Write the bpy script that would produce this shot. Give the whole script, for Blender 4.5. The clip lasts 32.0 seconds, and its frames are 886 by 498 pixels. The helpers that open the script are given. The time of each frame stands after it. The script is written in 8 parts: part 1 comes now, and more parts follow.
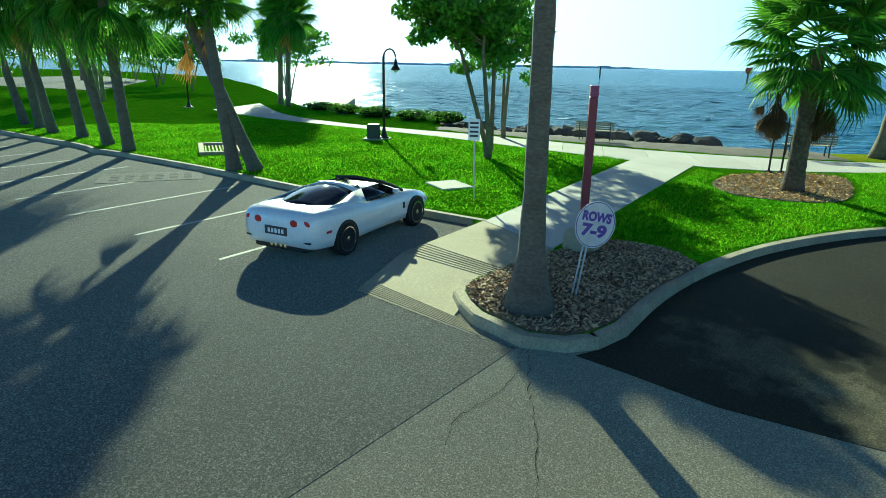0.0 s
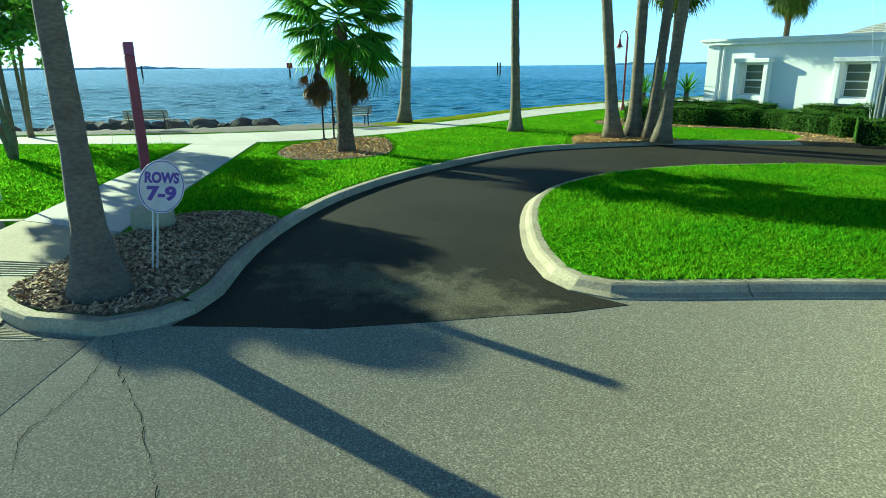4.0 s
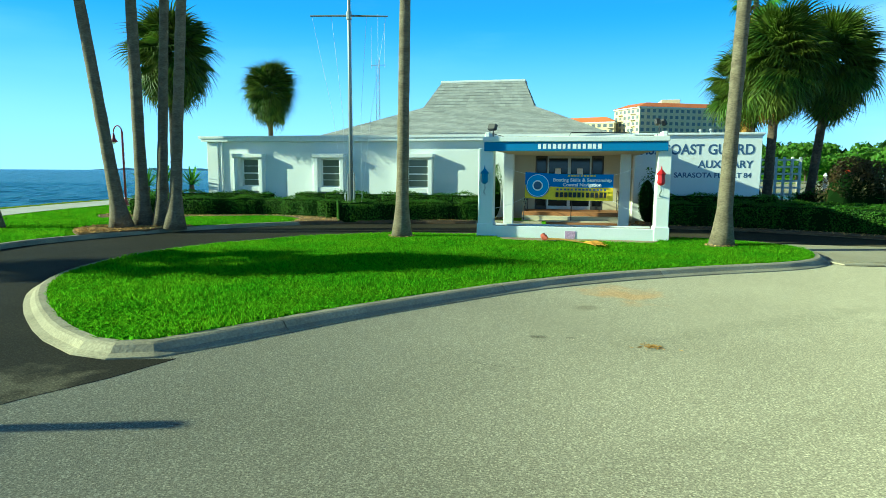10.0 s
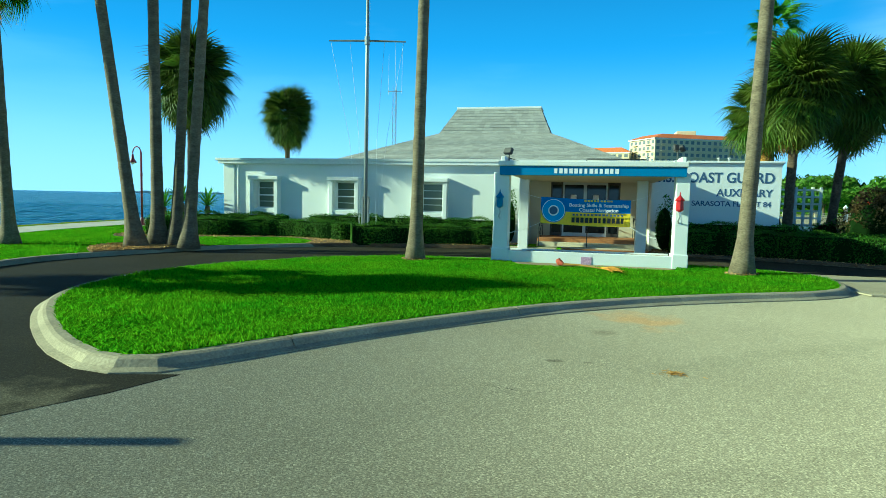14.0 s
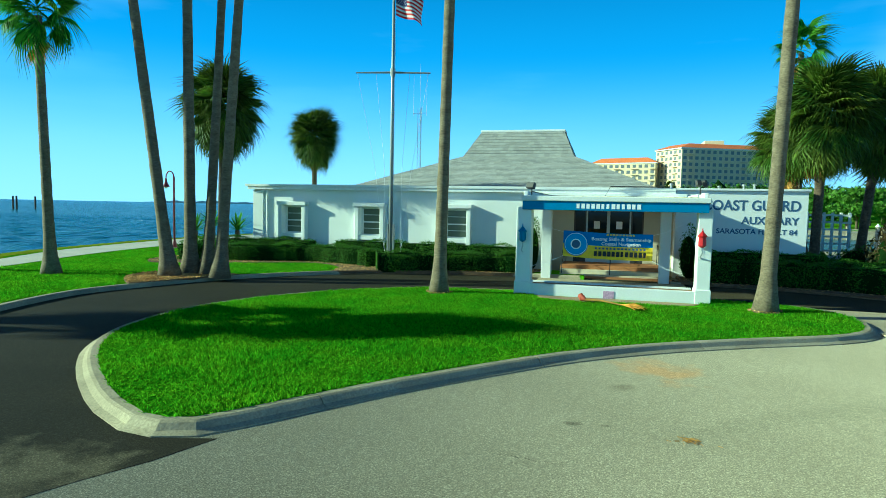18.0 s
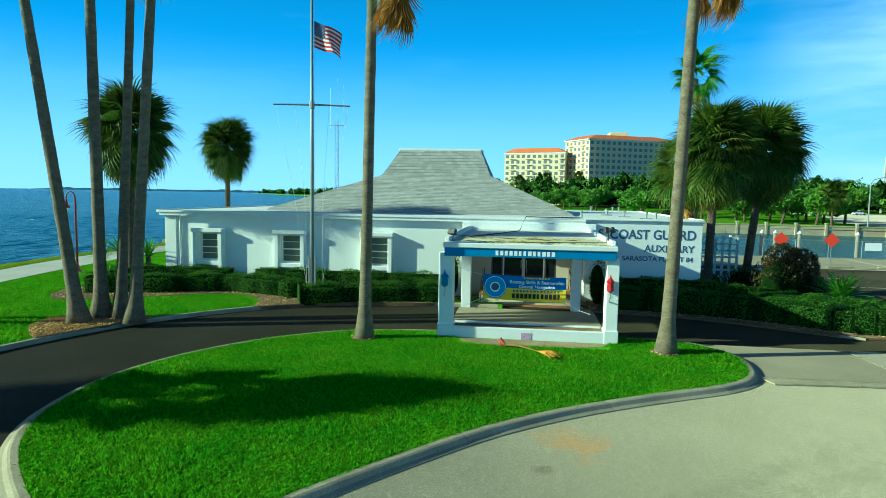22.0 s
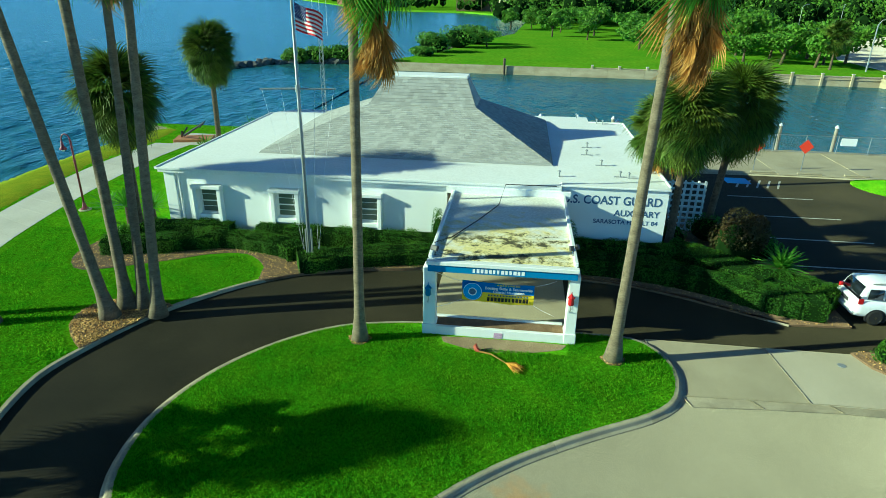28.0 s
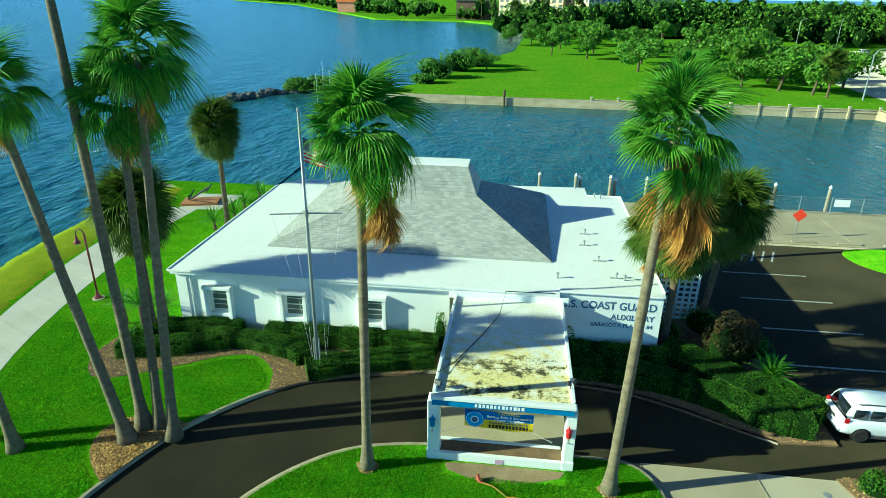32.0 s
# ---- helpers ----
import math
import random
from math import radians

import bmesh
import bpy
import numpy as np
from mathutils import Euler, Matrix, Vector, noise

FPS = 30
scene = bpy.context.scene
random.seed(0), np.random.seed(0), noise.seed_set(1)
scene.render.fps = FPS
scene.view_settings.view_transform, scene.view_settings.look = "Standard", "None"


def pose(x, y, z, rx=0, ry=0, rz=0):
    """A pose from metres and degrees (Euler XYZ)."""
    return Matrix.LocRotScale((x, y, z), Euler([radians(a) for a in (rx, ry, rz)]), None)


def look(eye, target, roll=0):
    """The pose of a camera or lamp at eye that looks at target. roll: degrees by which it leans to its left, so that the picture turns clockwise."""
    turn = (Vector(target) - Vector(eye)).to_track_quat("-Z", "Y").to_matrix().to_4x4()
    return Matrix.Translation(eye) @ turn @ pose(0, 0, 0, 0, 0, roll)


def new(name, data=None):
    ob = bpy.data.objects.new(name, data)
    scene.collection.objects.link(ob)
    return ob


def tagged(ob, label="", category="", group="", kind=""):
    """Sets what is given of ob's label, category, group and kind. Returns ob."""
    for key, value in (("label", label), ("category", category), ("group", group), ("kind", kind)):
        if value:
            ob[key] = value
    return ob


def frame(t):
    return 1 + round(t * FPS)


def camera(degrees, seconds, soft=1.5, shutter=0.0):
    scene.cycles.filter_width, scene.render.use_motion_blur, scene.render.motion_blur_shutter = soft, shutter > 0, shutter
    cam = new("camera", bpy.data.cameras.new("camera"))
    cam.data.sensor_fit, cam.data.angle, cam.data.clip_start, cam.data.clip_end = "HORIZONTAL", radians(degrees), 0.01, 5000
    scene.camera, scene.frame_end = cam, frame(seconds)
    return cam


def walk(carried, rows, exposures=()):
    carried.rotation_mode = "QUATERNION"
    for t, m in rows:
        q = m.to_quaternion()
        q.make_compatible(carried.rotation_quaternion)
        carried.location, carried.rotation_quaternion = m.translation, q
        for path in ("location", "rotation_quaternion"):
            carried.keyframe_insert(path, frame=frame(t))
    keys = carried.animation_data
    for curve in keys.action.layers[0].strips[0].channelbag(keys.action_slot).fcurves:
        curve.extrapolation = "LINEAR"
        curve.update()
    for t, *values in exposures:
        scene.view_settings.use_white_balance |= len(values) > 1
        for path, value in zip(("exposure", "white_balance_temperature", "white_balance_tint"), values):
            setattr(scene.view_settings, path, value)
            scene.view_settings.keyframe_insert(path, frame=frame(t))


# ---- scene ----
cam = camera(71.5, 32.0, soft=0.65)
PATH = [
    (0, (2.899, -19.562, 3.554), (0.988, -19.699, 2.98), 1.08),
    (0.5, (2.887, -19.476, 3.448), (0.973, -19.559, 2.872), 0.80),
    (1, (2.772, -19.405, 3.289), (0.855, -19.365, 2.719), 1.26),
    (1.5, (2.835, -19.378, 3.211), (0.928, -19.175, 2.642), 1.36),
    (2, (2.871, -19.406, 3.109), (0.991, -19.019, 2.548), 1.43),
    (2.5, (2.847, -19.407, 3.051), (1.012, -18.843, 2.488), 1.15),
    (4.5, (2.703, -19.449, 2.638), (1.278, -18.168, 2.063), -0.74),
    (5, (2.785, -19.426, 2.437), (1.577, -17.942, 1.856), -0.76),
    (5.5, (2.757, -19.578, 2.373), (1.805, -17.923, 1.778), -1.23),
    (6, (2.723, -19.178, 2.115), (2.049, -17.393, 1.516), -0.95),
    (6.5, (2.638, -19.291, 2.073), (2.227, -17.431, 1.464), -0.65),
    (7, (2.657, -19.405, 2.088), (2.371, -17.521, 1.483), -1.47),
    (7.5, (2.611, -19.545, 2.133), (2.337, -17.647, 1.564), -1.28),
    (8, (2.534, -19.611, 2.145), (2.242, -17.701, 1.632), -0.35),
    (8.5, (2.475, -19.78, 2.193), (2.165, -17.856, 1.744), 0.39),
    (9, (2.578, -19.898, 2.246), (2.222, -17.968, 1.861), 0.14),
    (9.5, (2.717, -19.905, 2.248), (2.32, -17.971, 1.932), 0.06),
    (10, (2.78, -19.878, 2.224), (2.367, -17.937, 1.973), 0.30),
    (10.5, (2.806, -19.838, 2.185), (2.39, -17.893, 1.977), 0.60),
    (11, (2.813, -19.769, 2.141), (2.396, -17.822, 1.951), 0.73),
    (11.5, (2.825, -19.759, 2.106), (2.403, -17.813, 1.922), 1.00),
    (12, (2.826, -19.721, 2.089), (2.399, -17.775, 1.909), 1.01),
    (12.5, (2.804, -19.721, 2.09), (2.375, -17.776, 1.91), 1.15),
    (13, (2.798, -19.722, 2.094), (2.361, -17.779, 1.916), 1.18),
    (13.5, (2.78, -19.683, 2.08), (2.331, -17.742, 1.909), 1.23),
    (14, (2.719, -19.663, 2.078), (2.261, -17.723, 1.915), 1.21),
    (14.5, (2.653, -19.614, 2.051), (2.184, -17.675, 1.901), 1.19),
    (16.5, (2.462, -19.465, 2.127), (1.978, -17.528, 2.021), 1.50),
    (17, (2.587, -19.601, 2.343), (2.083, -17.669, 2.229), 1.31),
    (17.5, (2.714, -19.788, 2.597), (2.19, -17.861, 2.473), 1.30),
    (18, (2.804, -19.955, 2.874), (2.268, -18.033, 2.739), 1.14),
    (18.5, (2.829, -20.04, 3.122), (2.289, -18.121, 2.978), 1.06),
    (19, (2.801, -20.039, 3.367), (2.254, -18.121, 3.217), 1.28),
    (19.5, (2.719, -20.159, 3.644), (2.18, -18.239, 3.485), 1.13),
    (20, (2.591, -20.196, 3.874), (2.092, -18.267, 3.706), 1.11),
    (20.5, (2.468, -20.188, 4.085), (2.042, -18.242, 3.91), 0.94),
    (21, (2.437, -20.254, 4.274), (2.089, -18.293, 4.097), 1.03),
    (21.5, (2.572, -20.324, 4.54), (2.276, -18.354, 4.362), 1.04),
    (22, (2.618, -20.379, 4.859), (2.349, -18.404, 4.683), 0.95),
    (22.5, (2.674, -20.416, 5.226), (2.408, -18.441, 5.053), 1.17),
    (23, (2.784, -20.427, 5.647), (2.51, -18.455, 5.455), 0.87),
    (23.5, (2.844, -20.4, 6.157), (2.567, -18.434, 5.923), 0.89),
    (24, (2.806, -20.555, 6.608), (2.535, -18.593, 6.33), 1.11),
    (24.5, (2.928, -20.584, 7.129), (2.648, -18.631, 6.8), 1.06),
    (25, (3.018, -20.799, 7.763), (2.747, -18.857, 7.37), 1.15),
    (25.5, (3.036, -20.995, 8.501), (2.779, -19.065, 8.041), 1.06),
    (26, (2.971, -21.165, 9.306), (2.732, -19.252, 8.776), 1.21),
    (26.5, (2.897, -21.297, 10.07), (2.676, -19.4, 9.475), 1.23),
    (28.5, (2.962, -20.89, 13.234), (2.745, -19.065, 12.445), 0.86),
    (29, (2.948, -20.728, 13.926), (2.731, -18.903, 13.136), 0.79),
    (29.5, (2.852, -20.604, 14.547), (2.639, -18.775, 13.767), 0.82),
    (30, (2.781, -20.438, 15.241), (2.57, -18.605, 14.467), 0.87),
    (30.5, (2.849, -20.278, 15.891), (2.633, -18.445, 15.121), 0.73),
    (31, (2.871, -20.243, 16.532), (2.652, -18.41, 15.763), 0.70),
    (31.5, (2.81, -20.174, 17.143), (2.59, -18.341, 16.374), 0.65),
    (32, (2.687, -20.105, 17.727), (2.467, -18.271, 16.961), 0.61),
]
EXPOSURES = [(0, 1.12, 5170, -10), (2.5, 1.12, 5170, -10), (4.5, 1.3, 5120, -12), (6, 1.22, 5120, -13), (9, 1.0, 5020, -14), (14, 0.78, 4920, -18), (19, 0.75, 4720, -19), (24, 0.60, 4720, -17), (28, 0.86, 4970, -14), (32, 1.0, 4970, -14)]
walk(cam, [(t, look(eye, target, roll)) for t, eye, target, roll in PATH], EXPOSURES)


# ---- world and light ----
SUN_AZ, SUN_EL = math.radians(196.1), math.radians(20.5)     # direction towards the sun, from +x
world = bpy.data.worlds.new("sky")
scene.world = world
world.use_nodes = True
wn, wl = world.node_tree.nodes, world.node_tree.links
wn.clear()
w_out, w_bg = wn.new("ShaderNodeOutputWorld"), wn.new("ShaderNodeBackground")
sky = wn.new("ShaderNodeTexSky")
sky.sky_type, sky.sun_disc = "NISHITA", False
sky.sun_elevation, sky.sun_rotation = SUN_EL, math.radians(90.0) - SUN_AZ
sky.air_density, sky.dust_density, sky.ozone_density = 1.0, 0.1, 3.0
hsv = wn.new("ShaderNodeHueSaturation")
hsv.inputs["Saturation"].default_value = 2.2
hsv.inputs["Value"].default_value = 0.32
hsv.inputs["Hue"].default_value = 0.55
w_bg.inputs["Strength"].default_value = 0.052
wl.new(sky.outputs["Color"], hsv.inputs["Color"])
w_co, w_map, w_noise, w_ramp = wn.new("ShaderNodeTexCoord"), wn.new("ShaderNodeMapping"), wn.new("ShaderNodeTexNoise"), wn.new("ShaderNodeValToRGB")
w_map.inputs["Scale"].default_value = (1.6, 1.6, 9.0)
w_noise.inputs["Scale"].default_value, w_noise.inputs["Detail"].default_value = 1.7, 6.0
w_ramp.color_ramp.elements[0].position, w_ramp.color_ramp.elements[1].position = 0.50, 0.80
w_ramp.color_ramp.elements[0].color, w_ramp.color_ramp.elements[1].color = (0, 0, 0, 1), (0.55, 0.55, 0.55, 1)
w_mix = wn.new("ShaderNodeMixRGB")
w_mix.inputs["Color2"].default_value = (5.2, 5.9, 6.6, 1)
wl.new(w_co.outputs["Generated"], w_map.inputs["Vector"])
wl.new(w_map.outputs["Vector"], w_noise.inputs["Vector"])
wl.new(w_noise.outputs["Fac"], w_ramp.inputs["Fac"])
wl.new(w_ramp.outputs["Color"], w_mix.inputs["Fac"])
wl.new(hsv.outputs["Color"], w_mix.inputs["Color1"])
w_sep, w_haze, w_hmix = wn.new("ShaderNodeSeparateXYZ"), wn.new("ShaderNodeMapRange"), wn.new("ShaderNodeMixRGB")
w_haze.interpolation_type = "SMOOTHSTEP"
w_haze.inputs[1].default_value, w_haze.inputs[2].default_value, w_haze.inputs[3].default_value, w_haze.inputs[4].default_value = -0.02, 0.66, 0.92, 0.0
w_hmix.inputs["Color2"].default_value = (1.9, 7.1, 13.8, 1)
wl.new(w_co.outputs["Generated"], w_sep.inputs["Vector"])
wl.new(w_sep.outputs["Z"], w_haze.inputs[0])
wl.new(w_haze.outputs[0], w_hmix.inputs["Fac"])
wl.new(w_mix.outputs["Color"], w_hmix.inputs["Color1"])
# paler air just over the horizon
w_low, w_lmix = wn.new("ShaderNodeMapRange"), wn.new("ShaderNodeMixRGB")
w_low.interpolation_type = "SMOOTHSTEP"
w_low.inputs[1].default_value, w_low.inputs[2].default_value, w_low.inputs[3].default_value, w_low.inputs[4].default_value = -0.02, 0.24, 0.72, 0.0
w_lmix.inputs["Color2"].default_value = (8.6, 11.8, 13.8, 1)
wl.new(w_sep.outputs["Z"], w_low.inputs[0])
wl.new(w_low.outputs[0], w_lmix.inputs["Fac"])
wl.new(w_hmix.outputs["Color"], w_lmix.inputs["Color1"])
# the bright haze round the low sun
w_dot, w_near, w_glow = wn.new("ShaderNodeVectorMath"), wn.new("ShaderNodeMapRange"), wn.new("ShaderNodeMixRGB")
w_dot.operation, w_near.interpolation_type = "DOT_PRODUCT", "SMOOTHSTEP"
w_dot.inputs[1].default_value = (math.cos(SUN_AZ) * math.cos(SUN_EL), math.sin(SUN_AZ) * math.cos(SUN_EL), math.sin(SUN_EL))
w_near.inputs[1].default_value, w_near.inputs[2].default_value, w_near.inputs[3].default_value, w_near.inputs[4].default_value = 0.62, 0.975, 0.0, 0.95
w_glow.inputs["Color2"].default_value = (13.0, 15.0, 15.8, 1)
wl.new(w_co.outputs["Generated"], w_dot.inputs[0])
wl.new(w_dot.outputs["Value"], w_near.inputs[0])
w_lid, w_gfac = wn.new("ShaderNodeMapRange"), wn.new("ShaderNodeMath")
w_lid.interpolation_type, w_gfac.operation = "SMOOTHSTEP", "MULTIPLY"
w_lid.inputs[1].default_value, w_lid.inputs[2].default_value, w_lid.inputs[3].default_value, w_lid.inputs[4].default_value = 0.22, 0.62, 1.0, 0.1
wl.new(w_sep.outputs["Z"], w_lid.inputs[0])
wl.new(w_near.outputs[0], w_gfac.inputs[0])
wl.new(w_lid.outputs[0], w_gfac.inputs[1])
wl.new(w_gfac.outputs[0], w_glow.inputs["Fac"])
wl.new(w_lmix.outputs["Color"], w_glow.inputs["Color1"])
# a thin bank of white cloud low over the far shore
w_cdot, w_cnear, w_cfac, w_cloud, w_cramp = (wn.new("ShaderNode" + x) for x in ("VectorMath", "MapRange", "Math", "MixRGB", "MapRange"))
w_cdot.operation, w_cnear.interpolation_type, w_cfac.operation = "DOT_PRODUCT", "SMOOTHSTEP", "MULTIPLY"
w_cdot.inputs[1].default_value = Vector((0.56, 0.81, 0.16)).normalized()
w_cnear.inputs[1].default_value, w_cnear.inputs[2].default_value, w_cnear.inputs[4].default_value = 0.955, 0.998, 0.75
w_cramp.inputs[1].default_value, w_cramp.inputs[2].default_value = 0.38, 0.62
w_cloud.inputs["Color2"].default_value = (9.0, 11.5, 13.5, 1)
wl.new(w_co.outputs["Generated"], w_cdot.inputs[0])
wl.new(w_cdot.outputs["Value"], w_cnear.inputs[0])
wl.new(w_noise.outputs["Fac"], w_cramp.inputs[0])
wl.new(w_cnear.outputs[0], w_cfac.inputs[0])
wl.new(w_cramp.outputs[0], w_cfac.inputs[1])
wl.new(w_cfac.outputs[0], w_cloud.inputs["Fac"])
wl.new(w_glow.outputs["Color"], w_cloud.inputs["Color1"])
wl.new(w_cloud.outputs["Color"], w_bg.inputs["Color"])
wl.new(w_bg.outputs["Background"], w_out.inputs["Surface"])

sun = new("sun", bpy.data.lights.new("sun", "SUN"))
sun.data.energy, sun.data.angle, sun.data.color = 5.0, math.radians(0.53), (1.0, 0.915, 0.55)
sun_way = Vector((math.cos(SUN_AZ) * math.cos(SUN_EL), math.sin(SUN_AZ) * math.cos(SUN_EL), math.sin(SUN_EL)))
sun.matrix_world = look(sun_way * 100, (0, 0, 0))


# ---- materials ----
def material(name, col, col2=None, rough=0.7, scale=3.0, fine=60.0, mix=0.5, bump=0.2, metal=0.0, grain=0.25, bump_scale=None, spec=0.4,
             per_object=0.0, per_island=0.0, stretch=None, sharp=0.35, bias=0.0, stones=0.0, marks=()):
    """A surface with a second colour in large patches and a fine grain, in metres."""
    m = bpy.data.materials.new(name)
    m.use_nodes = True
    n, k = m.node_tree.nodes, m.node_tree.links
    b = n["Principled BSDF"]
    b.inputs["Roughness"].default_value, b.inputs["Metallic"].default_value = rough, metal
    b.inputs["Specular IOR Level"].default_value = spec
    b.inputs["Diffuse Roughness"].default_value = 0.9 if rough > 0.9 else 0.0
    co = n.new("ShaderNodeTexCoord")
    src = co.outputs["Object"]
    if stretch:
        mp = n.new("ShaderNodeMapping")
        mp.inputs["Scale"].default_value = stretch
        k.new(src, mp.inputs["Vector"])
        src = mp.outputs["Vector"]
    big, small = n.new("ShaderNodeTexNoise"), n.new("ShaderNodeTexNoise")
    big.inputs["Scale"].default_value, big.inputs["Detail"].default_value = 1.0 / scale, 6.0
    small.inputs["Scale"].default_value, small.inputs["Detail"].default_value = fine, 3.0
    k.new(src, big.inputs["Vector"])
    k.new(src, small.inputs["Vector"])
    ramp = n.new("ShaderNodeMapRange")
    ramp.inputs[1].default_value, ramp.inputs[2].default_value = 0.5 + bias - sharp / 2, 0.5 + bias + sharp / 2
    ramp.inputs[3].default_value, ramp.inputs[4].default_value = 0.0, mix
    k.new(big.outputs["Fac"], ramp.inputs[0])
    mx = n.new("ShaderNodeMixRGB")
    mx.inputs["Color1"].default_value, mx.inputs["Color2"].default_value = (*col, 1), (*(col2 or [c * 0.7 for c in col]), 1)
    k.new(ramp.outputs[0], mx.inputs["Fac"])
    for (sx, sy, srx, sry, srz), scol, amount, *rag in marks:      # stains and sunlit patches: place, half widths and turn, colour, strength
        pm, ln, wob, edge, cut, sm = (n.new("ShaderNode" + x) for x in ("Mapping", "VectorMath", "TexNoise", "Math", "MapRange", "MixRGB"))
        pm.vector_type = "TEXTURE"
        pm.inputs["Location"].default_value, pm.inputs["Rotation"].default_value, pm.inputs["Scale"].default_value = (sx, sy, 0), (0, 0, math.radians(srz)), (srx, sry, 1e5)
        ln.operation, edge.operation = "LENGTH", "MULTIPLY_ADD"
        wob.inputs["Scale"].default_value, wob.inputs["Detail"].default_value, wob.inputs["Roughness"].default_value = 2.2, 8.0, 0.72 if rag else 0.5
        edge.inputs[1].default_value = -8.0 if rag else -2.6
        k.new(src, pm.inputs["Vector"])
        k.new(pm.outputs["Vector"], ln.inputs[0])
        k.new(src, wob.inputs["Vector"])
        k.new(wob.outputs["Fac"], edge.inputs[0])
        k.new(ln.outputs["Value"], edge.inputs[2])
        cut.inputs[1].default_value, cut.inputs[2].default_value, cut.inputs[3].default_value, cut.inputs[4].default_value = -3.9 if rag else -1.0, -3.1 if rag else -0.3, amount, 0.0
        k.new(edge.outputs[0], cut.inputs[0])
        k.new(cut.outputs[0], sm.inputs["Fac"])
        k.new(mx.outputs["Color"], sm.inputs["Color1"])
        sm.inputs["Color2"].default_value = (*scol, 1)
        mx = sm
    hs = n.new("ShaderNodeHueSaturation")
    k.new(mx.outputs["Color"], hs.inputs["Color"])
    val = n.new("ShaderNodeMath")
    val.operation = "MULTIPLY_ADD"
    val.inputs[1].default_value, val.inputs[2].default_value = 5 * grain, 1.0 - 2.5 * grain
    k.new(small.outputs["Fac"], val.inputs[0])
    last = val.outputs[0]
    if stones:
        vo, sa, sp = n.new("ShaderNodeTexVoronoi"), n.new("ShaderNodeMath"), n.new("ShaderNodeMath")
        vo.inputs["Scale"].default_value = 70.0
        k.new(src, vo.inputs["Vector"])
        sx = n.new("ShaderNodeSeparateColor")
        k.new(vo.outputs["Color"], sx.inputs["Color"])
        sa.operation, sp.operation = "MULTIPLY_ADD", "MULTIPLY"
        chip = n.new("ShaderNodeMath")
        chip.operation = "POWER"
        chip.inputs[1].default_value = 3.0
        k.new(sx.outputs[0], chip.inputs[0])
        sa.inputs[1].default_value, sa.inputs[2].default_value = 3.2 * stones, 1.0 - 0.8 * stones
        k.new(chip.outputs[0], sa.inputs[0])
        k.new(sa.outputs[0], sp.inputs[0])
        k.new(last, sp.inputs[1])
        last = sp.outputs[0]
    for amount, node, out in ((per_object, "ShaderNodeObjectInfo", "Random"), (per_island, "ShaderNodeNewGeometry", "Random Per Island")):
        if amount:
            g, a = n.new(node), n.new("ShaderNodeMath")
            a.operation = "MULTIPLY_ADD"
            a.inputs[1].default_value, a.inputs[2].default_value = 2 * amount, 1.0 - amount
            k.new(g.outputs[out], a.inputs[0])
            mul = n.new("ShaderNodeMath")
            mul.operation = "MULTIPLY"
            k.new(last, mul.inputs[0])
            k.new(a.outputs[0], mul.inputs[1])
            last = mul.outputs[0]
    k.new(last, hs.inputs["Value"])
    k.new(hs.outputs["Color"], b.inputs["Base Color"])
    if bump:
        bp, bn = n.new("ShaderNodeBump"), n.new("ShaderNodeTexNoise")
        bn.inputs["Scale"].default_value, bn.inputs["Detail"].default_value = bump_scale or fine, 4.0
        k.new(src, bn.inputs["Vector"])
        bp.inputs["Strength"].default_value, bp.inputs["Distance"].default_value = min(1.0, bump), 0.02
        k.new(bn.outputs["Fac"], bp.inputs["Height"])
        k.new(bp.outputs["Normal"], b.inputs["Normal"])
    return m


def leafy(name, col, col2, rough=0.55, through_light=0.35, vary=0.35, spec=0.2):
    """Leaves: each its own shade, some light passing through."""
    m = material(name, col, col2, rough=rough, scale=1.2, fine=6.0, mix=0.8, bump=0.0, per_island=vary, grain=0.1, per_object=0.1, spec=spec)
    n, k = m.node_tree.nodes, m.node_tree.links
    b, out = n["Principled BSDF"], n["Material Output"]
    tr, ad = n.new("ShaderNodeBsdfTranslucent"), n.new("ShaderNodeMixShader")
    ad.inputs[0].default_value = through_light
    k.new(b.inputs["Base Color"].links[0].from_socket, tr.inputs["Color"])
    k.new(b.outputs["BSDF"], ad.inputs[1])
    k.new(tr.outputs["BSDF"], ad.inputs[2])
    k.new(ad.outputs["Shader"], out.inputs["Surface"])
    return m


def shiny(name, col, rough=0.3, metal=0.0, coat=0.0):
    m = material(name, col, [c * 0.9 for c in col], rough=rough, scale=0.6, fine=25.0, mix=0.3, bump=0.0, metal=metal, grain=0.06)
    m.node_tree.nodes["Principled BSDF"].inputs["Coat Weight"].default_value = coat
    return m


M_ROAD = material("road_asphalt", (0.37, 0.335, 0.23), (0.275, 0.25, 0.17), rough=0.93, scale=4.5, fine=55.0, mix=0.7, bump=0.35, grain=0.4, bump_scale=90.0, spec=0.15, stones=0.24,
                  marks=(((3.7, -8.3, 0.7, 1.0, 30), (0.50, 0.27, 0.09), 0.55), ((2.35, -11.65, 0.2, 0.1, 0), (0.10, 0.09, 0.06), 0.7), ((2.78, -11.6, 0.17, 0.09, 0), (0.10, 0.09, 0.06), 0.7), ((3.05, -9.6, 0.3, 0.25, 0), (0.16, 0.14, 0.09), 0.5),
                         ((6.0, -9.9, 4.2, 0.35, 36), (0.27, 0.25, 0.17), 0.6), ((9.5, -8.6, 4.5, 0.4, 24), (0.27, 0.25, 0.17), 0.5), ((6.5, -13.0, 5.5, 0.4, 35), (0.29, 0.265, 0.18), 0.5)))
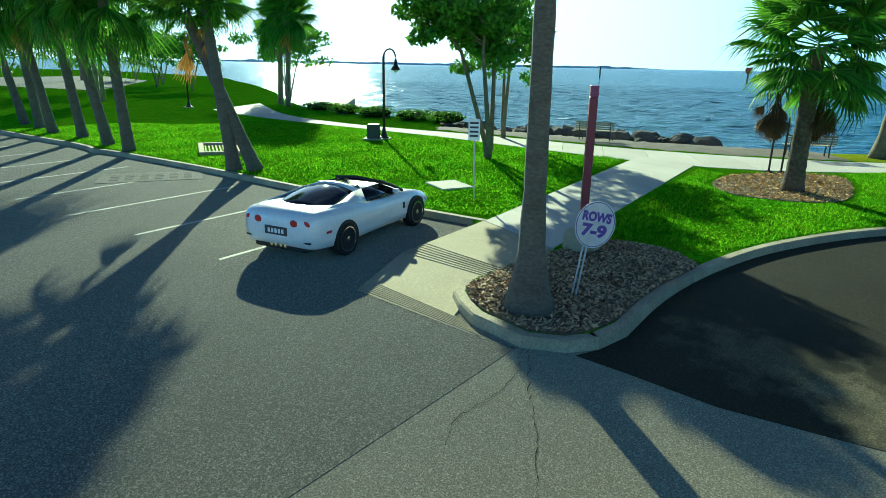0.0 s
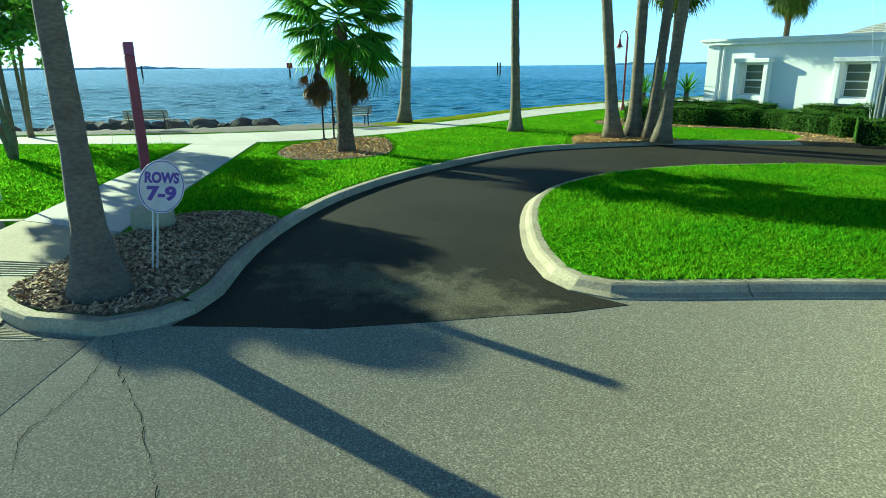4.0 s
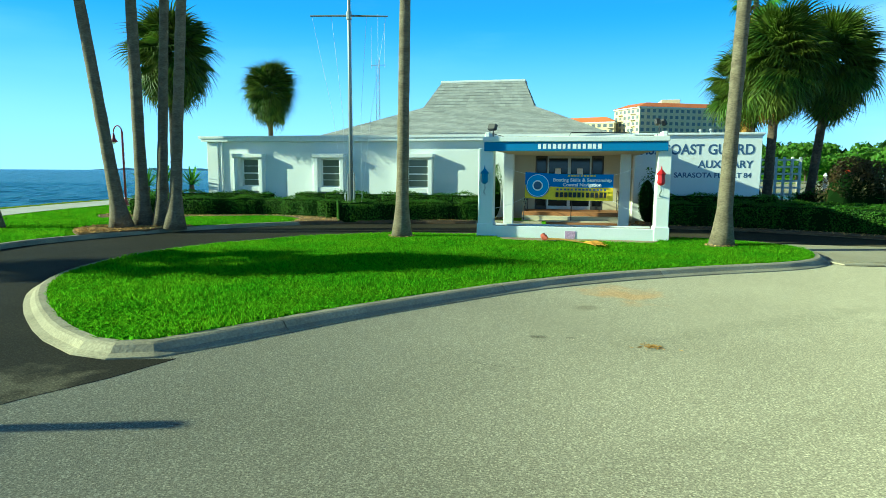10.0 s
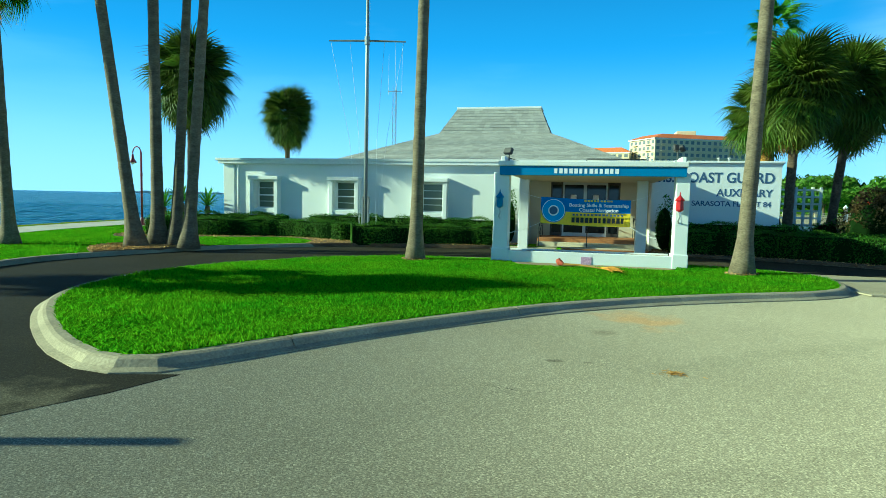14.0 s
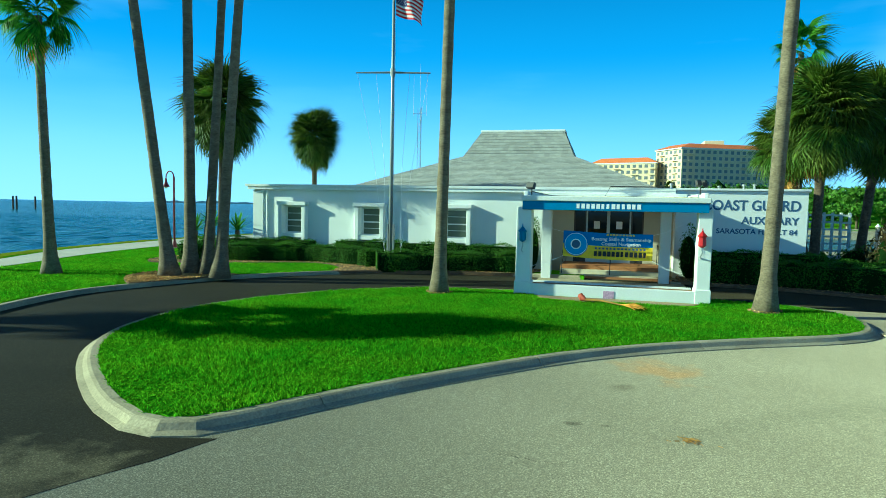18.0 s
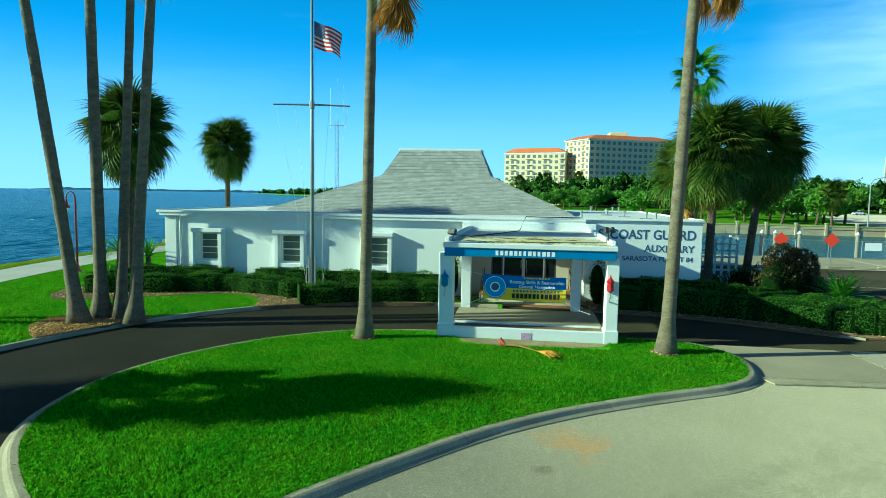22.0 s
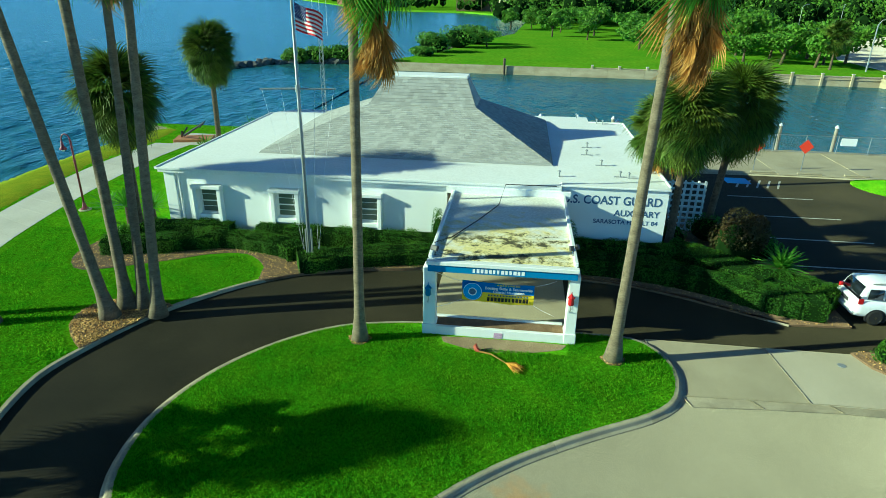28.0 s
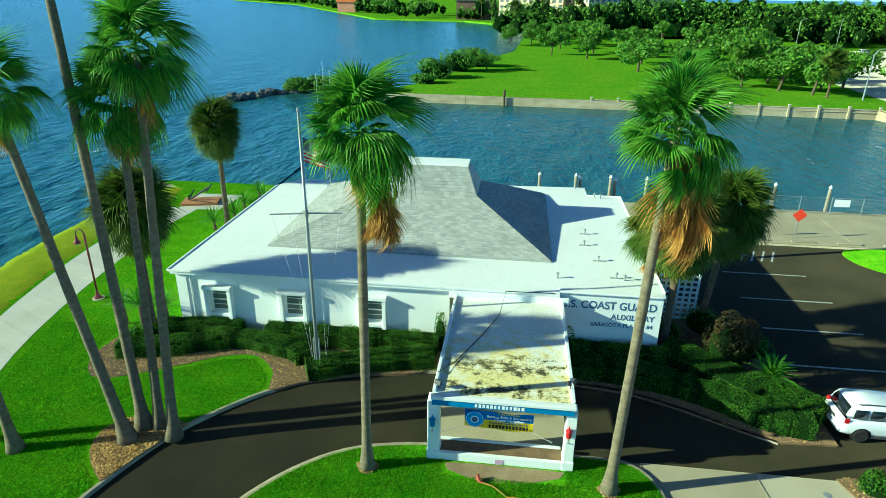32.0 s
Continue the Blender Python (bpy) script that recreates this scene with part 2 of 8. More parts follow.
M_LOT = material("lot_asphalt", (0.20, 0.19, 0.145), (0.26, 0.245, 0.18), rough=0.93, scale=3.0, fine=50.0, mix=0.6, bump=0.35, grain=0.35, bump_scale=90.0, spec=0.15, stones=0.38)
# the two pale brown marks: dust, with sunlit patches painted into the colour
M_DRIVE = material("drive_asphalt", (0.031, 0.028, 0.016), (0.060, 0.050, 0.027), rough=0.92, scale=3.5, fine=60.0, mix=0.7, bump=0.3, grain=0.35, spec=0.12, stones=0.25,
                   marks=(((-4.5, -15.9, 1.6, 0.9, 35), (0.15, 0.125, 0.065), 0.75), ((-3.2, -15.1, 1.3, 0.9, 10), (0.22, 0.185, 0.10), 0.85)))
M_CONC = material("concrete", (0.42, 0.37, 0.24), (0.31, 0.27, 0.17), rough=0.88, scale=2.2, fine=35.0, mix=0.7, bump=0.25, grain=0.18, per_object=0.06)
M_APRON = material("pale_concrete", (0.52, 0.465, 0.33), (0.42, 0.37, 0.25), rough=0.88, scale=1.8, fine=35.0, mix=0.6, bump=0.25, grain=0.16)
M_KERB = material("kerb_concrete", (0.42, 0.37, 0.245), (0.24, 0.21, 0.14), rough=0.88, scale=0.9, fine=30.0, mix=0.75, bump=0.35, grain=0.22, per_object=0.10)
M_WALK = material("walk_concrete", (0.50, 0.48, 0.42), (0.40, 0.38, 0.32), rough=0.88, scale=2.0, fine=30.0, mix=0.6, bump=0.2, grain=0.14, per_object=0.08)
M_GRASS = material("turf", (0.10, 0.30, 0.002), (0.17, 0.37, 0.003), rough=0.95, scale=1.1, fine=11.0, mix=0.8, bump=0.8, grain=0.45, bump_scale=30.0, spec=0.0)
M_DRYGRASS = material("shore_turf", (0.19, 0.22, 0.012), (0.12, 0.18, 0.01), rough=0.9, scale=1.2, fine=18.0, mix=0.8, bump=0.9, grain=0.4, spec=0.0)
M_FARGRASS = material("far_turf", (0.11, 0.27, 0.008), (0.17, 0.31, 0.010), rough=0.9, scale=9.0, fine=1.2, mix=0.7, bump=0.3, grain=0.25, spec=0.0)
M_SOIL = material("bare_sand", (0.34, 0.26, 0.15), (0.22, 0.15, 0.08), rough=0.95, scale=0.8, fine=25.0, mix=0.8, bump=0.6, grain=0.35)
M_MULCH = material("mulch_soil", (0.24, 0.155, 0.08), (0.14, 0.09, 0.05), rough=0.95, scale=0.4, fine=40.0, mix=0.8, bump=1.0, grain=0.5)
M_CHIP = material("mulch_chip", (0.70, 0.45, 0.14), (0.44, 0.25, 0.075), rough=0.9, scale=0.7, fine=30.0, mix=0.7, bump=0.2, per_island=0.5, grain=0.2)
M_LEAFLITTER = material("leaf_litter", (0.52, 0.37, 0.20), (0.28, 0.18, 0.095), rough=0.9, scale=0.7, fine=30.0, mix=0.7, bump=0.2, per_island=0.6, grain=0.2)
M_STUCCO = material("white_stucco", (0.80, 0.82, 0.80), (0.72, 0.74, 0.71), rough=0.8, scale=1.6, fine=40.0, mix=0.5, bump=0.25, grain=0.05)
M_TRIM = material("white_paint", (0.80, 0.81, 0.79), (0.70, 0.71, 0.68), rough=0.6, scale=0.9, fine=25.0, mix=0.5, bump=0.05, grain=0.06)
M_ROOFW = material("roof_membrane", (0.82, 0.84, 0.82), (0.72, 0.73, 0.70), rough=0.65, scale=2.5, fine=10.0, mix=0.5, bump=0.1, grain=0.06)
M_ROOFDIRT = material("stained_membrane", (0.80, 0.81, 0.76), (0.68, 0.66, 0.52), rough=0.8, scale=1.2, fine=9.0, mix=0.6, bump=0.15, grain=0.12,
                      marks=(((2.9, 1.2, 4.6, 3.6, 4), (0.74, 0.64, 0.24), 0.95), ((2.6, 0.30, 3.2, 0.45, 2), (0.05, 0.045, 0.02), 0.95, 1), ((3.3, 1.9, 2.6, 0.55, 6), (0.05, 0.045, 0.02), 0.95, 1), ((4.3, 2.6, 1.3, 0.35, 0), (0.045, 0.04, 0.015), 1.0, 1), ((1.5, 2.2, 1.8, 0.4, 12), (0.10, 0.09, 0.04), 0.8, 1)))
M_SHINGLE = material("grey_shingle", (0.38, 0.385, 0.365), (0.30, 0.305, 0.29), rough=0.9, scale=1.5, fine=30.0, mix=0.6, bump=0.4, grain=0.25, per_object=0.16, per_island=0.16)
M_BLUE = material("blue_paint", (0.035, 0.20, 0.46), (0.03, 0.17, 0.40), rough=0.5, scale=0.8, fine=20.0, bump=0.05, grain=0.06)
M_BARK = material("palm_bark", (0.20, 0.165, 0.105), (0.11, 0.088, 0.055), rough=0.9, scale=0.35, fine=14.0, mix=0.8, bump=0.8, grain=0.3, stretch=(1, 1, 2.2))
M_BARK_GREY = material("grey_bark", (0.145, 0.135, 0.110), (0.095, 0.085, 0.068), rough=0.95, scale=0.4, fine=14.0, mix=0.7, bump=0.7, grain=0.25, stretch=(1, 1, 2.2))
M_BARKD = material("boot_bark", (0.16, 0.115, 0.07), (0.09, 0.065, 0.04), rough=0.95, scale=0.25, fine=12.0, mix=0.8, bump=1.0, grain=0.4)
M_WOOD = material("grey_timber", (0.33, 0.30, 0.24), (0.22, 0.19, 0.14), rough=0.9, scale=0.5, fine=25.0, mix=0.7, bump=0.4, grain=0.25)
M_FROND = leafy("palm_frond", (0.070, 0.215, 0.012), (0.165, 0.33, 0.020), through_light=0.42, vary=0.5)
M_FROND_DARK = leafy("sabal_frond", (0.055, 0.115, 0.010), (0.15, 0.18, 0.018), vary=0.5)
M_BRONZE = leafy("bronze_leaf", (0.050, 0.060, 0.018), (0.105, 0.055, 0.022), vary=0.5)
M_FROND_DEAD = leafy("dead_frond", (0.56, 0.33, 0.075), (0.34, 0.17, 0.04), through_light=0.3)
M_FROND_OLD = leafy("old_frond", (0.15, 0.085, 0.035), (0.09, 0.05, 0.02), through_light=0.15)
M_LEAF = leafy("hedge_leaf", (0.048, 0.135, 0.007), (0.115, 0.235, 0.012), vary=0.5)
M_LEAFC = leafy("broad_leaf", (0.075, 0.21, 0.014), (0.14, 0.28, 0.020))
M_LEAFFAR = leafy("far_leaf", (0.075, 0.185, 0.014), (0.15, 0.26, 0.020), through_light=0.3)
# near-black filler behind leaves: the shade inside the foliage, put in as colour
M_SHADE_CORE = material("inner_shade", (0.012, 0.028, 0.006), rough=1.0, bump=0.0, spec=0.0)
M_ROCK = material("shore_rock", (0.15, 0.145, 0.13), (0.08, 0.08, 0.07), rough=0.95, scale=0.5, fine=12.0, mix=0.8, bump=0.8, grain=0.3, per_object=0.25)
M_METAL = shiny("galvanised_steel", (0.52, 0.53, 0.54), 0.4, 0.8)
M_POLE = shiny("grey_pole", (0.33, 0.35, 0.36), 0.45, 0.3)
M_MAROON = shiny("maroon_paint", (0.17, 0.025, 0.045), 0.45)
M_BLACK = shiny("black_paint", (0.015, 0.015, 0.016), 0.5)
M_RUBBER = material("tyre_rubber", (0.018, 0.018, 0.018), rough=0.85, bump=0.1)
M_WHITE = shiny("sign_white", (0.86, 0.87, 0.88), 0.45)
M_PURPLE = shiny("sign_purple", (0.09, 0.05, 0.33), 0.5)
M_NAVY = shiny("sign_navy", (0.06, 0.11, 0.22), 0.6)
M_CAR = shiny("white_car_paint", (0.80, 0.82, 0.84), 0.25, 0.0, 0.8)
M_RED = shiny("red_lens", (0.45, 0.01, 0.012), 0.3, 0.0, 0.5)
M_DARKGLASS = shiny("dark_glass", (0.012, 0.016, 0.020), 0.05)
M_PANE = shiny("window_pane", (0.13, 0.155, 0.115), 0.12)
M_FARPANE = shiny("far_window", (0.16, 0.18, 0.19), 0.3)
M_CHROME = shiny("polished_alloy", (0.70, 0.70, 0.70), 0.15, 1.0)
M_PLASTIC = shiny("grey_plastic", (0.05, 0.05, 0.052), 0.55)
M_ORANGE = shiny("warning_orange", (0.85, 0.06, 0.02), 0.5)
M_LINE = material("lane_paint", (0.52, 0.52, 0.47), (0.28, 0.28, 0.25), rough=0.85, scale=0.5, fine=25.0, mix=0.8, bump=0.3, grain=0.25)
M_CREAM = material("cream_wall", (0.62, 0.56, 0.40), (0.54, 0.48, 0.34), rough=0.8, scale=1.5, fine=30.0, mix=0.5, bump=0.1, grain=0.05)
M_BRICKPAVE = material("terracotta_floor", (0.42, 0.19, 0.07), (0.33, 0.14, 0.05), rough=0.7, scale=0.6, fine=20.0, mix=0.6, bump=0.2, grain=0.15)
M_TILE = material("roof_clay", (0.62, 0.18, 0.05), (0.50, 0.14, 0.04), rough=0.8, scale=6.0, fine=2.0, mix=0.6, bump=0.2, grain=0.15)
M_CONDO = material("condo_stucco", (0.72, 0.60, 0.37), (0.64, 0.53, 0.33), rough=0.85, scale=12.0, fine=1.0, mix=0.5, bump=0.0, grain=0.06)
M_SEAWALL = material("seawall_concrete", (0.44, 0.38, 0.25), (0.26, 0.21, 0.12), rough=0.9, scale=2.5, fine=8.0, mix=0.7, bump=0.3, grain=0.2, stretch=(1, 1, 3))


# pale blue-grey: the haze of distance is painted into the land colour
M_HAZED_LAND = material("hazed_land", (0.36, 0.47, 0.54), (0.30, 0.42, 0.49), rough=1.0, scale=60.0, fine=0.1, bump=0.0, spec=0.0)


def water_material():
    """Choppy bay water: deep blue body colour, a share of mirror, whitecaps."""
    m = bpy.data.materials.new("bay_water")
    m.use_nodes = True
    n, k = m.node_tree.nodes, m.node_tree.links
    n.remove(n["Principled BSDF"])
    out = n["Material Output"]
    co = n.new("ShaderNodeNewGeometry")
    mp = n.new("ShaderNodeMapping")
    mp.inputs["Rotation"].default_value, mp.inputs["Scale"].default_value = (0, 0, 0.5), (1.0, 0.42, 1.0)
    k.new(co.outputs["Position"], mp.inputs["Vector"])
    heights, caps = None, None
    for scale, weight in ((0.13, 0.6), (0.50, 0.5), (1.5, 0.26), (5.0, 0.08)):
        t = n.new("ShaderNodeTexNoise")
        t.inputs["Scale"].default_value, t.inputs["Detail"].default_value, t.inputs["Roughness"].default_value = scale, 3.0, 0.55
        k.new(mp.outputs["Vector"], t.inputs["Vector"])
        caps = caps or t
        a = n.new("ShaderNodeMath")
        a.operation = "MULTIPLY_ADD"
        a.inputs[1].default_value, a.inputs[2].default_value = weight, 0.0
        k.new(t.outputs["Fac"], a.inputs[0])
        if heights:
            k.new(heights, a.inputs[2])
        heights = a.outputs[0]
    bp = n.new("ShaderNodeBump")
    bp.inputs["Strength"].default_value, bp.inputs["Distance"].default_value = 1.0, 0.9
    k.new(heights, bp.inputs["Height"])
    patch_n = n.new("ShaderNodeTexNoise")
    patch_n.inputs["Scale"].default_value, patch_n.inputs["Detail"].default_value = 0.03, 3.0
    k.new(mp.outputs["Vector"], patch_n.inputs["Vector"])
    mx = n.new("ShaderNodeMixRGB")
    mx.inputs["Color1"].default_value, mx.inputs["Color2"].default_value = (0.021, 0.080, 0.090, 1), (0.034, 0.108, 0.105, 1)
    k.new(patch_n.outputs["Fac"], mx.inputs["Fac"])
    streak_map, streak, sr, sm = (n.new("ShaderNode" + x) for x in ("Mapping", "TexNoise", "MapRange", "MixRGB"))
    streak_map.inputs["Rotation"].default_value, streak_map.inputs["Scale"].default_value = (0, 0, 0.35), (0.10, 0.034, 1.0)
    streak.inputs["Scale"].default_value, streak.inputs["Detail"].default_value, streak.inputs["Roughness"].default_value = 4.0, 9.0, 0.80
    sr.inputs[1].default_value, sr.inputs[2].default_value, sr.inputs[3].default_value, sr.inputs[4].default_value = 0.40, 0.68, 0.0, 0.5
    sm.inputs["Color2"].default_value = (0.060, 0.145, 0.19, 1)
    k.new(co.outputs["Position"], streak_map.inputs["Vector"])
    k.new(streak_map.outputs["Vector"], streak.inputs["Vector"])
    k.new(streak.outputs["Fac"], sr.inputs[0])
    k.new(sr.outputs[0], sm.inputs["Fac"])
    k.new(mx.outputs["Color"], sm.inputs["Color1"])
    mx = sm
    foam = n.new("ShaderNodeTexNoise")
    foam.inputs["Scale"].default_value, foam.inputs["Detail"].default_value, foam.inputs["Roughness"].default_value = 0.30, 5.0, 0.7
    k.new(mp.outputs["Vector"], foam.inputs["Vector"])
    fr = n.new("ShaderNodeMapRange")
    fr.inputs[1].default_value, fr.inputs[2].default_value, fr.inputs[3].default_value, fr.inputs[4].default_value = 0.67, 0.74, 0.0, 0.9
    k.new(foam.outputs["Fac"], fr.inputs[0])
    fm = n.new("ShaderNodeMixRGB")
    fm.inputs["Color2"].default_value = (0.6, 0.65, 0.65, 1)
    k.new(fr.outputs[0], fm.inputs["Fac"])
    k.new(mx.outputs["Color"], fm.inputs["Color1"])
    body, gloss, mix = n.new("ShaderNodeBsdfDiffuse"), n.new("ShaderNodeBsdfGlossy"), n.new("ShaderNodeMixShader")
    gloss.inputs["Roughness"].default_value = 0.12
    gloss.inputs["Color"].default_value = (0.75, 0.88, 1.0, 1)
    fres, share = n.new("ShaderNodeFresnel"), n.new("ShaderNodeMath")
    fres.inputs["IOR"].default_value = 1.33
    share.operation, share.use_clamp = "MULTIPLY_ADD", True
    share.inputs[1].default_value, share.inputs[2].default_value = 0.52, 0.05
    k.new(bp.outputs["Normal"], fres.inputs["Normal"])
    k.new(fres.outputs[0], share.inputs[0])
    k.new(share.outputs[0], mix.inputs[0])
    k.new(fm.outputs["Color"], body.inputs["Color"])
    k.new(bp.outputs["Normal"], body.inputs["Normal"])
    k.new(bp.outputs["Normal"], gloss.inputs["Normal"])
    k.new(body.outputs["BSDF"], mix.inputs[1])
    k.new(gloss.outputs["BSDF"], mix.inputs[2])
    k.new(mix.outputs["Shader"], out.inputs["Surface"])
    return m


M_WATER = water_material()


# ---- building blocks ----
def link(name, data, parent=None, label="", kind=""):
    ob = new(name, data)
    if parent:
        ob.parent = parent
    return tagged(ob, label=label, kind=kind)


def mesh_of(bm, mat, smooth=False):
    me = bpy.data.meshes.new("mesh")
    bm.normal_update()
    bm.to_mesh(me)
    bm.free()
    for m in (mat if isinstance(mat, (list, tuple)) else [mat]):
        me.materials.append(m)
    if smooth:
        me.polygons.foreach_set("use_smooth", [True] * len(me.polygons))
    return me


def raw_mesh(verts, faces, mat, smooth=False):
    me = bpy.data.meshes.new("mesh")
    me.from_pydata(verts, [], faces)
    me.materials.append(mat)
    if smooth:
        me.polygons.foreach_set("use_smooth", [True] * len(me.polygons))
    me.update()
    return me


def part(name, bm, mat, parent, label="", smooth=False):
    return link(name, mesh_of(bm, mat, smooth), parent, label)


def thing(name, label, category, at=(0, 0, 0), rz=0.0, group="", kind=""):
    ob = tagged(new(name), label, category, group, kind)
    ob.empty_display_size = 0.2
    ob.matrix_basis = pose(*at, 0, 0, rz)
    return ob


def solo(name, bm, mat, label, category="", kind="", smooth=False, at=None, group=""):
    ob = tagged(new(name, mesh_of(bm, mat, smooth)), label, category, group, kind)
    if at:
        ob.matrix_basis = at
    return ob


def box(bm, x0, y0, z0, x1, y1, z1, bevel=0.0):
    r = bmesh.ops.create_cube(bm, size=1.0, matrix=Matrix.LocRotScale(((x0 + x1) / 2, (y0 + y1) / 2, (z0 + z1) / 2), None, (abs(x1 - x0), abs(y1 - y0), abs(z1 - z0))))
    if bevel:
        es = list({e for v in r["verts"] for e in v.link_edges})
        bmesh.ops.bevel(bm, geom=es, offset=bevel, segments=1, affect="EDGES")
    return bm


def a_box(*a, bevel=0.0):
    return box(bmesh.new(), *a, bevel=bevel)


def prism(bm, poly, z0, z1, bottom=False):
    top = [bm.verts.new((x, y, z1)) for x, y in poly]
    low = [bm.verts.new((x, y, z0)) for x, y in poly]
    f = bm.faces.new(top)
    f.normal_update()
    up = f.normal.z > 0
    if not up:
        f.normal_flip()
    n = len(poly)
    for i in range(n):
        q = (top[i], low[i], low[(i + 1) % n], top[(i + 1) % n])
        bm.faces.new(q if up else q[::-1])
    if bottom:
        bm.faces.new(low[::-1] if up else low)
    return bm


def tube(bm, pts, radii, n=8, caps=True):
    """A round bar along points, with a radius at each."""
    pts = [Vector(p) for p in pts]
    if not isinstance(radii, (list, tuple)):
        radii = [radii] * len(pts)
    rings = []
    for i, p in enumerate(pts):
        d = (pts[min(i + 1, len(pts) - 1)] - pts[max(i - 1, 0)]).normalized()
        s = d.cross(Vector((0.12, 0.99, 0.05)) if abs(d.y) < 0.9 else Vector((1, 0, 0))).normalized()
        u = s.cross(d)
        rings.append([bm.verts.new(p + (s * math.cos(2 * math.pi * j / n) + u * math.sin(2 * math.pi * j / n)) * radii[i]) for j in range(n)])
    for a, b in zip(rings, rings[1:]):
        for j in range(n):
            bm.faces.new((a[j], a[(j + 1) % n], b[(j + 1) % n], b[j]))
    if caps:
        bm.faces.new(rings[0][::-1])
        bm.faces.new(rings[-1])
    return bm


def a_tube(pts, radii, n=8):
    return tube(bmesh.new(), pts, radii, n)


def lathe(bm, profile, n=16, at=(0, 0, 0)):
    """A turned shape about z from (radius, height) pairs."""
    rings = [[bm.verts.new((at[0] + r * math.cos(2 * math.pi * j / n), at[1] + r * math.sin(2 * math.pi * j / n), at[2] + z)) for j in range(n)] for r, z in profile]
    for a, b in zip(rings, rings[1:]):
        for j in range(n):
            bm.faces.new((a[j], a[(j + 1) % n], b[(j + 1) % n], b[j]))
    bm.faces.new(rings[0][::-1])
    bm.faces.new(rings[-1])
    return bm


def curve(pts, closed=False, step=0.5):
    """A smooth line through points in the plan, at even steps."""
    p = [Vector((x, y, 0)) for x, y in pts]
    n, out = len(p), []
    for i in range(n if closed else n - 1):
        a, b, c, d = (p[(i + k) % n] if closed else p[min(max(i + k, 0), n - 1)] for k in (-1, 0, 1, 2))
        m = max(1, int((c - b).length / step))
        for j in range(m):
            t = j / m
            q = 0.5 * (2 * b + (c - a) * t + (2 * a - 5 * b + 4 * c - d) * t * t + (3 * b - a - 3 * c + d) * t ** 3)
            out.append((q.x, q.y))
    if not closed:
        out.append((p[-1].x, p[-1].y))
    return out


def sweep(bm, line, profile):
    """A profile of (to the left of the way, height) along a line in the plan."""
    rows = []
    for i, (x, y) in enumerate(line):
        ax, ay = line[max(i - 1, 0)]
        bx, by = line[min(i + 1, len(line) - 1)]
        d = Vector((bx - ax, by - ay)).normalized()
        rows.append([bm.verts.new((x - d.y * o, y + d.x * o, z)) for o, z in profile])
    for a, b in zip(rows, rows[1:]):
        for j in range(len(profile) - 1):
            bm.faces.new((a[j], b[j], b[j + 1], a[j + 1]))
    bm.faces.new(rows[0])
    bm.faces.new(rows[-1][::-1])
    return bm


def kerb(name, line, profile, label, every=6, mat=None):
    """A kerb cast in lengths with open joints."""
    top = tagged(new(name), label, "kerb", kind="structure")
    for i in range(0, len(line) - 1, every):
        seg = list(line[i:i + every + 1])
        if len(seg) > 1:
            (x0, y0), (x1, y1) = seg[-2], seg[-1]
            d = math.hypot(x1 - x0, y1 - y0) or 1
            seg[-1] = (x1 - (x1 - x0) / d * 0.014, y1 - (y1 - y0) / d * 0.014)
            part("kerb_length", sweep(bmesh.new(), seg, profile), mat or M_KERB, top)
    return top


def inside(poly, x, y):
    hit, j = False, len(poly) - 1
    for i in range(len(poly)):
        (xi, yi), (xj, yj) = poly[i], poly[j]
        if (yi > y) != (yj > y) and x < (xj - xi) * (y - yi) / (yj - yi) + xi:
            hit = not hit
        j = i
    return hit


# ---- the ground ----
WATER_Z = -1.0
bm = bmesh.new()
prism(bm, [(-4500, -4500), (4500, -4500), (4500, 4500), (-4500, 4500)], WATER_Z - 3, WATER_Z)
solo("water", bm, M_WATER, "blue choppy bay water reaching the horizon", "water", "structure")

BANK_IN = [(-31.4, -22.6), (-30.2, -20.6), (-28.4, -17.6), (-25.6, -13.2), (-23.9, -9.0), (-23.2, -5.0), (-24.1, 0.0), (-26.6, 6.0), (-28.0, 12.0), (-28.8, 18.0), (-28.9, 23.0), (-28.6, 28.0), (-29.2, 33.5)]
BANK_OUT = [(-37.2, -22.6), (-36.5, -20.4), (-35.3, -17.0), (-33.8, -12.6), (-32.3, -8.6), (-31.2, -5.0), (-31.2, 0.0), (-32.2, 7.0), (-33.1, 13.0), (-33.8, 18.0), (-34.1, 24.0), (-33.8, 30.0), (-33.2, 35.5)]
SHORE = curve([(-200, -300), (-178, -150), (-140, -88), (-102, -62), (-74, -47), (-57, -39.5), (-46.0, -34), (-40.0, -28), (-37.2, -22.9), (-31.6, -22.5)] + BANK_IN[1:] + [(-33.0, 35.8)], step=2.0)
bm = bmesh.new()
prism(bm, SHORE + [(-33.0, 36.0), (200, 36.0), (200, -300)], -3.0, 0.0)
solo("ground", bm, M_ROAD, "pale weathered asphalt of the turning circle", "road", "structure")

# far side of the inlet
FAR_SHORE = [(-26, 96), (-20, 112), (-15, 130), (-12, 152), (0, 200), (4, 300), (3, 380), (-40, 450), (-110, 470), (-190, 640), (-360, 1000), (-700, 1500)]
bm = bmesh.new()
prism(bm, [(-26, 96), (62, 91.6), (66, 79.2), (90, 71), (400, 64), (900, 300), (900, 2200), (-700, 2200)] + FAR_SHORE[:0:-1], -3.0, 0.0)
solo("ground_beyond_inlet", bm, M_FARGRASS, "mown green park land beyond the inlet", "ground", "structure")

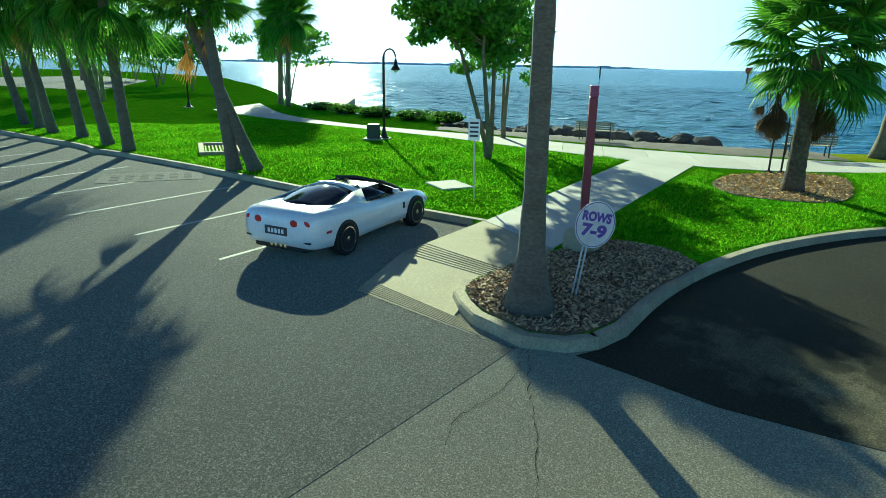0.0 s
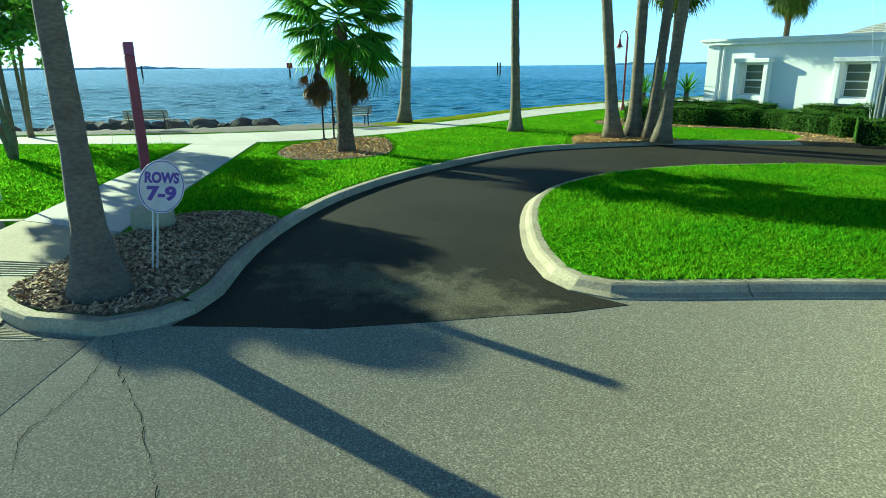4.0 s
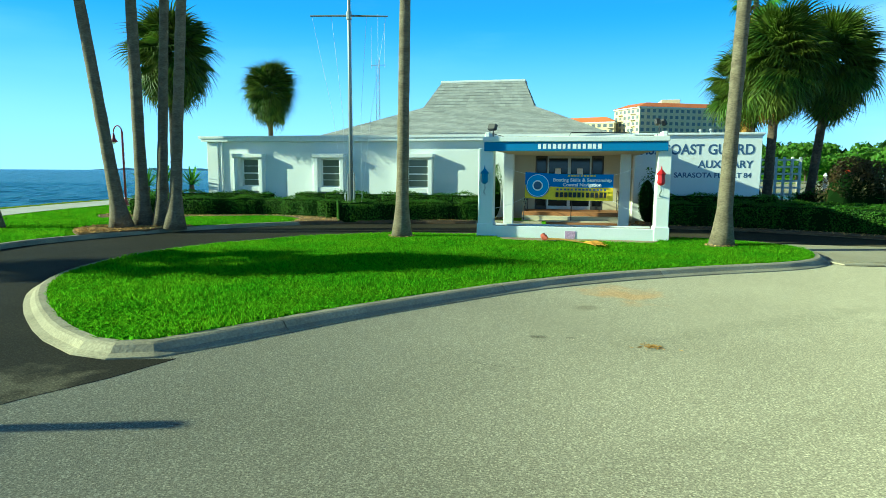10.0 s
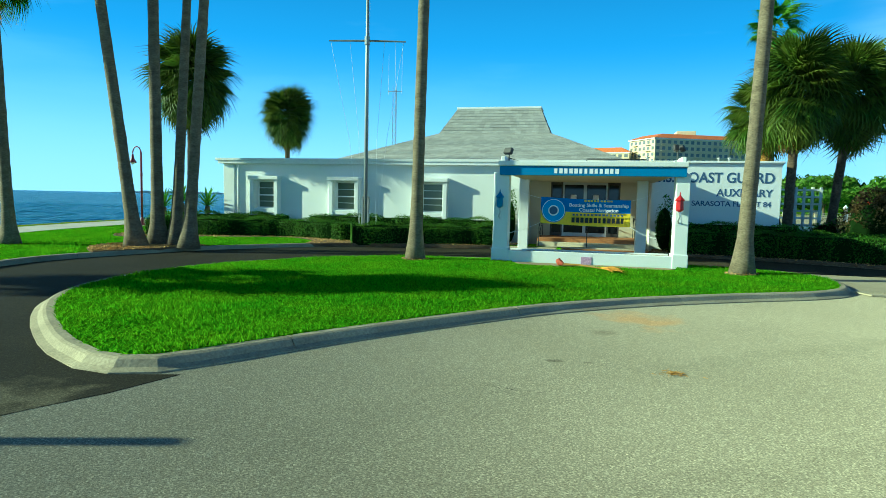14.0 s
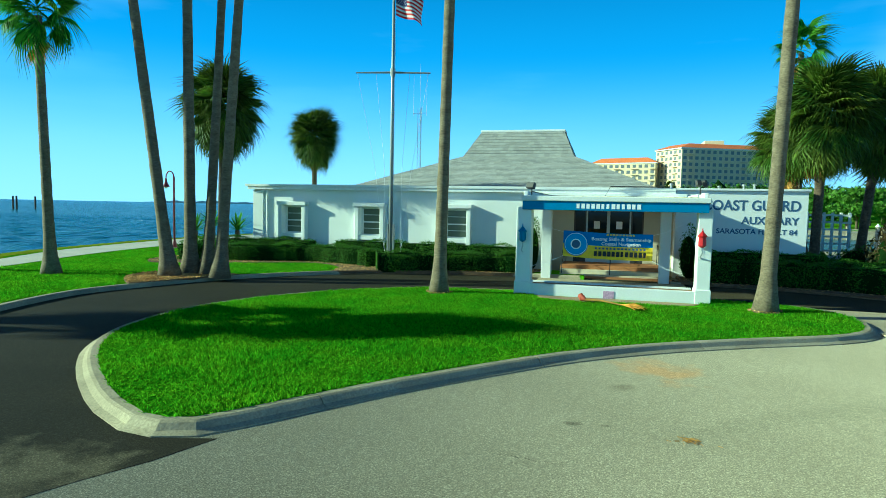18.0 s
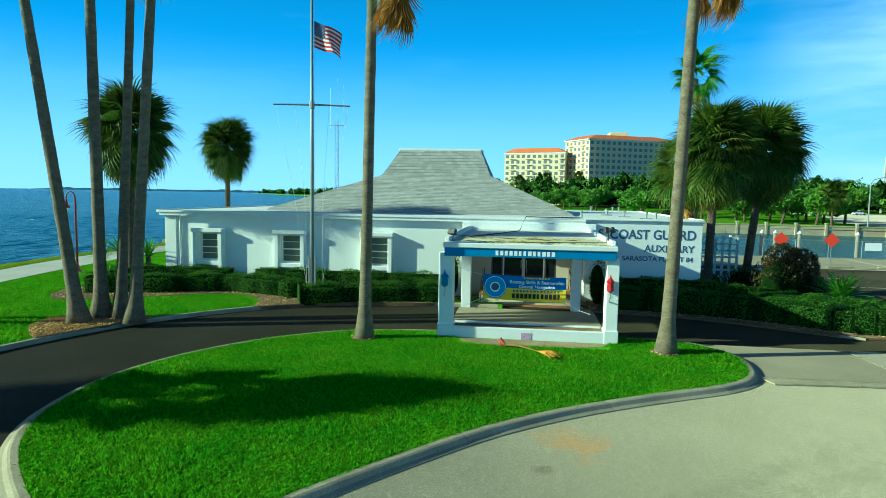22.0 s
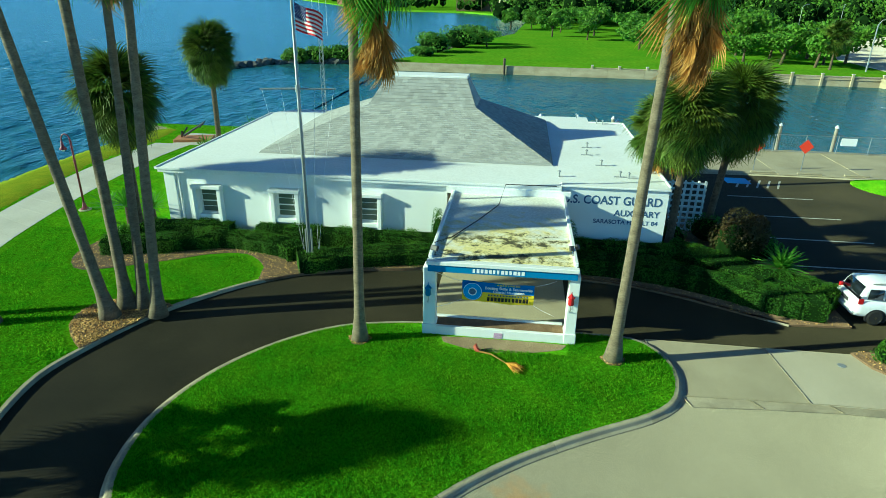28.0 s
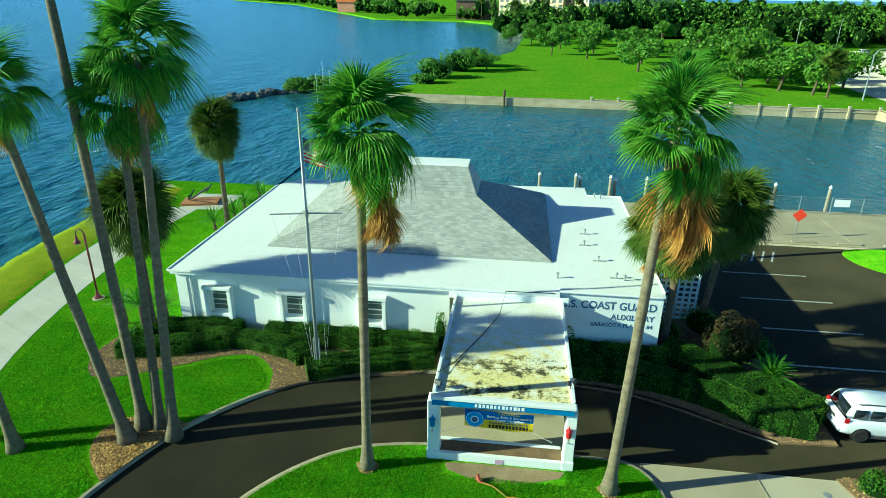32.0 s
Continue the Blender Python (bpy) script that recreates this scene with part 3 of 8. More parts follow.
# lawns
ISLAND = curve([(-5.05, -12.5), (-4.45, -12.98), (-3.9, -13.36), (-3.1, -13.78), (-2.55, -13.85), (-2.05, -13.65), (-1.65, -13.15), (-1.35, -12.7), (-0.6, -11.6), (0.25, -10.5), (1.2, -9.35), (2.2, -8.25),
                (3.7, -7.0), (5.2, -6.0), (6.4, -5.3), (7.8, -4.5), (8.7, -3.7), (9.15, -2.75), (9.3, -1.4), (8.9, -0.15), (8.0, 0.72), (6.0, 0.88), (2.7, 0.9), (-0.5, 0.8), (-1.8, 0.6), (-3.3, 0.2), (-4.7, -0.6),
                (-6.1, -1.95), (-7.2, -3.6), (-7.9, -5.5), (-8.05, -7.2), (-7.75, -9.0), (-7.0, -10.5), (-6.0, -11.65)], closed=True, step=0.5)


def inset(poly, d):
    out, n = [], len(poly)
    for i in range(n):
        (ax, ay), (bx, by) = poly[i - 1], poly[(i + 1) % n]
        v = Vector((bx - ax, by - ay)).normalized()
        out.append((poly[i][0] - v.y * d, poly[i][1] + v.x * d))
    return out


bm = bmesh.new()
prism(bm, inset(ISLAND, 0.30), 0.0, 0.14)
solo("lawn_island", bm, M_GRASS, "bright green lawn island inside the turning circle", "lawn", "structure")

OUTER = curve([(-6.75, -19.95), (-6.2, -20.06), (-5.25, -19.73), (-4.55, -19.05), (-4.46, -18.47), (-4.62, -18.0), (-5.07, -17.56), (-5.55, -17.28), (-6.6, -16.62), (-7.95, -15.5), (-9.5, -13.8), (-10.9, -11.5), (-11.8, -9.2),
               (-12.5, -7.0), (-12.8, -5.0), (-12.4, -3.2), (-11.5, -0.75), (-10.3, 1.15), (-8.5, 3.1), (-6.1, 4.7), (-3.1, 5.6), (-0.9, 5.93), (1.5, 6.0)], step=0.5)
LOT_KERB = curve([(-10.75, -19.64), (-11.9, -21.6), (-14.1, -25.1), (-16.4, -28.5), (-17.7, -30.6), (-19.8, -34.2), (-20.1, -35.0), (-21.5, -36.7), (-25.1, -42.8), (-33.5, -56.0), (-59, -100)], step=0.6)
bm = bmesh.new()
prism(bm, inset(OUTER, 0.16)[1:] + [(1.5, 8.0), (-15.0, 8.2), (-15.0, 24), (-12, 35.9), (-32.9, 35.9)] + [p for p in SHORE[::-1] if p[1] > -262][1:] + [(-90, -150)] + inset(LOT_KERB, -0.16)[::-1] + [(-10.85, -19.5), (-8.75, -18.2), (-6.85, -19.7)], 0.0, 0.14)
solo("lawn_west", bm, M_GRASS, "bright green mown park lawn along the bay", "lawn", "structure")

DRIVE = [p for p in OUTER if p[1] > -18.35] + [(1.5, 8.0), (5.0, 8.0), (6.0, 5.8), (8.6, 5.5), (10.8, 4.6), (12.9, 3.45), (14.4, 2.7), (14.2, 6.0), (13.0, 10.0), (12.6, 16.0), (12.6, 26.6), (24.0, 26.8), (40, 26.5), (40, -0.4), (16.4, 0.7), (8.0, 0.7),
         (6.0, 0.85), (-0.5, 0.78), (-1.8, 0.58), (-3.3, 0.18), (-4.7, -0.62), (-6.1, -1.97), (-7.2, -3.62), (-7.9, -5.5), (-8.05, -7.2), (-7.75, -9.0), (-7.0, -10.5), (-6.0, -11.65), (-5.05, -12.5), (-4.45, -12.98), (-3.9, -13.36),
         (-3.1, -13.78), (-2.55, -13.85), (-1.78, -13.62), (-2.05, -14.4), (-2.4, -15.05), (-2.75, -15.85), (-3.3, -16.95), (-3.95, -17.75), (-4.4, -18.35)]
bm = bmesh.new()
prism(bm, DRIVE, 0.0, 0.006)
solo("driveway", bm, M_DRIVE, "dark smooth asphalt driveway and car park", "driveway", "structure")
bm = bmesh.new()
prism(bm, [(-6.3, -21.5), (-10.7, -19.75)] + LOT_KERB + [(-40, -118), (40, -118), (18, -60), (7.0, -34), (1.6, -23.2), (-1.4, -21.15), (-4.55, -19.1)], 0.0, 0.005)
solo("parking_lot", bm, M_LOT, "dark worn asphalt parking lot", "parking", "structure")

KERB_ROLL = [(0.0, 0.0), (0.0, 0.02), (0.10, 0.055), (0.17, 0.13), (0.22, 0.15), (0.34, 0.15), (0.34, 0.0)]
KERB_UP = [(0.0, 0.0), (0.02, 0.12), (0.05, 0.155), (0.20, 0.155), (0.20, 0.0)]
loop = ISLAND[2:] + ISLAND[:3]
kerb("island_kerb", loop, KERB_ROLL, "weathered rolled concrete kerb round the lawn island")
kerb("driveway_kerb", OUTER, KERB_UP, "upright concrete kerb along the driveway")
kerb("lot_kerb", LOT_KERB[::-1][60:], KERB_UP, "concrete kerb along the parking lot")
kerb("hedge_kerb", curve([(5.0, 5.95), (6.8, 5.8), (8.6, 5.5), (10.8, 4.6), (12.9, 3.45), (14.5, 2.65)], step=0.5), [(0, 0), (0.0, 0.1), (0.14, 0.1), (0.14, 0.0)], "low concrete edging beside the hedge")

# paths
PATH_IN = curve([(-41, -39.5), (-36.6, -34.9), (-32.0, -28.6), (-27.8, -22.2), (-24.8, -18.6), (-21.4, -14.2), (-19.8, -10.6), (-19.9, -6), (-21.2, 0), (-22.9, 5.0), (-24.2, 11.8), (-24.9, 18.6), (-25.1, 24), (-24.7, 28)], step=1.5)
PATH_OUT = curve([(-49, -39.0), (-38.8, -33.6), (-34.0, -29.0), (-31.4, -25.0), (-29.6, -21.4), (-27.6, -17.9), (-24.9, -13.4), (-23.2, -9.0), (-22.5, -5), (-23.4, 0), (-26.0, 6), (-27.4, 12), (-28.2, 18), (-28.3, 23), (-27.9, 28)], step=1.5)


def slabs(name, a, b, n, z, mat, label, gap=0.012):
    """Paving between two lines, cast in n slabs."""
    top = tagged(new(name), label, "path", kind="structure")

    def along(line, s):
        f = s * (len(line) - 1)
        i = min(int(f), len(line) - 2)
        return Vector(line[i]).lerp(Vector(line[i + 1]), f - i)
    for i in range(n):
        e = gap / 2 / n
        q = [along(a, i / n + e), along(a, (i + 1) / n - e), along(b, (i + 1) / n - e), along(b, i / n + e)]
        part("slab", prism(bmesh.new(), [tuple(v) for v in q], 0.05, z), mat, top)
    return top


slabs("shore_path", PATH_IN, PATH_OUT, 44, 0.155, M_WALK, "pale concrete walking path along the shore", 0.01)
slabs("diagonal_path", [(-10.75, -19.6), (-22.3, -13.6)], [(-8.75, -18.25), (-20.5, -11.95)], 9, 0.165, M_WALK, "concrete footpath from the car park to the shore", 0.01)
rp = tagged(new("ramp"), "concrete kerb ramp with a grooved edge", "ramp", kind="structure")
bm = bmesh.new()
RAMP = [((-6.4, -21.62), (-4.75, -19.52), 0.008), ((-6.95, -21.5), (-5.5, -19.98), 0.02), ((-8.3, -21.15), (-7.1, -19.55), 0.09), ((-10.78, -19.62), (-8.7, -18.3), 0.16)]
for (a, b, z), (c, d, w), nm in zip(RAMP, RAMP[1:], ("grooved_slab", "ramp_slab", "landing_slab")):
    bm = bmesh.new()
    top = [bm.verts.new((*p, h)) for p, h in ((a, z), (c, w - 0.0), (d, w), (b, z))]
    low = [bm.verts.new((v.co.x, v.co.y, -0.02)) for v in top]
    bm.faces.new(top[::-1])
    for q in range(4):
        bm.faces.new((top[q], top[(q + 1) % 4], low[(q + 1) % 4], low[q]))
    bmesh.ops.recalc_face_normals(bm, faces=bm.faces)
    part(nm, bm, M_CONC, rp)
for k in range(7):
    for (a, b, z), (c, d, w), s0, s1 in ((RAMP[0], RAMP[1], 0.08, 0.92), (RAMP[2], RAMP[3], 0.0, 0.28)):
        t0 = s0 + (s1 - s0) * (k + 0.2) / 7
        e = (s1 - s0) / 7 * 0.35
        A, B, C, D = Vector(a).lerp(Vector(c), t0), Vector(a).lerp(Vector(c), t0 + e), Vector(b).lerp(Vector(d), t0 + e), Vector(b).lerp(Vector(d), t0)
        z0 = z + (w - z) * t0
        part("groove_bar", prism(bmesh.new(), [tuple(A), tuple(B), tuple(C), tuple(D)], 0.0, z0 + 0.012), M_KERB, rp)
slabs("apron", [(8.4, 0.7), (12.9, 0.7)], [(9.0, -2.9), (13.2, -2.78)], 1, 0.020, M_CONC, "greyish concrete driveway apron", 0.0)
slabs("outer_apron", [(12.9, 0.7), (20.0, 0.7)], [(13.2, -2.78), (20.0, -2.7)], 1, 0.020, M_APRON, "pale newer concrete driveway apron", 0.0)
slabs("gutter", curve([(9.0, -2.95), (13.1, -2.75), (16.2, -2.75), (21, -3.2)]), curve([(9.2, -3.5), (13.1, -3.2), (16.3, -3.2), (21, -3.6)]), 5, 0.016, M_KERB, "concrete gutter beside the road", 0.0)

# ---- the headquarters building ----
FY = 8.35


def headquarters():
    hq = thing("headquarters_building", "low white stucco building with a grey shingled hip roof", "building", (0, 0, 0))
    X0, X1, YB = -15.3, 10.4, 27.0
    # body walls with window openings in front
    wins = [(-13.53, -12.47), (-9.31, -8.25), (-4.98, -3.92)]
    bm = bmesh.new()
    xs, zs = [X0] + [v for w in wins for v in w] + [-0.35], [0.0, 1.45, 2.78, 3.62]
    for i in range(len(xs) - 1):
        for j in range(3):
            if j == 1 and i % 2:
                continue
            q = [bm.verts.new((x, FY, z)) for x, z in ((xs[i], zs[j]), (xs[i + 1], zs[j]), (xs[i + 1], zs[j + 1]), (xs[i], zs[j + 1]))]
            bm.faces.new(q)
    bmesh.ops.remove_doubles(bm, verts=bm.verts, dist=0.001)
    ext = bmesh.ops.extrude_face_region(bm, geom=bm.faces[:])
    bmesh.ops.translate(bm, verts=[g for g in ext["geom"] if isinstance(g, bmesh.types.BMVert)], vec=(0, 0.25, 0))
    bmesh.ops.recalc_face_normals(bm, faces=bm.faces)
    part("front_wall", bm, M_STUCCO, hq)
    part("side_wall", a_box(X0, FY + 0.25, 0, X0 + 0.25, YB - 3, 3.62), M_STUCCO, hq)
    part("back_wall", a_box(X0, YB - 3.0, 0, 8.0, YB - 2.75, 3.62), M_STUCCO, hq)
    part("east_wall", a_box(X1 - 0.25, 9.2, 0, X1, 24.9, 3.55), M_STUCCO, hq)
    # entrance recess
    bm = bmesh.new()
    box(bm, -0.35, 9.4, 0, 0.95, 9.6, 3.55)
    box(bm, 4.05, 9.4, 0, 5.3, 9.6, 3.55)
    box(bm, 0.95, 9.4, 2.95, 4.05, 9.6, 3.55)
    part("entrance_wall", bm, M_CREAM, hq, "cream entrance wall in shade")
    # sign wall
    bm = bmesh.new()
    box(bm, 5.3, FY + 0.1, 0, X1, FY + 0.4, 3.80)
    sw = part("sign_wall", bm, M_STUCCO, hq)
    part("sign_wall_cap", a_box(5.25, FY - 0.02, 3.80, X1 + 0.08, FY + 0.5, 3.90, bevel=0.02), M_TRIM, hq)
    part("recess_wall", a_box(5.3, FY + 0.4, 0, 5.5, 9.4, 3.55), M_STUCCO, hq)
    part("recess_wall", a_box(-0.55, FY + 0.25, 0, -0.35, 9.4, 3.55), M_STUCCO, hq)
    # flat roof with fascia
    bm = bmesh.new()
    prism(bm, [(X0 - 0.25, FY - 0.28), (5.25, FY - 0.28), (5.25, FY + 0.42), (X1 + 0.08, FY + 0.5), (X1 + 0.08, 25.0), (8.1, 25.0), (8.1, 27.1), (X0 + 1.0, 26.0), (X0 - 0.35, 24.2)], 3.62, 3.85, True)
    part("flat_roof", bm, M_ROOFW, hq, "bright white membrane flat roof")
    part("roof_edge", a_box(X0 - 0.30, FY - 0.33, 3.76, 5.25, FY - 0.28, 3.885, bevel=0.01), M_TRIM, hq)
    part("roof_edge", a_box(X0 - 0.40, FY - 0.3, 3.76, X0 - 0.30, 24.2, 3.90, bevel=0.01), M_TRIM, hq)
    part("roof_edge", a_box(X1 + 0.08, FY + 0.5, 3.76, X1 + 0.16, 25.0, 3.92, bevel=0.01), M_TRIM, hq)
    part("roof_edge", a_box(8.1, 25.0, 3.76, X1 + 0.16, 25.08, 3.92, bevel=0.01), M_TRIM, hq)
    return hq, sw


HQ, SIGN_WALL = headquarters()


def hip_roof(parent):
    """A bell-cast hip: shallow below, steep above, cut flat on top; covered in courses of shingle tabs."""
    x0, x1, y0, y1, zb = -11.65, 5.0, 12.0, 24.9, 3.86
    xm0, xm1, ym0, ym1, zm = -6.3, 0.35, 16.9, 20.6, 6.0
    xt0, xt1, yt0, yt1, zt = -5.4, -0.35, 18.0, 19.5, 7.62
    bm = bmesh.new()
    rings = [[bm.verts.new(p) for p in ((a, c, z), (b, c, z), (b, d, z), (a, d, z))] for a, b, c, d, z in
             ((x0, x1, y0, y1, zb), (x0 + .1, x1 - .1, y0 + .08, y1 - .08, zb + .1), (xm0, xm1, ym0, ym1, zm), (xt0, xt1, yt0, yt1, zt))]
    for lo, hi in zip(rings, rings[1:]):
        for j in range(4):
            bm.faces.new((lo[j], lo[(j + 1) % 4], hi[(j + 1) % 4], hi[j]))
    bm.faces.new(rings[-1])
    roof = part("hip_roof", bm, M_SHINGLE, parent, "grey asphalt shingle hip roof with a steep crown")
    part("ridge_cap", a_box(xt0 - 0.06, yt0 - 0.06, zt - 0.05, xt1 + 0.06, yt1 + 0.06, zt + 0.08, bevel=0.02), M_TRIM, parent, "white metal ridge cap")
    # courses of shingles on the front and the sides
    rnd = random.Random(5)

    def slope(a0, a1, b0, b1, course, tab):
        a0, a1, b0, b1 = map(Vector, (a0, a1, b0, b1))
        up = ((b0 + b1) / 2 - (a0 + a1) / 2)
        nrm = (a1 - a0).cross(b0 - a0).normalized()
        n = max(1, int(up.length / course))
        verts, faces = [], []
        for i in range(n):
            l, r = a0.lerp(b0, i / n), a1.lerp(b1, i / n)
            l2, r2 = a0.lerp(b0, (i + 1.0) / n), a1.lerp(b1, (i + 1.0) / n)
            m = max(1, int((r - l).length / tab))
            off = rnd.random()
            cuts = sorted({0.0, 1.0, *[min(1, max(0, (j + off) / m)) for j in range(m)]})
            for c0, c1 in zip(cuts, cuts[1:]):
                h = nrm * (0.018 + 0.012 * rnd.random())
                k = len(verts)
                e = 0.003 / max(0.5, (r - l).length)
                verts += [l.lerp(r, c0 + e) + h, l.lerp(r, c1 - e) + h, l2.lerp(r2, c1 - e) + nrm * 0.005, l2.lerp(r2, c0 + e) + nrm * 0.005, l.lerp(r, c0 + e), l.lerp(r, c1 - e)]
                faces += [(k, k + 1, k + 2, k + 3), (k + 4, k + 5, k + 1, k)]
        return raw_mesh(verts, faces, M_SHINGLE)
    for lo, hi in (((x0 + .1, x1 - .1, y0 + .08, y1 - .08, zb + .1), (xm0, xm1, ym0, ym1, zm)), ((xm0, xm1, ym0, ym1, zm), (xt0, xt1, yt0, yt1, zt))):
        (a, b, c, d, z), (e, f, g, h, w) = lo, hi
        for q in (((a, c, z), (b, c, z), (e, g, w), (f, g, w)), ((b, c, z), (b, d, z), (f, g, w), (f, h, w)), ((a, d, z), (a, c, z), (e, h, w), (e, g, w))):
            ob = link("shingle", slope(*q, 0.2, 0.33), roof)
            tagged(ob, kind="stuff")


hip_roof(HQ)


def front_window(x, hq):
    """A window in a deep stucco surround with a little roof."""
    w = link("window", None, hq)
    w.matrix_basis = pose(x, FY, 0)
    hw = 0.53
    part("jamb", a_box(-0.76, -0.34, 0.9, -hw - 0.02, 0.02, 2.92, bevel=0.02), M_STUCCO, w)
    part("jamb", a_box(hw + 0.02, -0.34, 0.9, 0.76, 0.02, 2.92, bevel=0.02), M_STUCCO, w)
    part("sill", a_box(-0.55, -0.30, 1.2, 0.55, 0.1, 1.42, bevel=0.02), M_STUCCO, w)
    part("hood", a_box(-0.82, -0.42, 2.82, 0.82, 0.02, 3.02, bevel=0.03), M_TRIM, w, "chipped white window hood")
    bm = bmesh.new()
    for a in ((-hw, 0.08, 1.42, -hw + 0.07, 0.16, 2.8), (hw - 0.07, 0.08, 1.42, hw, 0.16, 2.8), (-hw, 0.08, 1.42, hw, 0.16, 1.49), (-hw, 0.08, 2.73, hw, 0.16, 2.8), (-hw, 0.07, 2.05, hw, 0.15, 2.11)):
        box(bm, *a)
    part("frame", bm, M_TRIM, w)
    for z in (1.76, 2.42):
        part("glazing_bar", a_box(-hw + 0.06, 0.09, z, hw - 0.06, 0.113, z + 0.024), M_TRIM, w)
    part("pane", a_box(-hw + 0.05, 0.115, 1.47, hw - 0.05, 0.125, 2.07), M_PANE, w)
    part("pane", a_box(-hw + 0.05, 0.115, 2.09, hw - 0.05, 0.125, 2.75), M_PANE, w)


for x in (-13.0, -8.78, -4.45):
    front_window(x, HQ)
part("corner_pilaster", a_box(-15.35, FY - 0.12, 0, -14.75, FY + 0.1, 3.6, bevel=0.02), M_STUCCO, HQ)
part("downpipe", a_tube([(-14.55, FY - 0.06, 0.1), (-14.55, FY - 0.06, 3.6)], 0.05), M_TRIM, HQ)


# ---- porch over the driveway ----
def porch():
    p = thing("entrance_porch", "white stucco drive-through porch with a blue fascia", "porch", (0, 0, 0))
    W0, W1, D = -0.28, 5.62, 0.62
    y0 = -0.28
    bm = bmesh.new()
    box(bm, W0, y0, -0.05, W1, y0 + 0.16, 0.50, bevel=0.015)
    box(bm, W0 + 0.45, y0 + 0.86, 0, W1 - 0.45, y0 + 1.02, 0.50, bevel=0.015)
    part("planter_wall", bm, M_STUCCO, p)
    part("planter_soil", a_box(W0 + 0.4, y0 + 0.15, 0, W1 - 0.4, y0 + 0.87, 0.45), M_MULCH, p)
    for a, b in ((W0 + 0.03, W0 + 0.50), (W1 - 0.42, W1 - 0.03)):
        bm = bmesh.new()
        box(bm, a, y0 + 0.03, 0, b, y0 + D, 2.95, bevel=0.015)
        box(bm, a - 0.03, y0 - 0.02, 0, b + 0.03, y0 + D + 0.03, 0.56, bevel=0.015)
        part("pillar", bm, M_STUCCO, p)
    for a, b in ((W0 + 0.15, W0 + 0.55), (W1 - 1.08, W1 - 0.68)):
        part("pillar", a_box(a, 5.9, 0, b, 6.3, 3.0, bevel=0.015), M_STUCCO, p)
    # roof slab, fascia, upstands
    part("roof_slab", a_box(-0.02, y0 + 0.05, 2.98, 5.42, FY - 0.30, 3.30), M_ROOFW, p)
    part("fascia", a_box(-0.06, y0 - 0.10, 2.86, 5.46, y0 + 0.05, 3.14, bevel=0.01), M_BLUE, p, "blue painted fascia board")
    part("fascia_top", a_box(-0.10, y0 - 0.16, 3.14, 5.50, y0 + 0.12, 3.30, bevel=0.02), M_TRIM, p)
    part("upstand", a_box(-0.06, y0 + 0.12, 3.30, 0.08, FY - 0.30, 3.46, bevel=0.02), M_TRIM, p)
    part("upstand", a_box(5.32, y0 + 0.12, 3.30, 5.46, FY - 0.30, 3.46, bevel=0.02), M_TRIM, p)
    part("roof_skin", a_box(0.08, y0 + 0.12, 3.30, 5.32, FY - 0.30, 3.32), M_ROOFDIRT, p, "white roof skin with black mildew stains")
    part("roof_link", a_box(-0.36, FY - 0.30, 3.28, 5.72, FY + 2.6, 3.64, bevel=0.02), M_ROOFW, p)
    part("soffit", a_box(0.05, y0 + 0.3, 2.94, 5.35, FY - 0.3, 2.98), M_CREAM, p)
    return p


PORCH = porch()
bm = bmesh.new()
prism(bm, [(-0.2, 0.85), (5.5, 0.85), (5.5, 5.9), (-0.2, 5.9)], 0.0, 0.012)
solo("porch_floor", bm, M_CONC, "stained concrete floor under the porch", "floor", "structure")


# ---- palms ----
def fan_leaf(petiole, fan, segs, spread, droop, rnd, curl=0.25):
    """A fan frond along +x: stalk and pleated, drooping leaf fingers. Returns vertices and faces."""
    v, f = [], []
    hub = Vector((petiole, 0, -0.10 * petiole))
    w = 0.022
    for x, z in ((0, 0), (petiole * 0.5, 0.02 * petiole), (hub.x, hub.z)):
        v += [(x, -w, z), (x, w, z), (x, 0, z + w * 1.2)]
    for i in (0, 3):
        for a, b in ((0, 1), (1, 2), (2, 0)):
            f.append((i + a, i + b, i + 3 + b, i + 3 + a))
    for s in range(segs):
        a = math.radians(spread) * (2 * (s + 0.5) / segs - 1)
        length = fan * (1.0 - 0.30 * abs(a / math.radians(spread)) ** 2) * rnd.uniform(0.88, 1.08)
        half = math.radians(spread) / segs * 1.02
        k, tip = len(v), rnd.uniform(0.05, 0.30)

        def at(r, off, lift=0.0):
            x, y = r * math.cos(a + off), r * math.sin(a + off)
            return (hub.x + x, y, hub.z - droop * (r / fan) ** 2.2 * fan - curl * abs(math.sin(a)) * r * 0.5 + lift)
        v += [tuple(hub), at(length * 0.5, -half), at(length * 0.5, 0, 0.05 * fan), at(length * 0.5, half), at(length * 0.76, -half * 0.36), at(length * 0.76, half * 0.36), at(length, 0, -tip * fan)]
        f += [(k, k + 1, k + 2), (k, k + 2, k + 3), (k + 1, k + 4, k + 5, k + 2), (k + 2, k + 5, k + 3), (k + 4, k + 6, k + 5)]
    return v, f


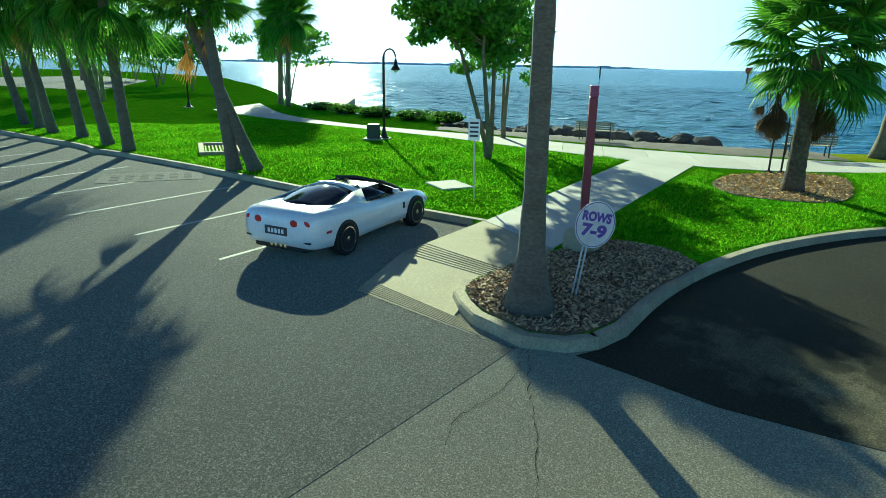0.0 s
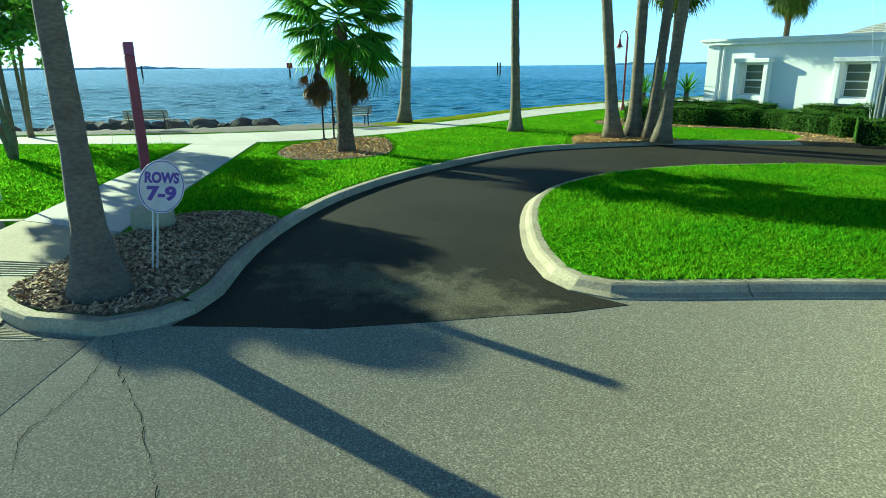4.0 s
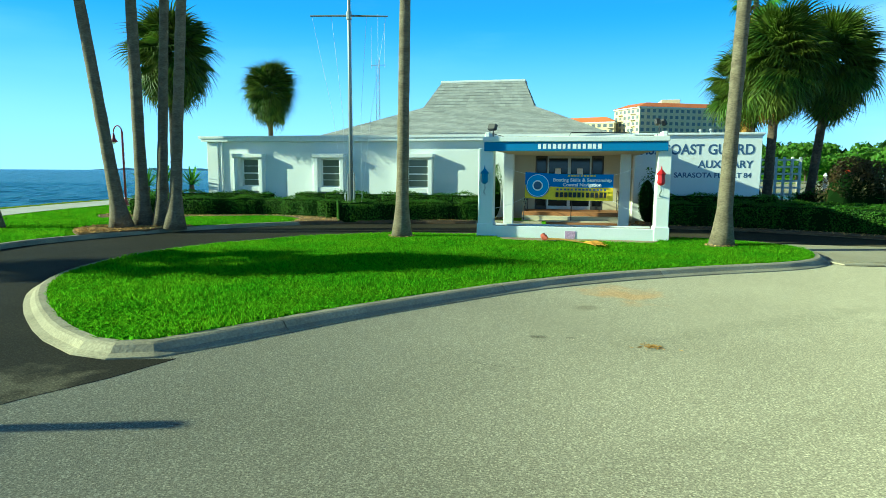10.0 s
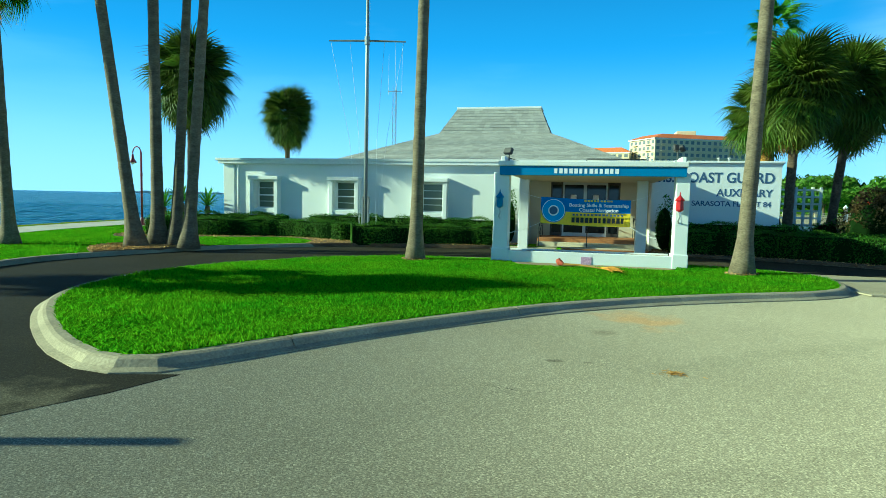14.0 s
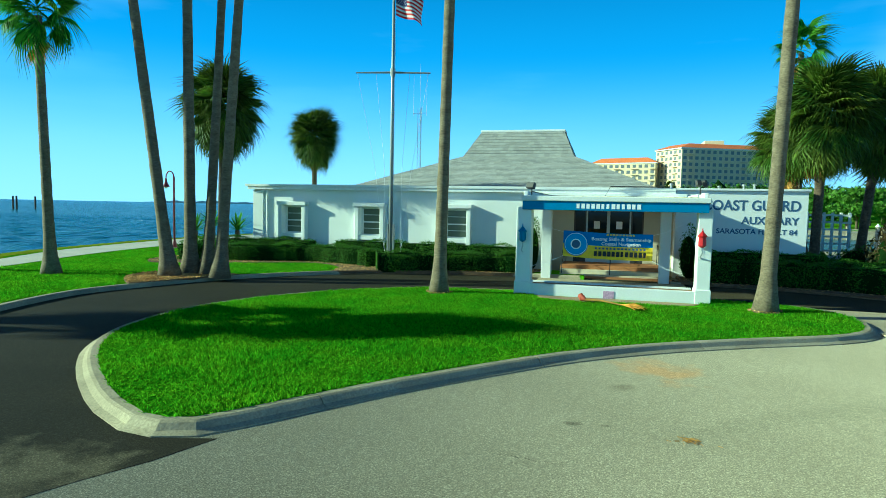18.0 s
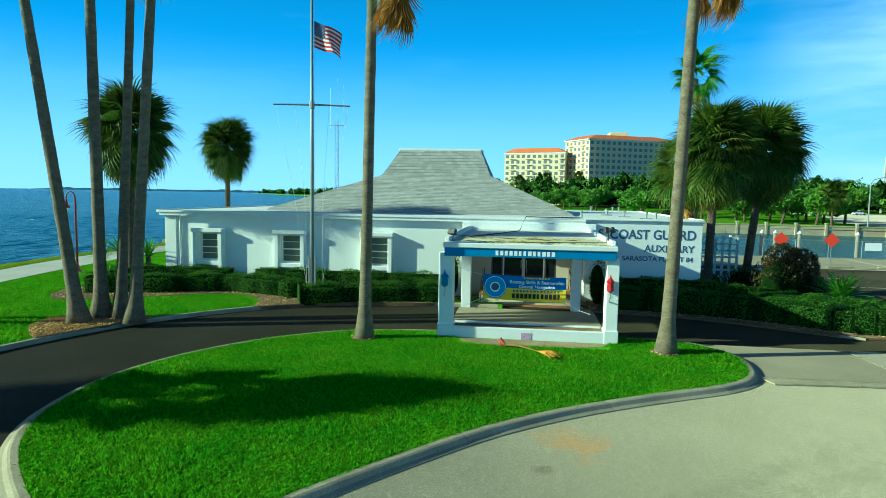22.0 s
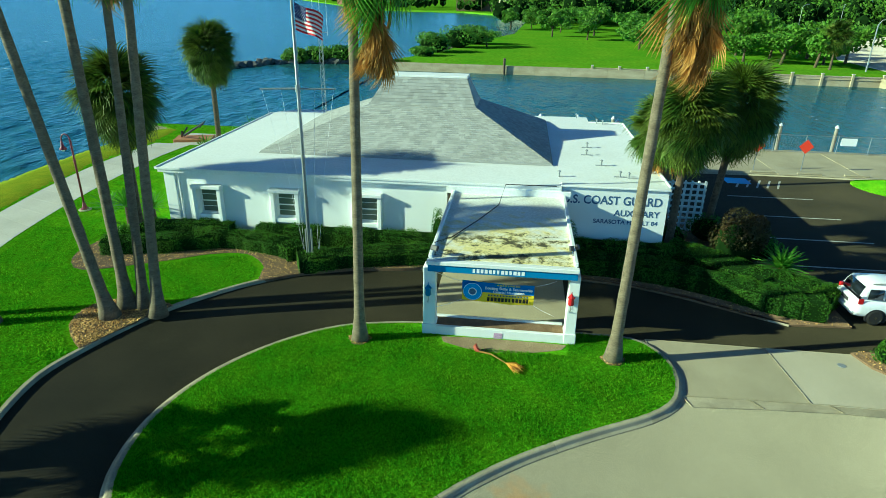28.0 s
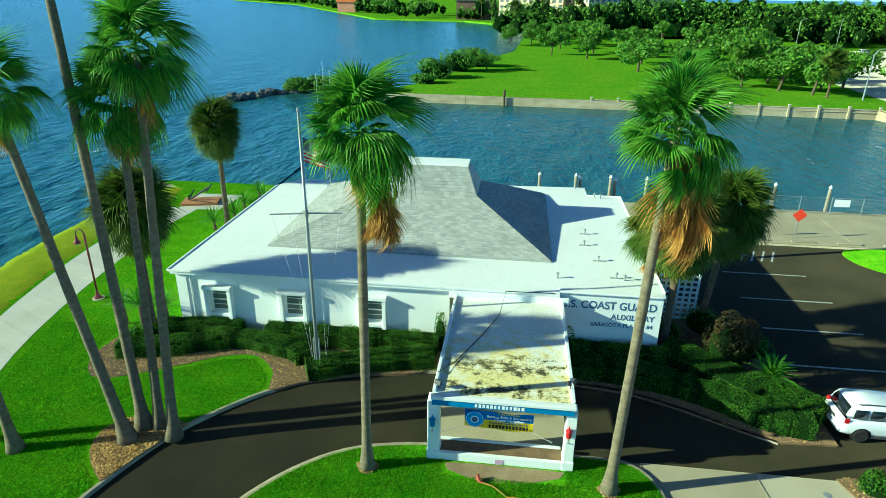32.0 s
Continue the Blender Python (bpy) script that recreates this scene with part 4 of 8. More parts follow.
RND = random.Random(11)
FROND_KINDS = {}
for kind, args, mat in (("green", (0.95, 1.05, 30, 118, 0.34), M_FROND), ("limp", (0.95, 1.35, 24, 80, 0.95), M_FROND), ("dead", (0.6, 1.05, 14, 34, 0.25), M_FROND_DEAD), ("upright", (0.95, 1.0, 30, 118, 0.22), M_FROND),
                        ("sabal", (0.85, 1.25, 28, 112, 0.34), M_FROND_DARK), ("sabal_dead", (0.9, 0.9, 12, 40, 0.3), M_FROND_DEAD)):
    FROND_KINDS[kind] = [(fan_leaf(*args, RND), mat) for _ in range(3)]
FROND_MESH = {k: [raw_mesh(*lf, m) for lf, m in v] for k, v in FROND_KINDS.items()}


def frond_pose(az, el, size, roll=0.0, up=0.0):
    return Matrix.Translation((0, 0, up)) @ pose(0, 0, 0, 0, 0, az) @ pose(0, 0, 0, 0, -el, 0) @ pose(0, 0, 0, roll, 0, 0) @ Matrix.Diagonal((size, size, size, 1))


def crown_plan(rnd, green, dead, size, low=-35, wind=0.0, kinds=("green", "limp", "dead"), tall=0.5, hang=1.0):
    """Where each frond of a crown goes: kind, pose. wind: how far the crown is blown towards +x."""
    out = []
    for i in range(green):
        s = (i + 0.5) / green
        az = i * 137.5 + rnd.uniform(-15, 15)
        el = 84 - (84 - low) * s ** 0.85 + rnd.uniform(-14, 14)
        lee = math.cos(math.radians(az))
        el -= wind * 22 * lee * (0.4 + s) - wind * 6
        kind = kinds[1] if (lee * wind > 0.35 or el < -15) else kinds[0]
        out.append((kind, frond_pose(az, el, size * rnd.uniform(0.85, 1.12), rnd.uniform(-35, 35), tall * (1 - s))))
    for i in range(dead):
        az = rnd.gauss(0, 48) if wind > 0.7 else i * 137.5 * 1.3 + rnd.uniform(-20, 20)
        el = rnd.choice((rnd.uniform(-89, -66), rnd.uniform(-80, -40))) if wind > 0.7 else rnd.uniform(-86, -50)
        long = hang if el < -62 else 0.62 * hang
        out.append((kinds[2], frond_pose(az, el, size * long * rnd.uniform(0.55, 1.2), rnd.uniform(-80, 80), -0.7 * rnd.random())))
    return out


def crown_joined(plan, rnd, mats):
    """All fronds of a crown as one mesh, living and dead in their own colours."""
    verts, faces, mat_of, lists = [], [], [], []
    for kind, m in plan:
        (v, f), mat = rnd.choice(FROND_KINDS[kind])
        k = len(verts)
        verts += [tuple(m @ Vector(p)) for p in v]
        faces += [tuple(i + k for i in q) for q in f]
        mat_of += [mats.index(mat)] * len(f)
    me = bpy.data.meshes.new("crown")
    me.from_pydata(verts, [], faces)
    for m in mats:
        me.materials.append(m)
    me.polygons.foreach_set("material_index", mat_of)
    me.update()
    return me


def trunk(h, lean, r0, r1, flare, rnd, bow=0.0, n=12, rings=26):
    """A ringed palm trunk with a flared foot."""
    pts, rad = [], []
    for i in range(rings + 1):
        t = i / rings
        s = t + bow * t * (1 - t)
        pts.append((lean[0] * s, lean[1] * s, h * t))
        r = r0 + (r1 - r0) * t + flare * math.exp(-t * h / 0.55)
        rad.append(r * (1 + (0.035 if i % 2 else -0.02) + rnd.uniform(-0.02, 0.02)))
    return tube(bmesh.new(), pts, rad, n)


def palm(x, y, top, h, r0=0.17, r1=0.13, flare=0.16, label="", split=False, green=50, dead=16, size=1.0, wind=0.4, seed=0, z=0.13, low=-35, group="", turn=0.0, bow=0.0, crown=True, hang=1.0, bark=None, tail=0):
    """A tall fan palm from its foot to the crown's middle."""
    rnd = random.Random(seed)
    t = thing("palm_tree", label or "tall fan palm with a slender grey trunk", "palm tree", (x, y, z), group=group)
    lean = (top[0] - x, top[1] - y)
    part("trunk", trunk(h, lean, r0, r1, flare, rnd, bow), bark or M_BARK, t, smooth=True)
    if not crown:
        return t
    plan = crown_plan(rnd, green, dead, size, low, wind, hang=hang)
    for _ in range(tail):      # dead fronds bunched on the lee side, hanging straight down
        drop = Matrix.Translation((0.62 + rnd.gauss(0, 0.2), rnd.gauss(0, 0.22), rnd.uniform(-2.2, -0.2)))
        plan.append(("dead", drop @ frond_pose(rnd.uniform(-60, 60), rnd.uniform(-89, -76), 1.1 * rnd.uniform(0.7, 1.2), rnd.uniform(-80, 80))))
    head = link("crown", None if split else crown_joined(plan, rnd, [M_FROND, M_FROND_DEAD]), t)
    head.matrix_basis = pose(lean[0], lean[1], h, 0, 0, turn)
    if split:
        for kind, m in plan:
            fr = link("frond", rnd.choice(FROND_MESH[kind]), head)
            fr.matrix_basis = m
    return t


palm(-2.56, -1.1, (-2.32, -1.1), 13.3, 0.19, 0.15, 0.17, split=True, seed=1, size=1.0, wind=0.8, label="tall fan palm with green fronds on the lawn island", green=48, dead=16, hang=1.3, tail=26)
palm(6.92, -1.15, (7.32, -1.2), 13.6, 0.20, 0.15, 0.17, split=True, seed=2, size=0.95, wind=0.9, label="tall fan palm with many dead fronds, leaning beside the porch", green=48, dead=34, hang=1.5, tail=64)
palm(-12.95, -0.9, (-14.55, -1.5), 14.3, 0.22, 0.14, 0.25, split=True, seed=3, green=38, size=0.8, wind=0.5, label="tall leaning fan palm in a mulch bed", group="palm clump")
palm(-12.75, 0.0, (-12.95, 0.1), 20.5, 0.22, 0.14, 0.25, split=True, seed=4, wind=0.5, label="very tall fan palm in a mulch bed", group="palm clump")
palm(-12.1, 0.1, (-11.55, 0.6), 13.9, 0.19, 0.13, 0.2, split=True, seed=5, wind=0.5, label="tall fan palm in a mulch bed", group="palm clump", bow=0.15, dead=26, hang=1.3, green=40, size=0.88)
palm(-11.15, -0.45, (-10.25, 0.15), 15.6, 0.20, 0.14, 0.22, split=True, seed=6, wind=0.5, size=0.95, dead=26, green=42, hang=1.2, label="tall fan palm at the edge of a mulch bed", group="palm clump")
palm(-17.2, -2.05, (-17.75, -1.9), 9.4, 0.19, 0.14, 0.2, seed=7, wind=0.4, dead=16, size=0.78, green=34, label="fan palm with hanging dead fronds on the lawn")
palm(-24.0, -3.4, (-24.2, -2.4), 12.5, 0.24, 0.17, 0.2, seed=8, label="tall palm beside the shore path")
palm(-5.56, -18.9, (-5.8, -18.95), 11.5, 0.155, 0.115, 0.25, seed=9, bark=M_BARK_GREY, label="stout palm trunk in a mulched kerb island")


def sabal(x, y, h, size, seed, green=46, dead=8, label="", z=0.13, r=0.2, low=-55, top=(0.1, 0.0)):
    rnd = random.Random(seed)
    t = thing("sabal_palm", label, "palm tree", (x, y, z))
    part("trunk", trunk(h, top, r, r * 0.9, 0.08, rnd), M_BARKD, t, smooth=True)
    head = link("crown", crown_joined(crown_plan(rnd, green, dead, size, low, 0.05, ("sabal", "sabal", "sabal_dead"), 0.9), rnd, [M_FROND_DARK, M_FROND_DEAD]), t)
    head.matrix_basis = pose(top[0], top[1], h, 0, 0, seed * 40)
    return t


sabal(-16.5, 7.2, 7.0, 1.06, 21, 120, 8, "broad cabbage palm with a dense round crown", low=-75)
sabal(-20.3, 24.4, 7.5, 1.06, 22, 130, 6, "small round-headed cabbage palm by the water", low=-62)
sabal(11.1, 9.9, 6.4, 1.08, 23, 120, 16, "cabbage palm with a dense dark crown beside the sign wall", low=-80)
sabal(13.5, 12.2, 6.6, 1.10, 24, 140, 10, "cabbage palm with a dense dark crown", low=-80, top=(0.7, 0.3))
sabal(11.3, 11.5, 5.7, 0.92, 25, 50, 40, "cabbage palm with a browning crown", low=-70, top=(-1.0, 0.2))


# ---- leaves, hedges, trees ----
def leaf_cloud(centers, radii, n, size, rng, shell=0.6, flat=1.0, low=-1.0):
    """n leaf quads scattered in the outer part of ellipsoids. Returns vertices and faces."""
    centers, radii = np.asarray(centers, float), np.asarray(radii, float)
    pick = rng.choice(len(centers), n, p=(radii.prod(1) ** 0.7) / (radii.prod(1) ** 0.7).sum())
    d = rng.normal(size=(n, 3))
    d /= np.linalg.norm(d, axis=1)[:, None]
    d[:, 2] = np.where(d[:, 2] < low, -d[:, 2], d[:, 2])
    p = centers[pick] + d * radii[pick] * (shell + (1 - shell) * rng.random(n)[:, None] ** 0.5)
    return quads(p, d + 0.7 * rng.normal(size=(n, 3)), size, rng)


def quads(p, nrm, size, rng):
    n = len(p)
    nrm = nrm / np.linalg.norm(nrm, axis=1)[:, None]
    a = np.cross(nrm, rng.normal(size=(n, 3)))
    a /= np.linalg.norm(a, axis=1)[:, None] + 1e-9
    b = np.cross(nrm, a)
    s = size * rng.uniform(0.6, 1.3, n)[:, None]
    v = np.stack([p - a * s, p + b * s * 0.45, p + a * s, p - b * s * 0.45], 1).reshape(-1, 3)
    f = np.arange(4 * n).reshape(-1, 4)
    return v, f


def mesh_np(v, f, mat):
    me = bpy.data.meshes.new("mesh")
    me.vertices.add(len(v))
    me.vertices.foreach_set("co", np.asarray(v, np.float32).ravel())
    k = f.shape[1]
    me.loops.add(f.size)
    me.loops.foreach_set("vertex_index", f.ravel().astype(np.int32))
    me.polygons.add(len(f))
    me.polygons.foreach_set("loop_start", np.arange(0, f.size, k, dtype=np.int32))
    me.materials.append(mat)
    me.update(calc_edges=True)
    return me


def hedge(line, width, height, label, seed, z=0.13, dens=620, leaf=0.036, mat=None):
    """A clipped hedge along a line: a near-black core for its inner shade and a skin of leaves."""
    rng = np.random.default_rng(seed)
    t = thing("hedge", label, "hedge")
    prof = [(-width / 2 + 0.06, z - 0.05), (-width / 2 + 0.04, z + height * 0.86), (-width * 0.36, z + height - 0.05), (width * 0.36, z + height - 0.05), (width / 2 - 0.04, z + height * 0.86), (width / 2 - 0.06, z - 0.05)]
    part("twig_core", sweep(bmesh.new(), line, prof), M_SHADE_CORE, t)
    L = np.array(line)
    seg = np.diff(L, axis=0)
    ln = np.linalg.norm(seg, axis=1)
    n = int(dens * ln.sum() * (width + 2 * height))
    i = rng.choice(len(ln), n, p=ln / ln.sum())
    d = seg[i] / ln[i][:, None]
    base = L[i] + seg[i] * rng.random(n)[:, None]
    u = rng.random(n) * (width + 2 * height)
    off = np.where(u < height, -width / 2, np.where(u < height + width, u - height - width / 2, width / 2))
    zz = np.where(u < height, u, np.where(u < height + width, height, u - height - width))
    side = np.stack([-d[:, 1], d[:, 0]], 1)
    wob = 0.06 * np.sin(base[:, 0] * 2.3 + base[:, 1] * 1.7) + 0.05 * np.sin(base[:, 0] * 5.1 - base[:, 1] * 3.3) + 0.035 * rng.normal(size=n)
    edge = np.clip((np.abs(off) / (width / 2)), 0, 1) ** 4 * np.clip(zz / height, 0, 1) ** 4 * 0.08
    nx = np.where(u < height, -1.0, np.where(u < height + width, 0.0, 1.0))
    nz = np.where((u >= height) & (u < height + width), 1.0, 0.15)
    p = np.stack([base[:, 0] + side[:, 0] * (off + nx * wob), base[:, 1] + side[:, 1] * (off + nx * wob), z + zz + wob * (nz > 0.5) - edge], 1)
    nr = np.stack([side[:, 0] * nx, side[:, 1] * nx, nz], 1) + 0.6 * rng.normal(size=(n, 3))
    link("leaves", mesh_np(*quads(p, nr, leaf, rng), mat or M_LEAF), t)
    # ends
    for q, s in ((L[0], -1), (L[-1], 1)):
        m = int(dens * width * height)
        dd = (L[1] - L[0]) / np.linalg.norm(L[1] - L[0]) if s < 0 else (L[-1] - L[-2]) / np.linalg.norm(L[-1] - L[-2])
        sd = np.array([-dd[1], dd[0]])
        o = (rng.random(m) - 0.5) * width
        pp = np.stack([q[0] + sd[0] * o + dd[0] * s * 0.05, q[1] + sd[1] * o + dd[1] * s * 0.05, z + rng.random(m) * height], 1)
        link("leaves", mesh_np(*quads(pp, np.array([dd[0] * s, dd[1] * s, 0.2]) + 0.6 * rng.normal(size=(m, 3)), leaf, rng), mat or M_LEAF), t)
    return t


def shrub(x, y, rx, ry, rz, label, seed, n=2500, leaf=0.06, z=0.12, mat=None, name="shrub"):
    rng = np.random.default_rng(seed)
    t = thing(name, label, "shrub", (x, y, z))
    c = np.stack([rng.uniform(-0.45, 0.45, 9) * rx, rng.uniform(-0.45, 0.45, 9) * ry, rng.uniform(0.35, 0.75, 9) * rz * 1.2], 1)
    r = np.stack([np.full(9, rx * 0.55), np.full(9, ry * 0.55), np.full(9, rz * 0.42)], 1)
    # solid dark core in place of the shade inside the shrub
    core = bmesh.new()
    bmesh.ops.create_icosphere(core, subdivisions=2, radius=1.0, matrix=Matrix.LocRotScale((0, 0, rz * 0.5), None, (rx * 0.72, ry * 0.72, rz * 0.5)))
    part("twig_core", core, M_SHADE_CORE, t)
    link("leaves", mesh_np(*leaf_cloud(c, r, n, leaf, rng, 0.8), mat or M_LEAF), t)
    return t


hedge(curve([(-7.0, 4.75), (-4.4, 5.85), (-1.0, 6.7)]), 1.2, 0.80, "clipped green hedge along the driveway", 31)
hedge(curve([(-17.3, 5.3), (-14.5, 6.0), (-11.5, 7.1), (-8.2, 6.4), (-7.4, 5.7)]), 1.1, 0.80, "clipped green hedge curving round the mulch bed", 32)
hedge(curve([(-16.6, 7.2), (-14.2, 7.75), (-11.7, 7.75)]), 0.9, 1.0, "clipped hedge under the building windows", 33)
hedge(curve([(-10.2, 7.75), (-5.5, 7.7), (-0.9, 7.75)]), 0.9, 1.05, "clipped hedge under the building windows", 34)
hedge(curve([(5.9, 7.9), (8.2, 7.85), (10.8, 7.8)]), 0.9, 1.15, "dark clipped hedge below the sign wall", 35)
hedge(curve([(6.0, 6.9), (8.2, 6.7), (10.4, 6.15), (12.6, 5.15), (14.6, 3.9), (16.1, 3.55)]), 1.25, 0.85, "broad clipped hedge beside the driveway", 36)
hedge(curve([(14.9, 6.2), (16.0, 5.3), (17.0, 4.4)]), 1.5, 0.80, "clipped hedge at the corner of the car park", 37)
hedge(curve([(10.9, 8.9), (12.4, 7.9), (13.6, 6.6), (14.6, 5.6)]), 1.9, 0.9, "leafy hedge between driveway and car park", 38)
shrub(14.1, 8.7, 1.5, 1.4, 2.2, "large round shrub with bronze-green leaves", 41, 9000, 0.075, mat=M_BRONZE)
shrub(-17.0, 6.4, 0.7, 0.7, 0.9, "low green shrub in the mulch bed", 42, 1500)
shrub(-0.75, 7.9, 0.38, 0.38, 1.9, "narrow clipped evergreen beside the porch", 43, 1800, 0.04)
shrub(5.75, 7.3, 0.42, 0.42, 1.8, "narrow clipped evergreen beside the porch", 44, 1800, 0.04)
shrub(15.6, 9.6, 0.9, 1.0, 1.1, "green shrub beside the car park", 49, 1900)
shrub(14.9, 11.3, 0.9, 1.1, 1.0, "green shrub beside the car park", 50, 1900)
shrub(11.4, 10.6, 0.9, 0.8, 1.0, "green shrub below the palms", 45, 1800)
shrub(13.6, 12.0, 1.2, 1.2, 1.2, "green shrub below the palms", 46, 2200)
shrub(17.1, 0.05, 0.85, 0.75, 0.75, "leafy shrub in a bed beside the apron", 47, 2400)
shrub(18.5, -0.45, 0.95, 0.9, 0.85, "leafy shrub in a bed beside the apron", 48, 2200)


def rosette(x, y, n, length, label, seed, z=0.15, name="yucca", mat=None, stem=0.3, droop=0.5, cone=False, width=0.03):
    """A rosette of long narrow leaves: yucca or sago."""
    rnd = random.Random(seed)
    t = thing(name, label, "shrub", (x, y, z))
    part("stem", a_tube([(0, 0, -0.05), (0, 0, stem)], [0.16, 0.12], 8), M_BARKD, t, smooth=True)
    for i in range(n):
        az, el = i * 137.5, math.radians(78 - 68 * (i / n) + rnd.uniform(-6, 6))
        L = length * rnd.uniform(0.8, 1.1)
        v, f = [], []
        for k in range(6):
            s = k / 5
            r = L * s * math.cos(el)
            zz = stem + L * s * math.sin(el) - droop * L * s * s * 0.5
            w = width * (1 - s) ** 0.5 * (0.6 + s) + 0.003
            now = (len(v), len(v) + 1)
            v += [(r, -w, zz), (r, w, zz)]
            if k:
                f.append((last[0], last[1], now[1], now[0]))
                if cone:
                    for sg in (0, 1):
                        f.append((last[sg], now[sg], len(v)))
                        v.append((r + 0.08 * L, (2 * sg - 1) * 0.2 * L * (1.1 - s), zz + 0.03 * L))
            last = now
        ob = link("leaf", raw_mesh(v, f, mat or M_LEAFC), t)
        ob.matrix_basis = pose(0, 0, 0, 0, 0, az)
    if cone:
        bm = bmesh.new()
        bmesh.ops.create_icosphere(bm, subdivisions=2, radius=0.14, matrix=Matrix.Translation((0, 0, stem + 0.1)))
        part("cone", bm, M_BRICKPAVE, t, "rusty seed cone", True)
    return t


rosette(15.5, 6.8, 40, 1.45, "sago palm with a rusty cone in the hedge", 51, name="sago_palm", stem=0.55, cone=True, mat=M_FROND, z=0.3)
for i, (x, y) in enumerate(((-20.2, 25.6), (-20.9, 23.4), (-20.6, 28.4))):
    rosette(x, y, 40, 2.0 - 0.2 * i, "large spiky yucca beside the cabbage palm", 160 + i, stem=0.6, width=0.06)
rosette(-17.6, 8.0, 44, 1.5, "spiky yucca beside the hedge", 52, stem=1.45, width=0.05)
rosette(-16.4, 8.4, 40, 1.35, "spiky yucca beside the hedge", 53, stem=1.3, width=0.05)
rosette(-18.9, 8.3, 40, 1.4, "spiky yucca at the corner of the building", 54, stem=1.2, width=0.05)
for i, (x, y) in enumerate(((-19.2, 29.5), (-18.2, 27.2), (-17.5, 24.5), (-20.5, 31.5), (-16.9, 21.5))):
    rosette(x, y, 30, 1.7 - 0.15 * (i % 3), "tall spiky yucca behind the building", 60 + i, stem=0.7, width=0.05)


def limb_tree(x, y, stems, crown, n, leaf, label, seed, mat=None, z=0.13, name="tree", spread=1.0, lobe=None):
    """A broadleaf tree: forked stems and a crown of separate leaves in clumps."""
    rng, rnd = np.random.default_rng(seed), random.Random(seed)
    t = thing(name, label, "tree", (x, y, z))
    cx, cy, cz, rx, ry, rz = crown
    tips = []
    for i in range(stems):
        a = 2 * math.pi * (i + 0.3 * rnd.random()) / stems
        fork = Vector((math.cos(a) * 0.12, math.sin(a) * 0.12, 0.5 * rnd.uniform(0.8, 1.5)))
        mid = Vector((cx * 0.5 + math.cos(a) * rx * 0.28, cy * 0.5 + math.sin(a) * ry * 0.28, (cz - rz * 0.5)))
        tip = Vector((cx + math.cos(a) * rx * 0.5, cy + math.sin(a) * ry * 0.5, cz + rz * 0.35))
        part("limb", a_tube([(0, 0, -0.05), fork, mid, (mid + tip) / 2 + Vector((rnd.uniform(-.2, .2), rnd.uniform(-.2, .2), 0)), tip], [0.13, 0.1, 0.065, 0.045, 0.02], 7), M_BARK, t, smooth=True)
        tips.append(tip)
        for _ in range(4):
            q = mid.lerp(tip, rnd.uniform(0.1, 0.9))
            e = q + Vector((rnd.uniform(-1, 1) * rx * 0.5, rnd.uniform(-1, 1) * ry * 0.5, rnd.uniform(0.0, 0.5) * rz))
            part("branch", a_tube([q, (q + e) / 2 + Vector((0, 0, 0.08)), e], [0.035, 0.022, 0.008], 5), M_BARK, t, smooth=True)
            tips.append(e)
    k = 26
    c = [(cx + rng.normal() * rx * 0.48, cy + rng.normal() * ry * 0.48, cz + rng.normal() * rz * 0.45) for _ in range(k)] + [tuple(p) for p in tips]
    if lobe:      # an unseen leaning bough above the crown, added for the shadow it casts
        lx, ly, lz, lrx, lry, lrz = lobe
        part("limb", a_tube([(cx * 0.5, cy * 0.5, cz - rz * 0.5), (cx, cy, cz + rz * 0.1), (lx, ly, lz)], [0.07, 0.05, 0.02], 7), M_BARK, t, smooth=True)
        c += [(lx + rng.normal() * lrx * 0.5, ly + rng.normal() * lry * 0.5, lz + rng.normal() * lrz * 0.5) for _ in range(24)]
    r = rng.uniform(0.18, 0.36, (len(c), 1)) * np.array([[rx, ry, rz * 0.75]]) * spread
    link("crown", mesh_np(*leaf_cloud(c, r, n, leaf, rng, 0.3), mat or M_LEAFC), t)
    return t


# lobe: added bough out of view, lengthens the tree's shadow on the road
limb_tree(-20.7, -19.6, 3, (-0.2, -0.9, 4.8, 2.8, 2.5, 1.8), 15000, 0.14, "young broadleaf tree with three stems on the lawn", 71, lobe=(-0.6, -2.6, 6.4, 0.7, 1.5, 0.45))
limb_tree(-27.9, -18.9, 2, (0.2, 0.2, 4.6, 2.2, 2.2, 2.4), 4200, 0.13, "small shore tree with an open crown", 72)


# ---- mulch, shore turf, bed edges ----
def bed(name, poly, label, z, chips, seed, mat=None, chip=M_CHIP):
    top = tagged(new(name), label, "bed", kind="structure")
    part("soil", prism(bmesh.new(), poly, 0.02, z), mat or M_MULCH, top)
    rng = np.random.default_rng(seed)
    lo, hi = np.min(poly, 0), np.max(poly, 0)
    p = rng.uniform(lo, hi, (int(chips * 3), 2))
    p = np.array([q for q in p if inside(poly, *q)])[:chips]
    pts = np.concatenate([p, np.full((len(p), 1), z + 0.012) + 0.02 * rng.random((len(p), 1))], 1)
    ob = link("chips", mesh_np(*quads(pts, np.array([0, 0, 1.0]) + 0.45 * rng.normal(size=(len(p), 3)), 0.045, rng), chip), top)
    tagged(ob, kind="stuff")


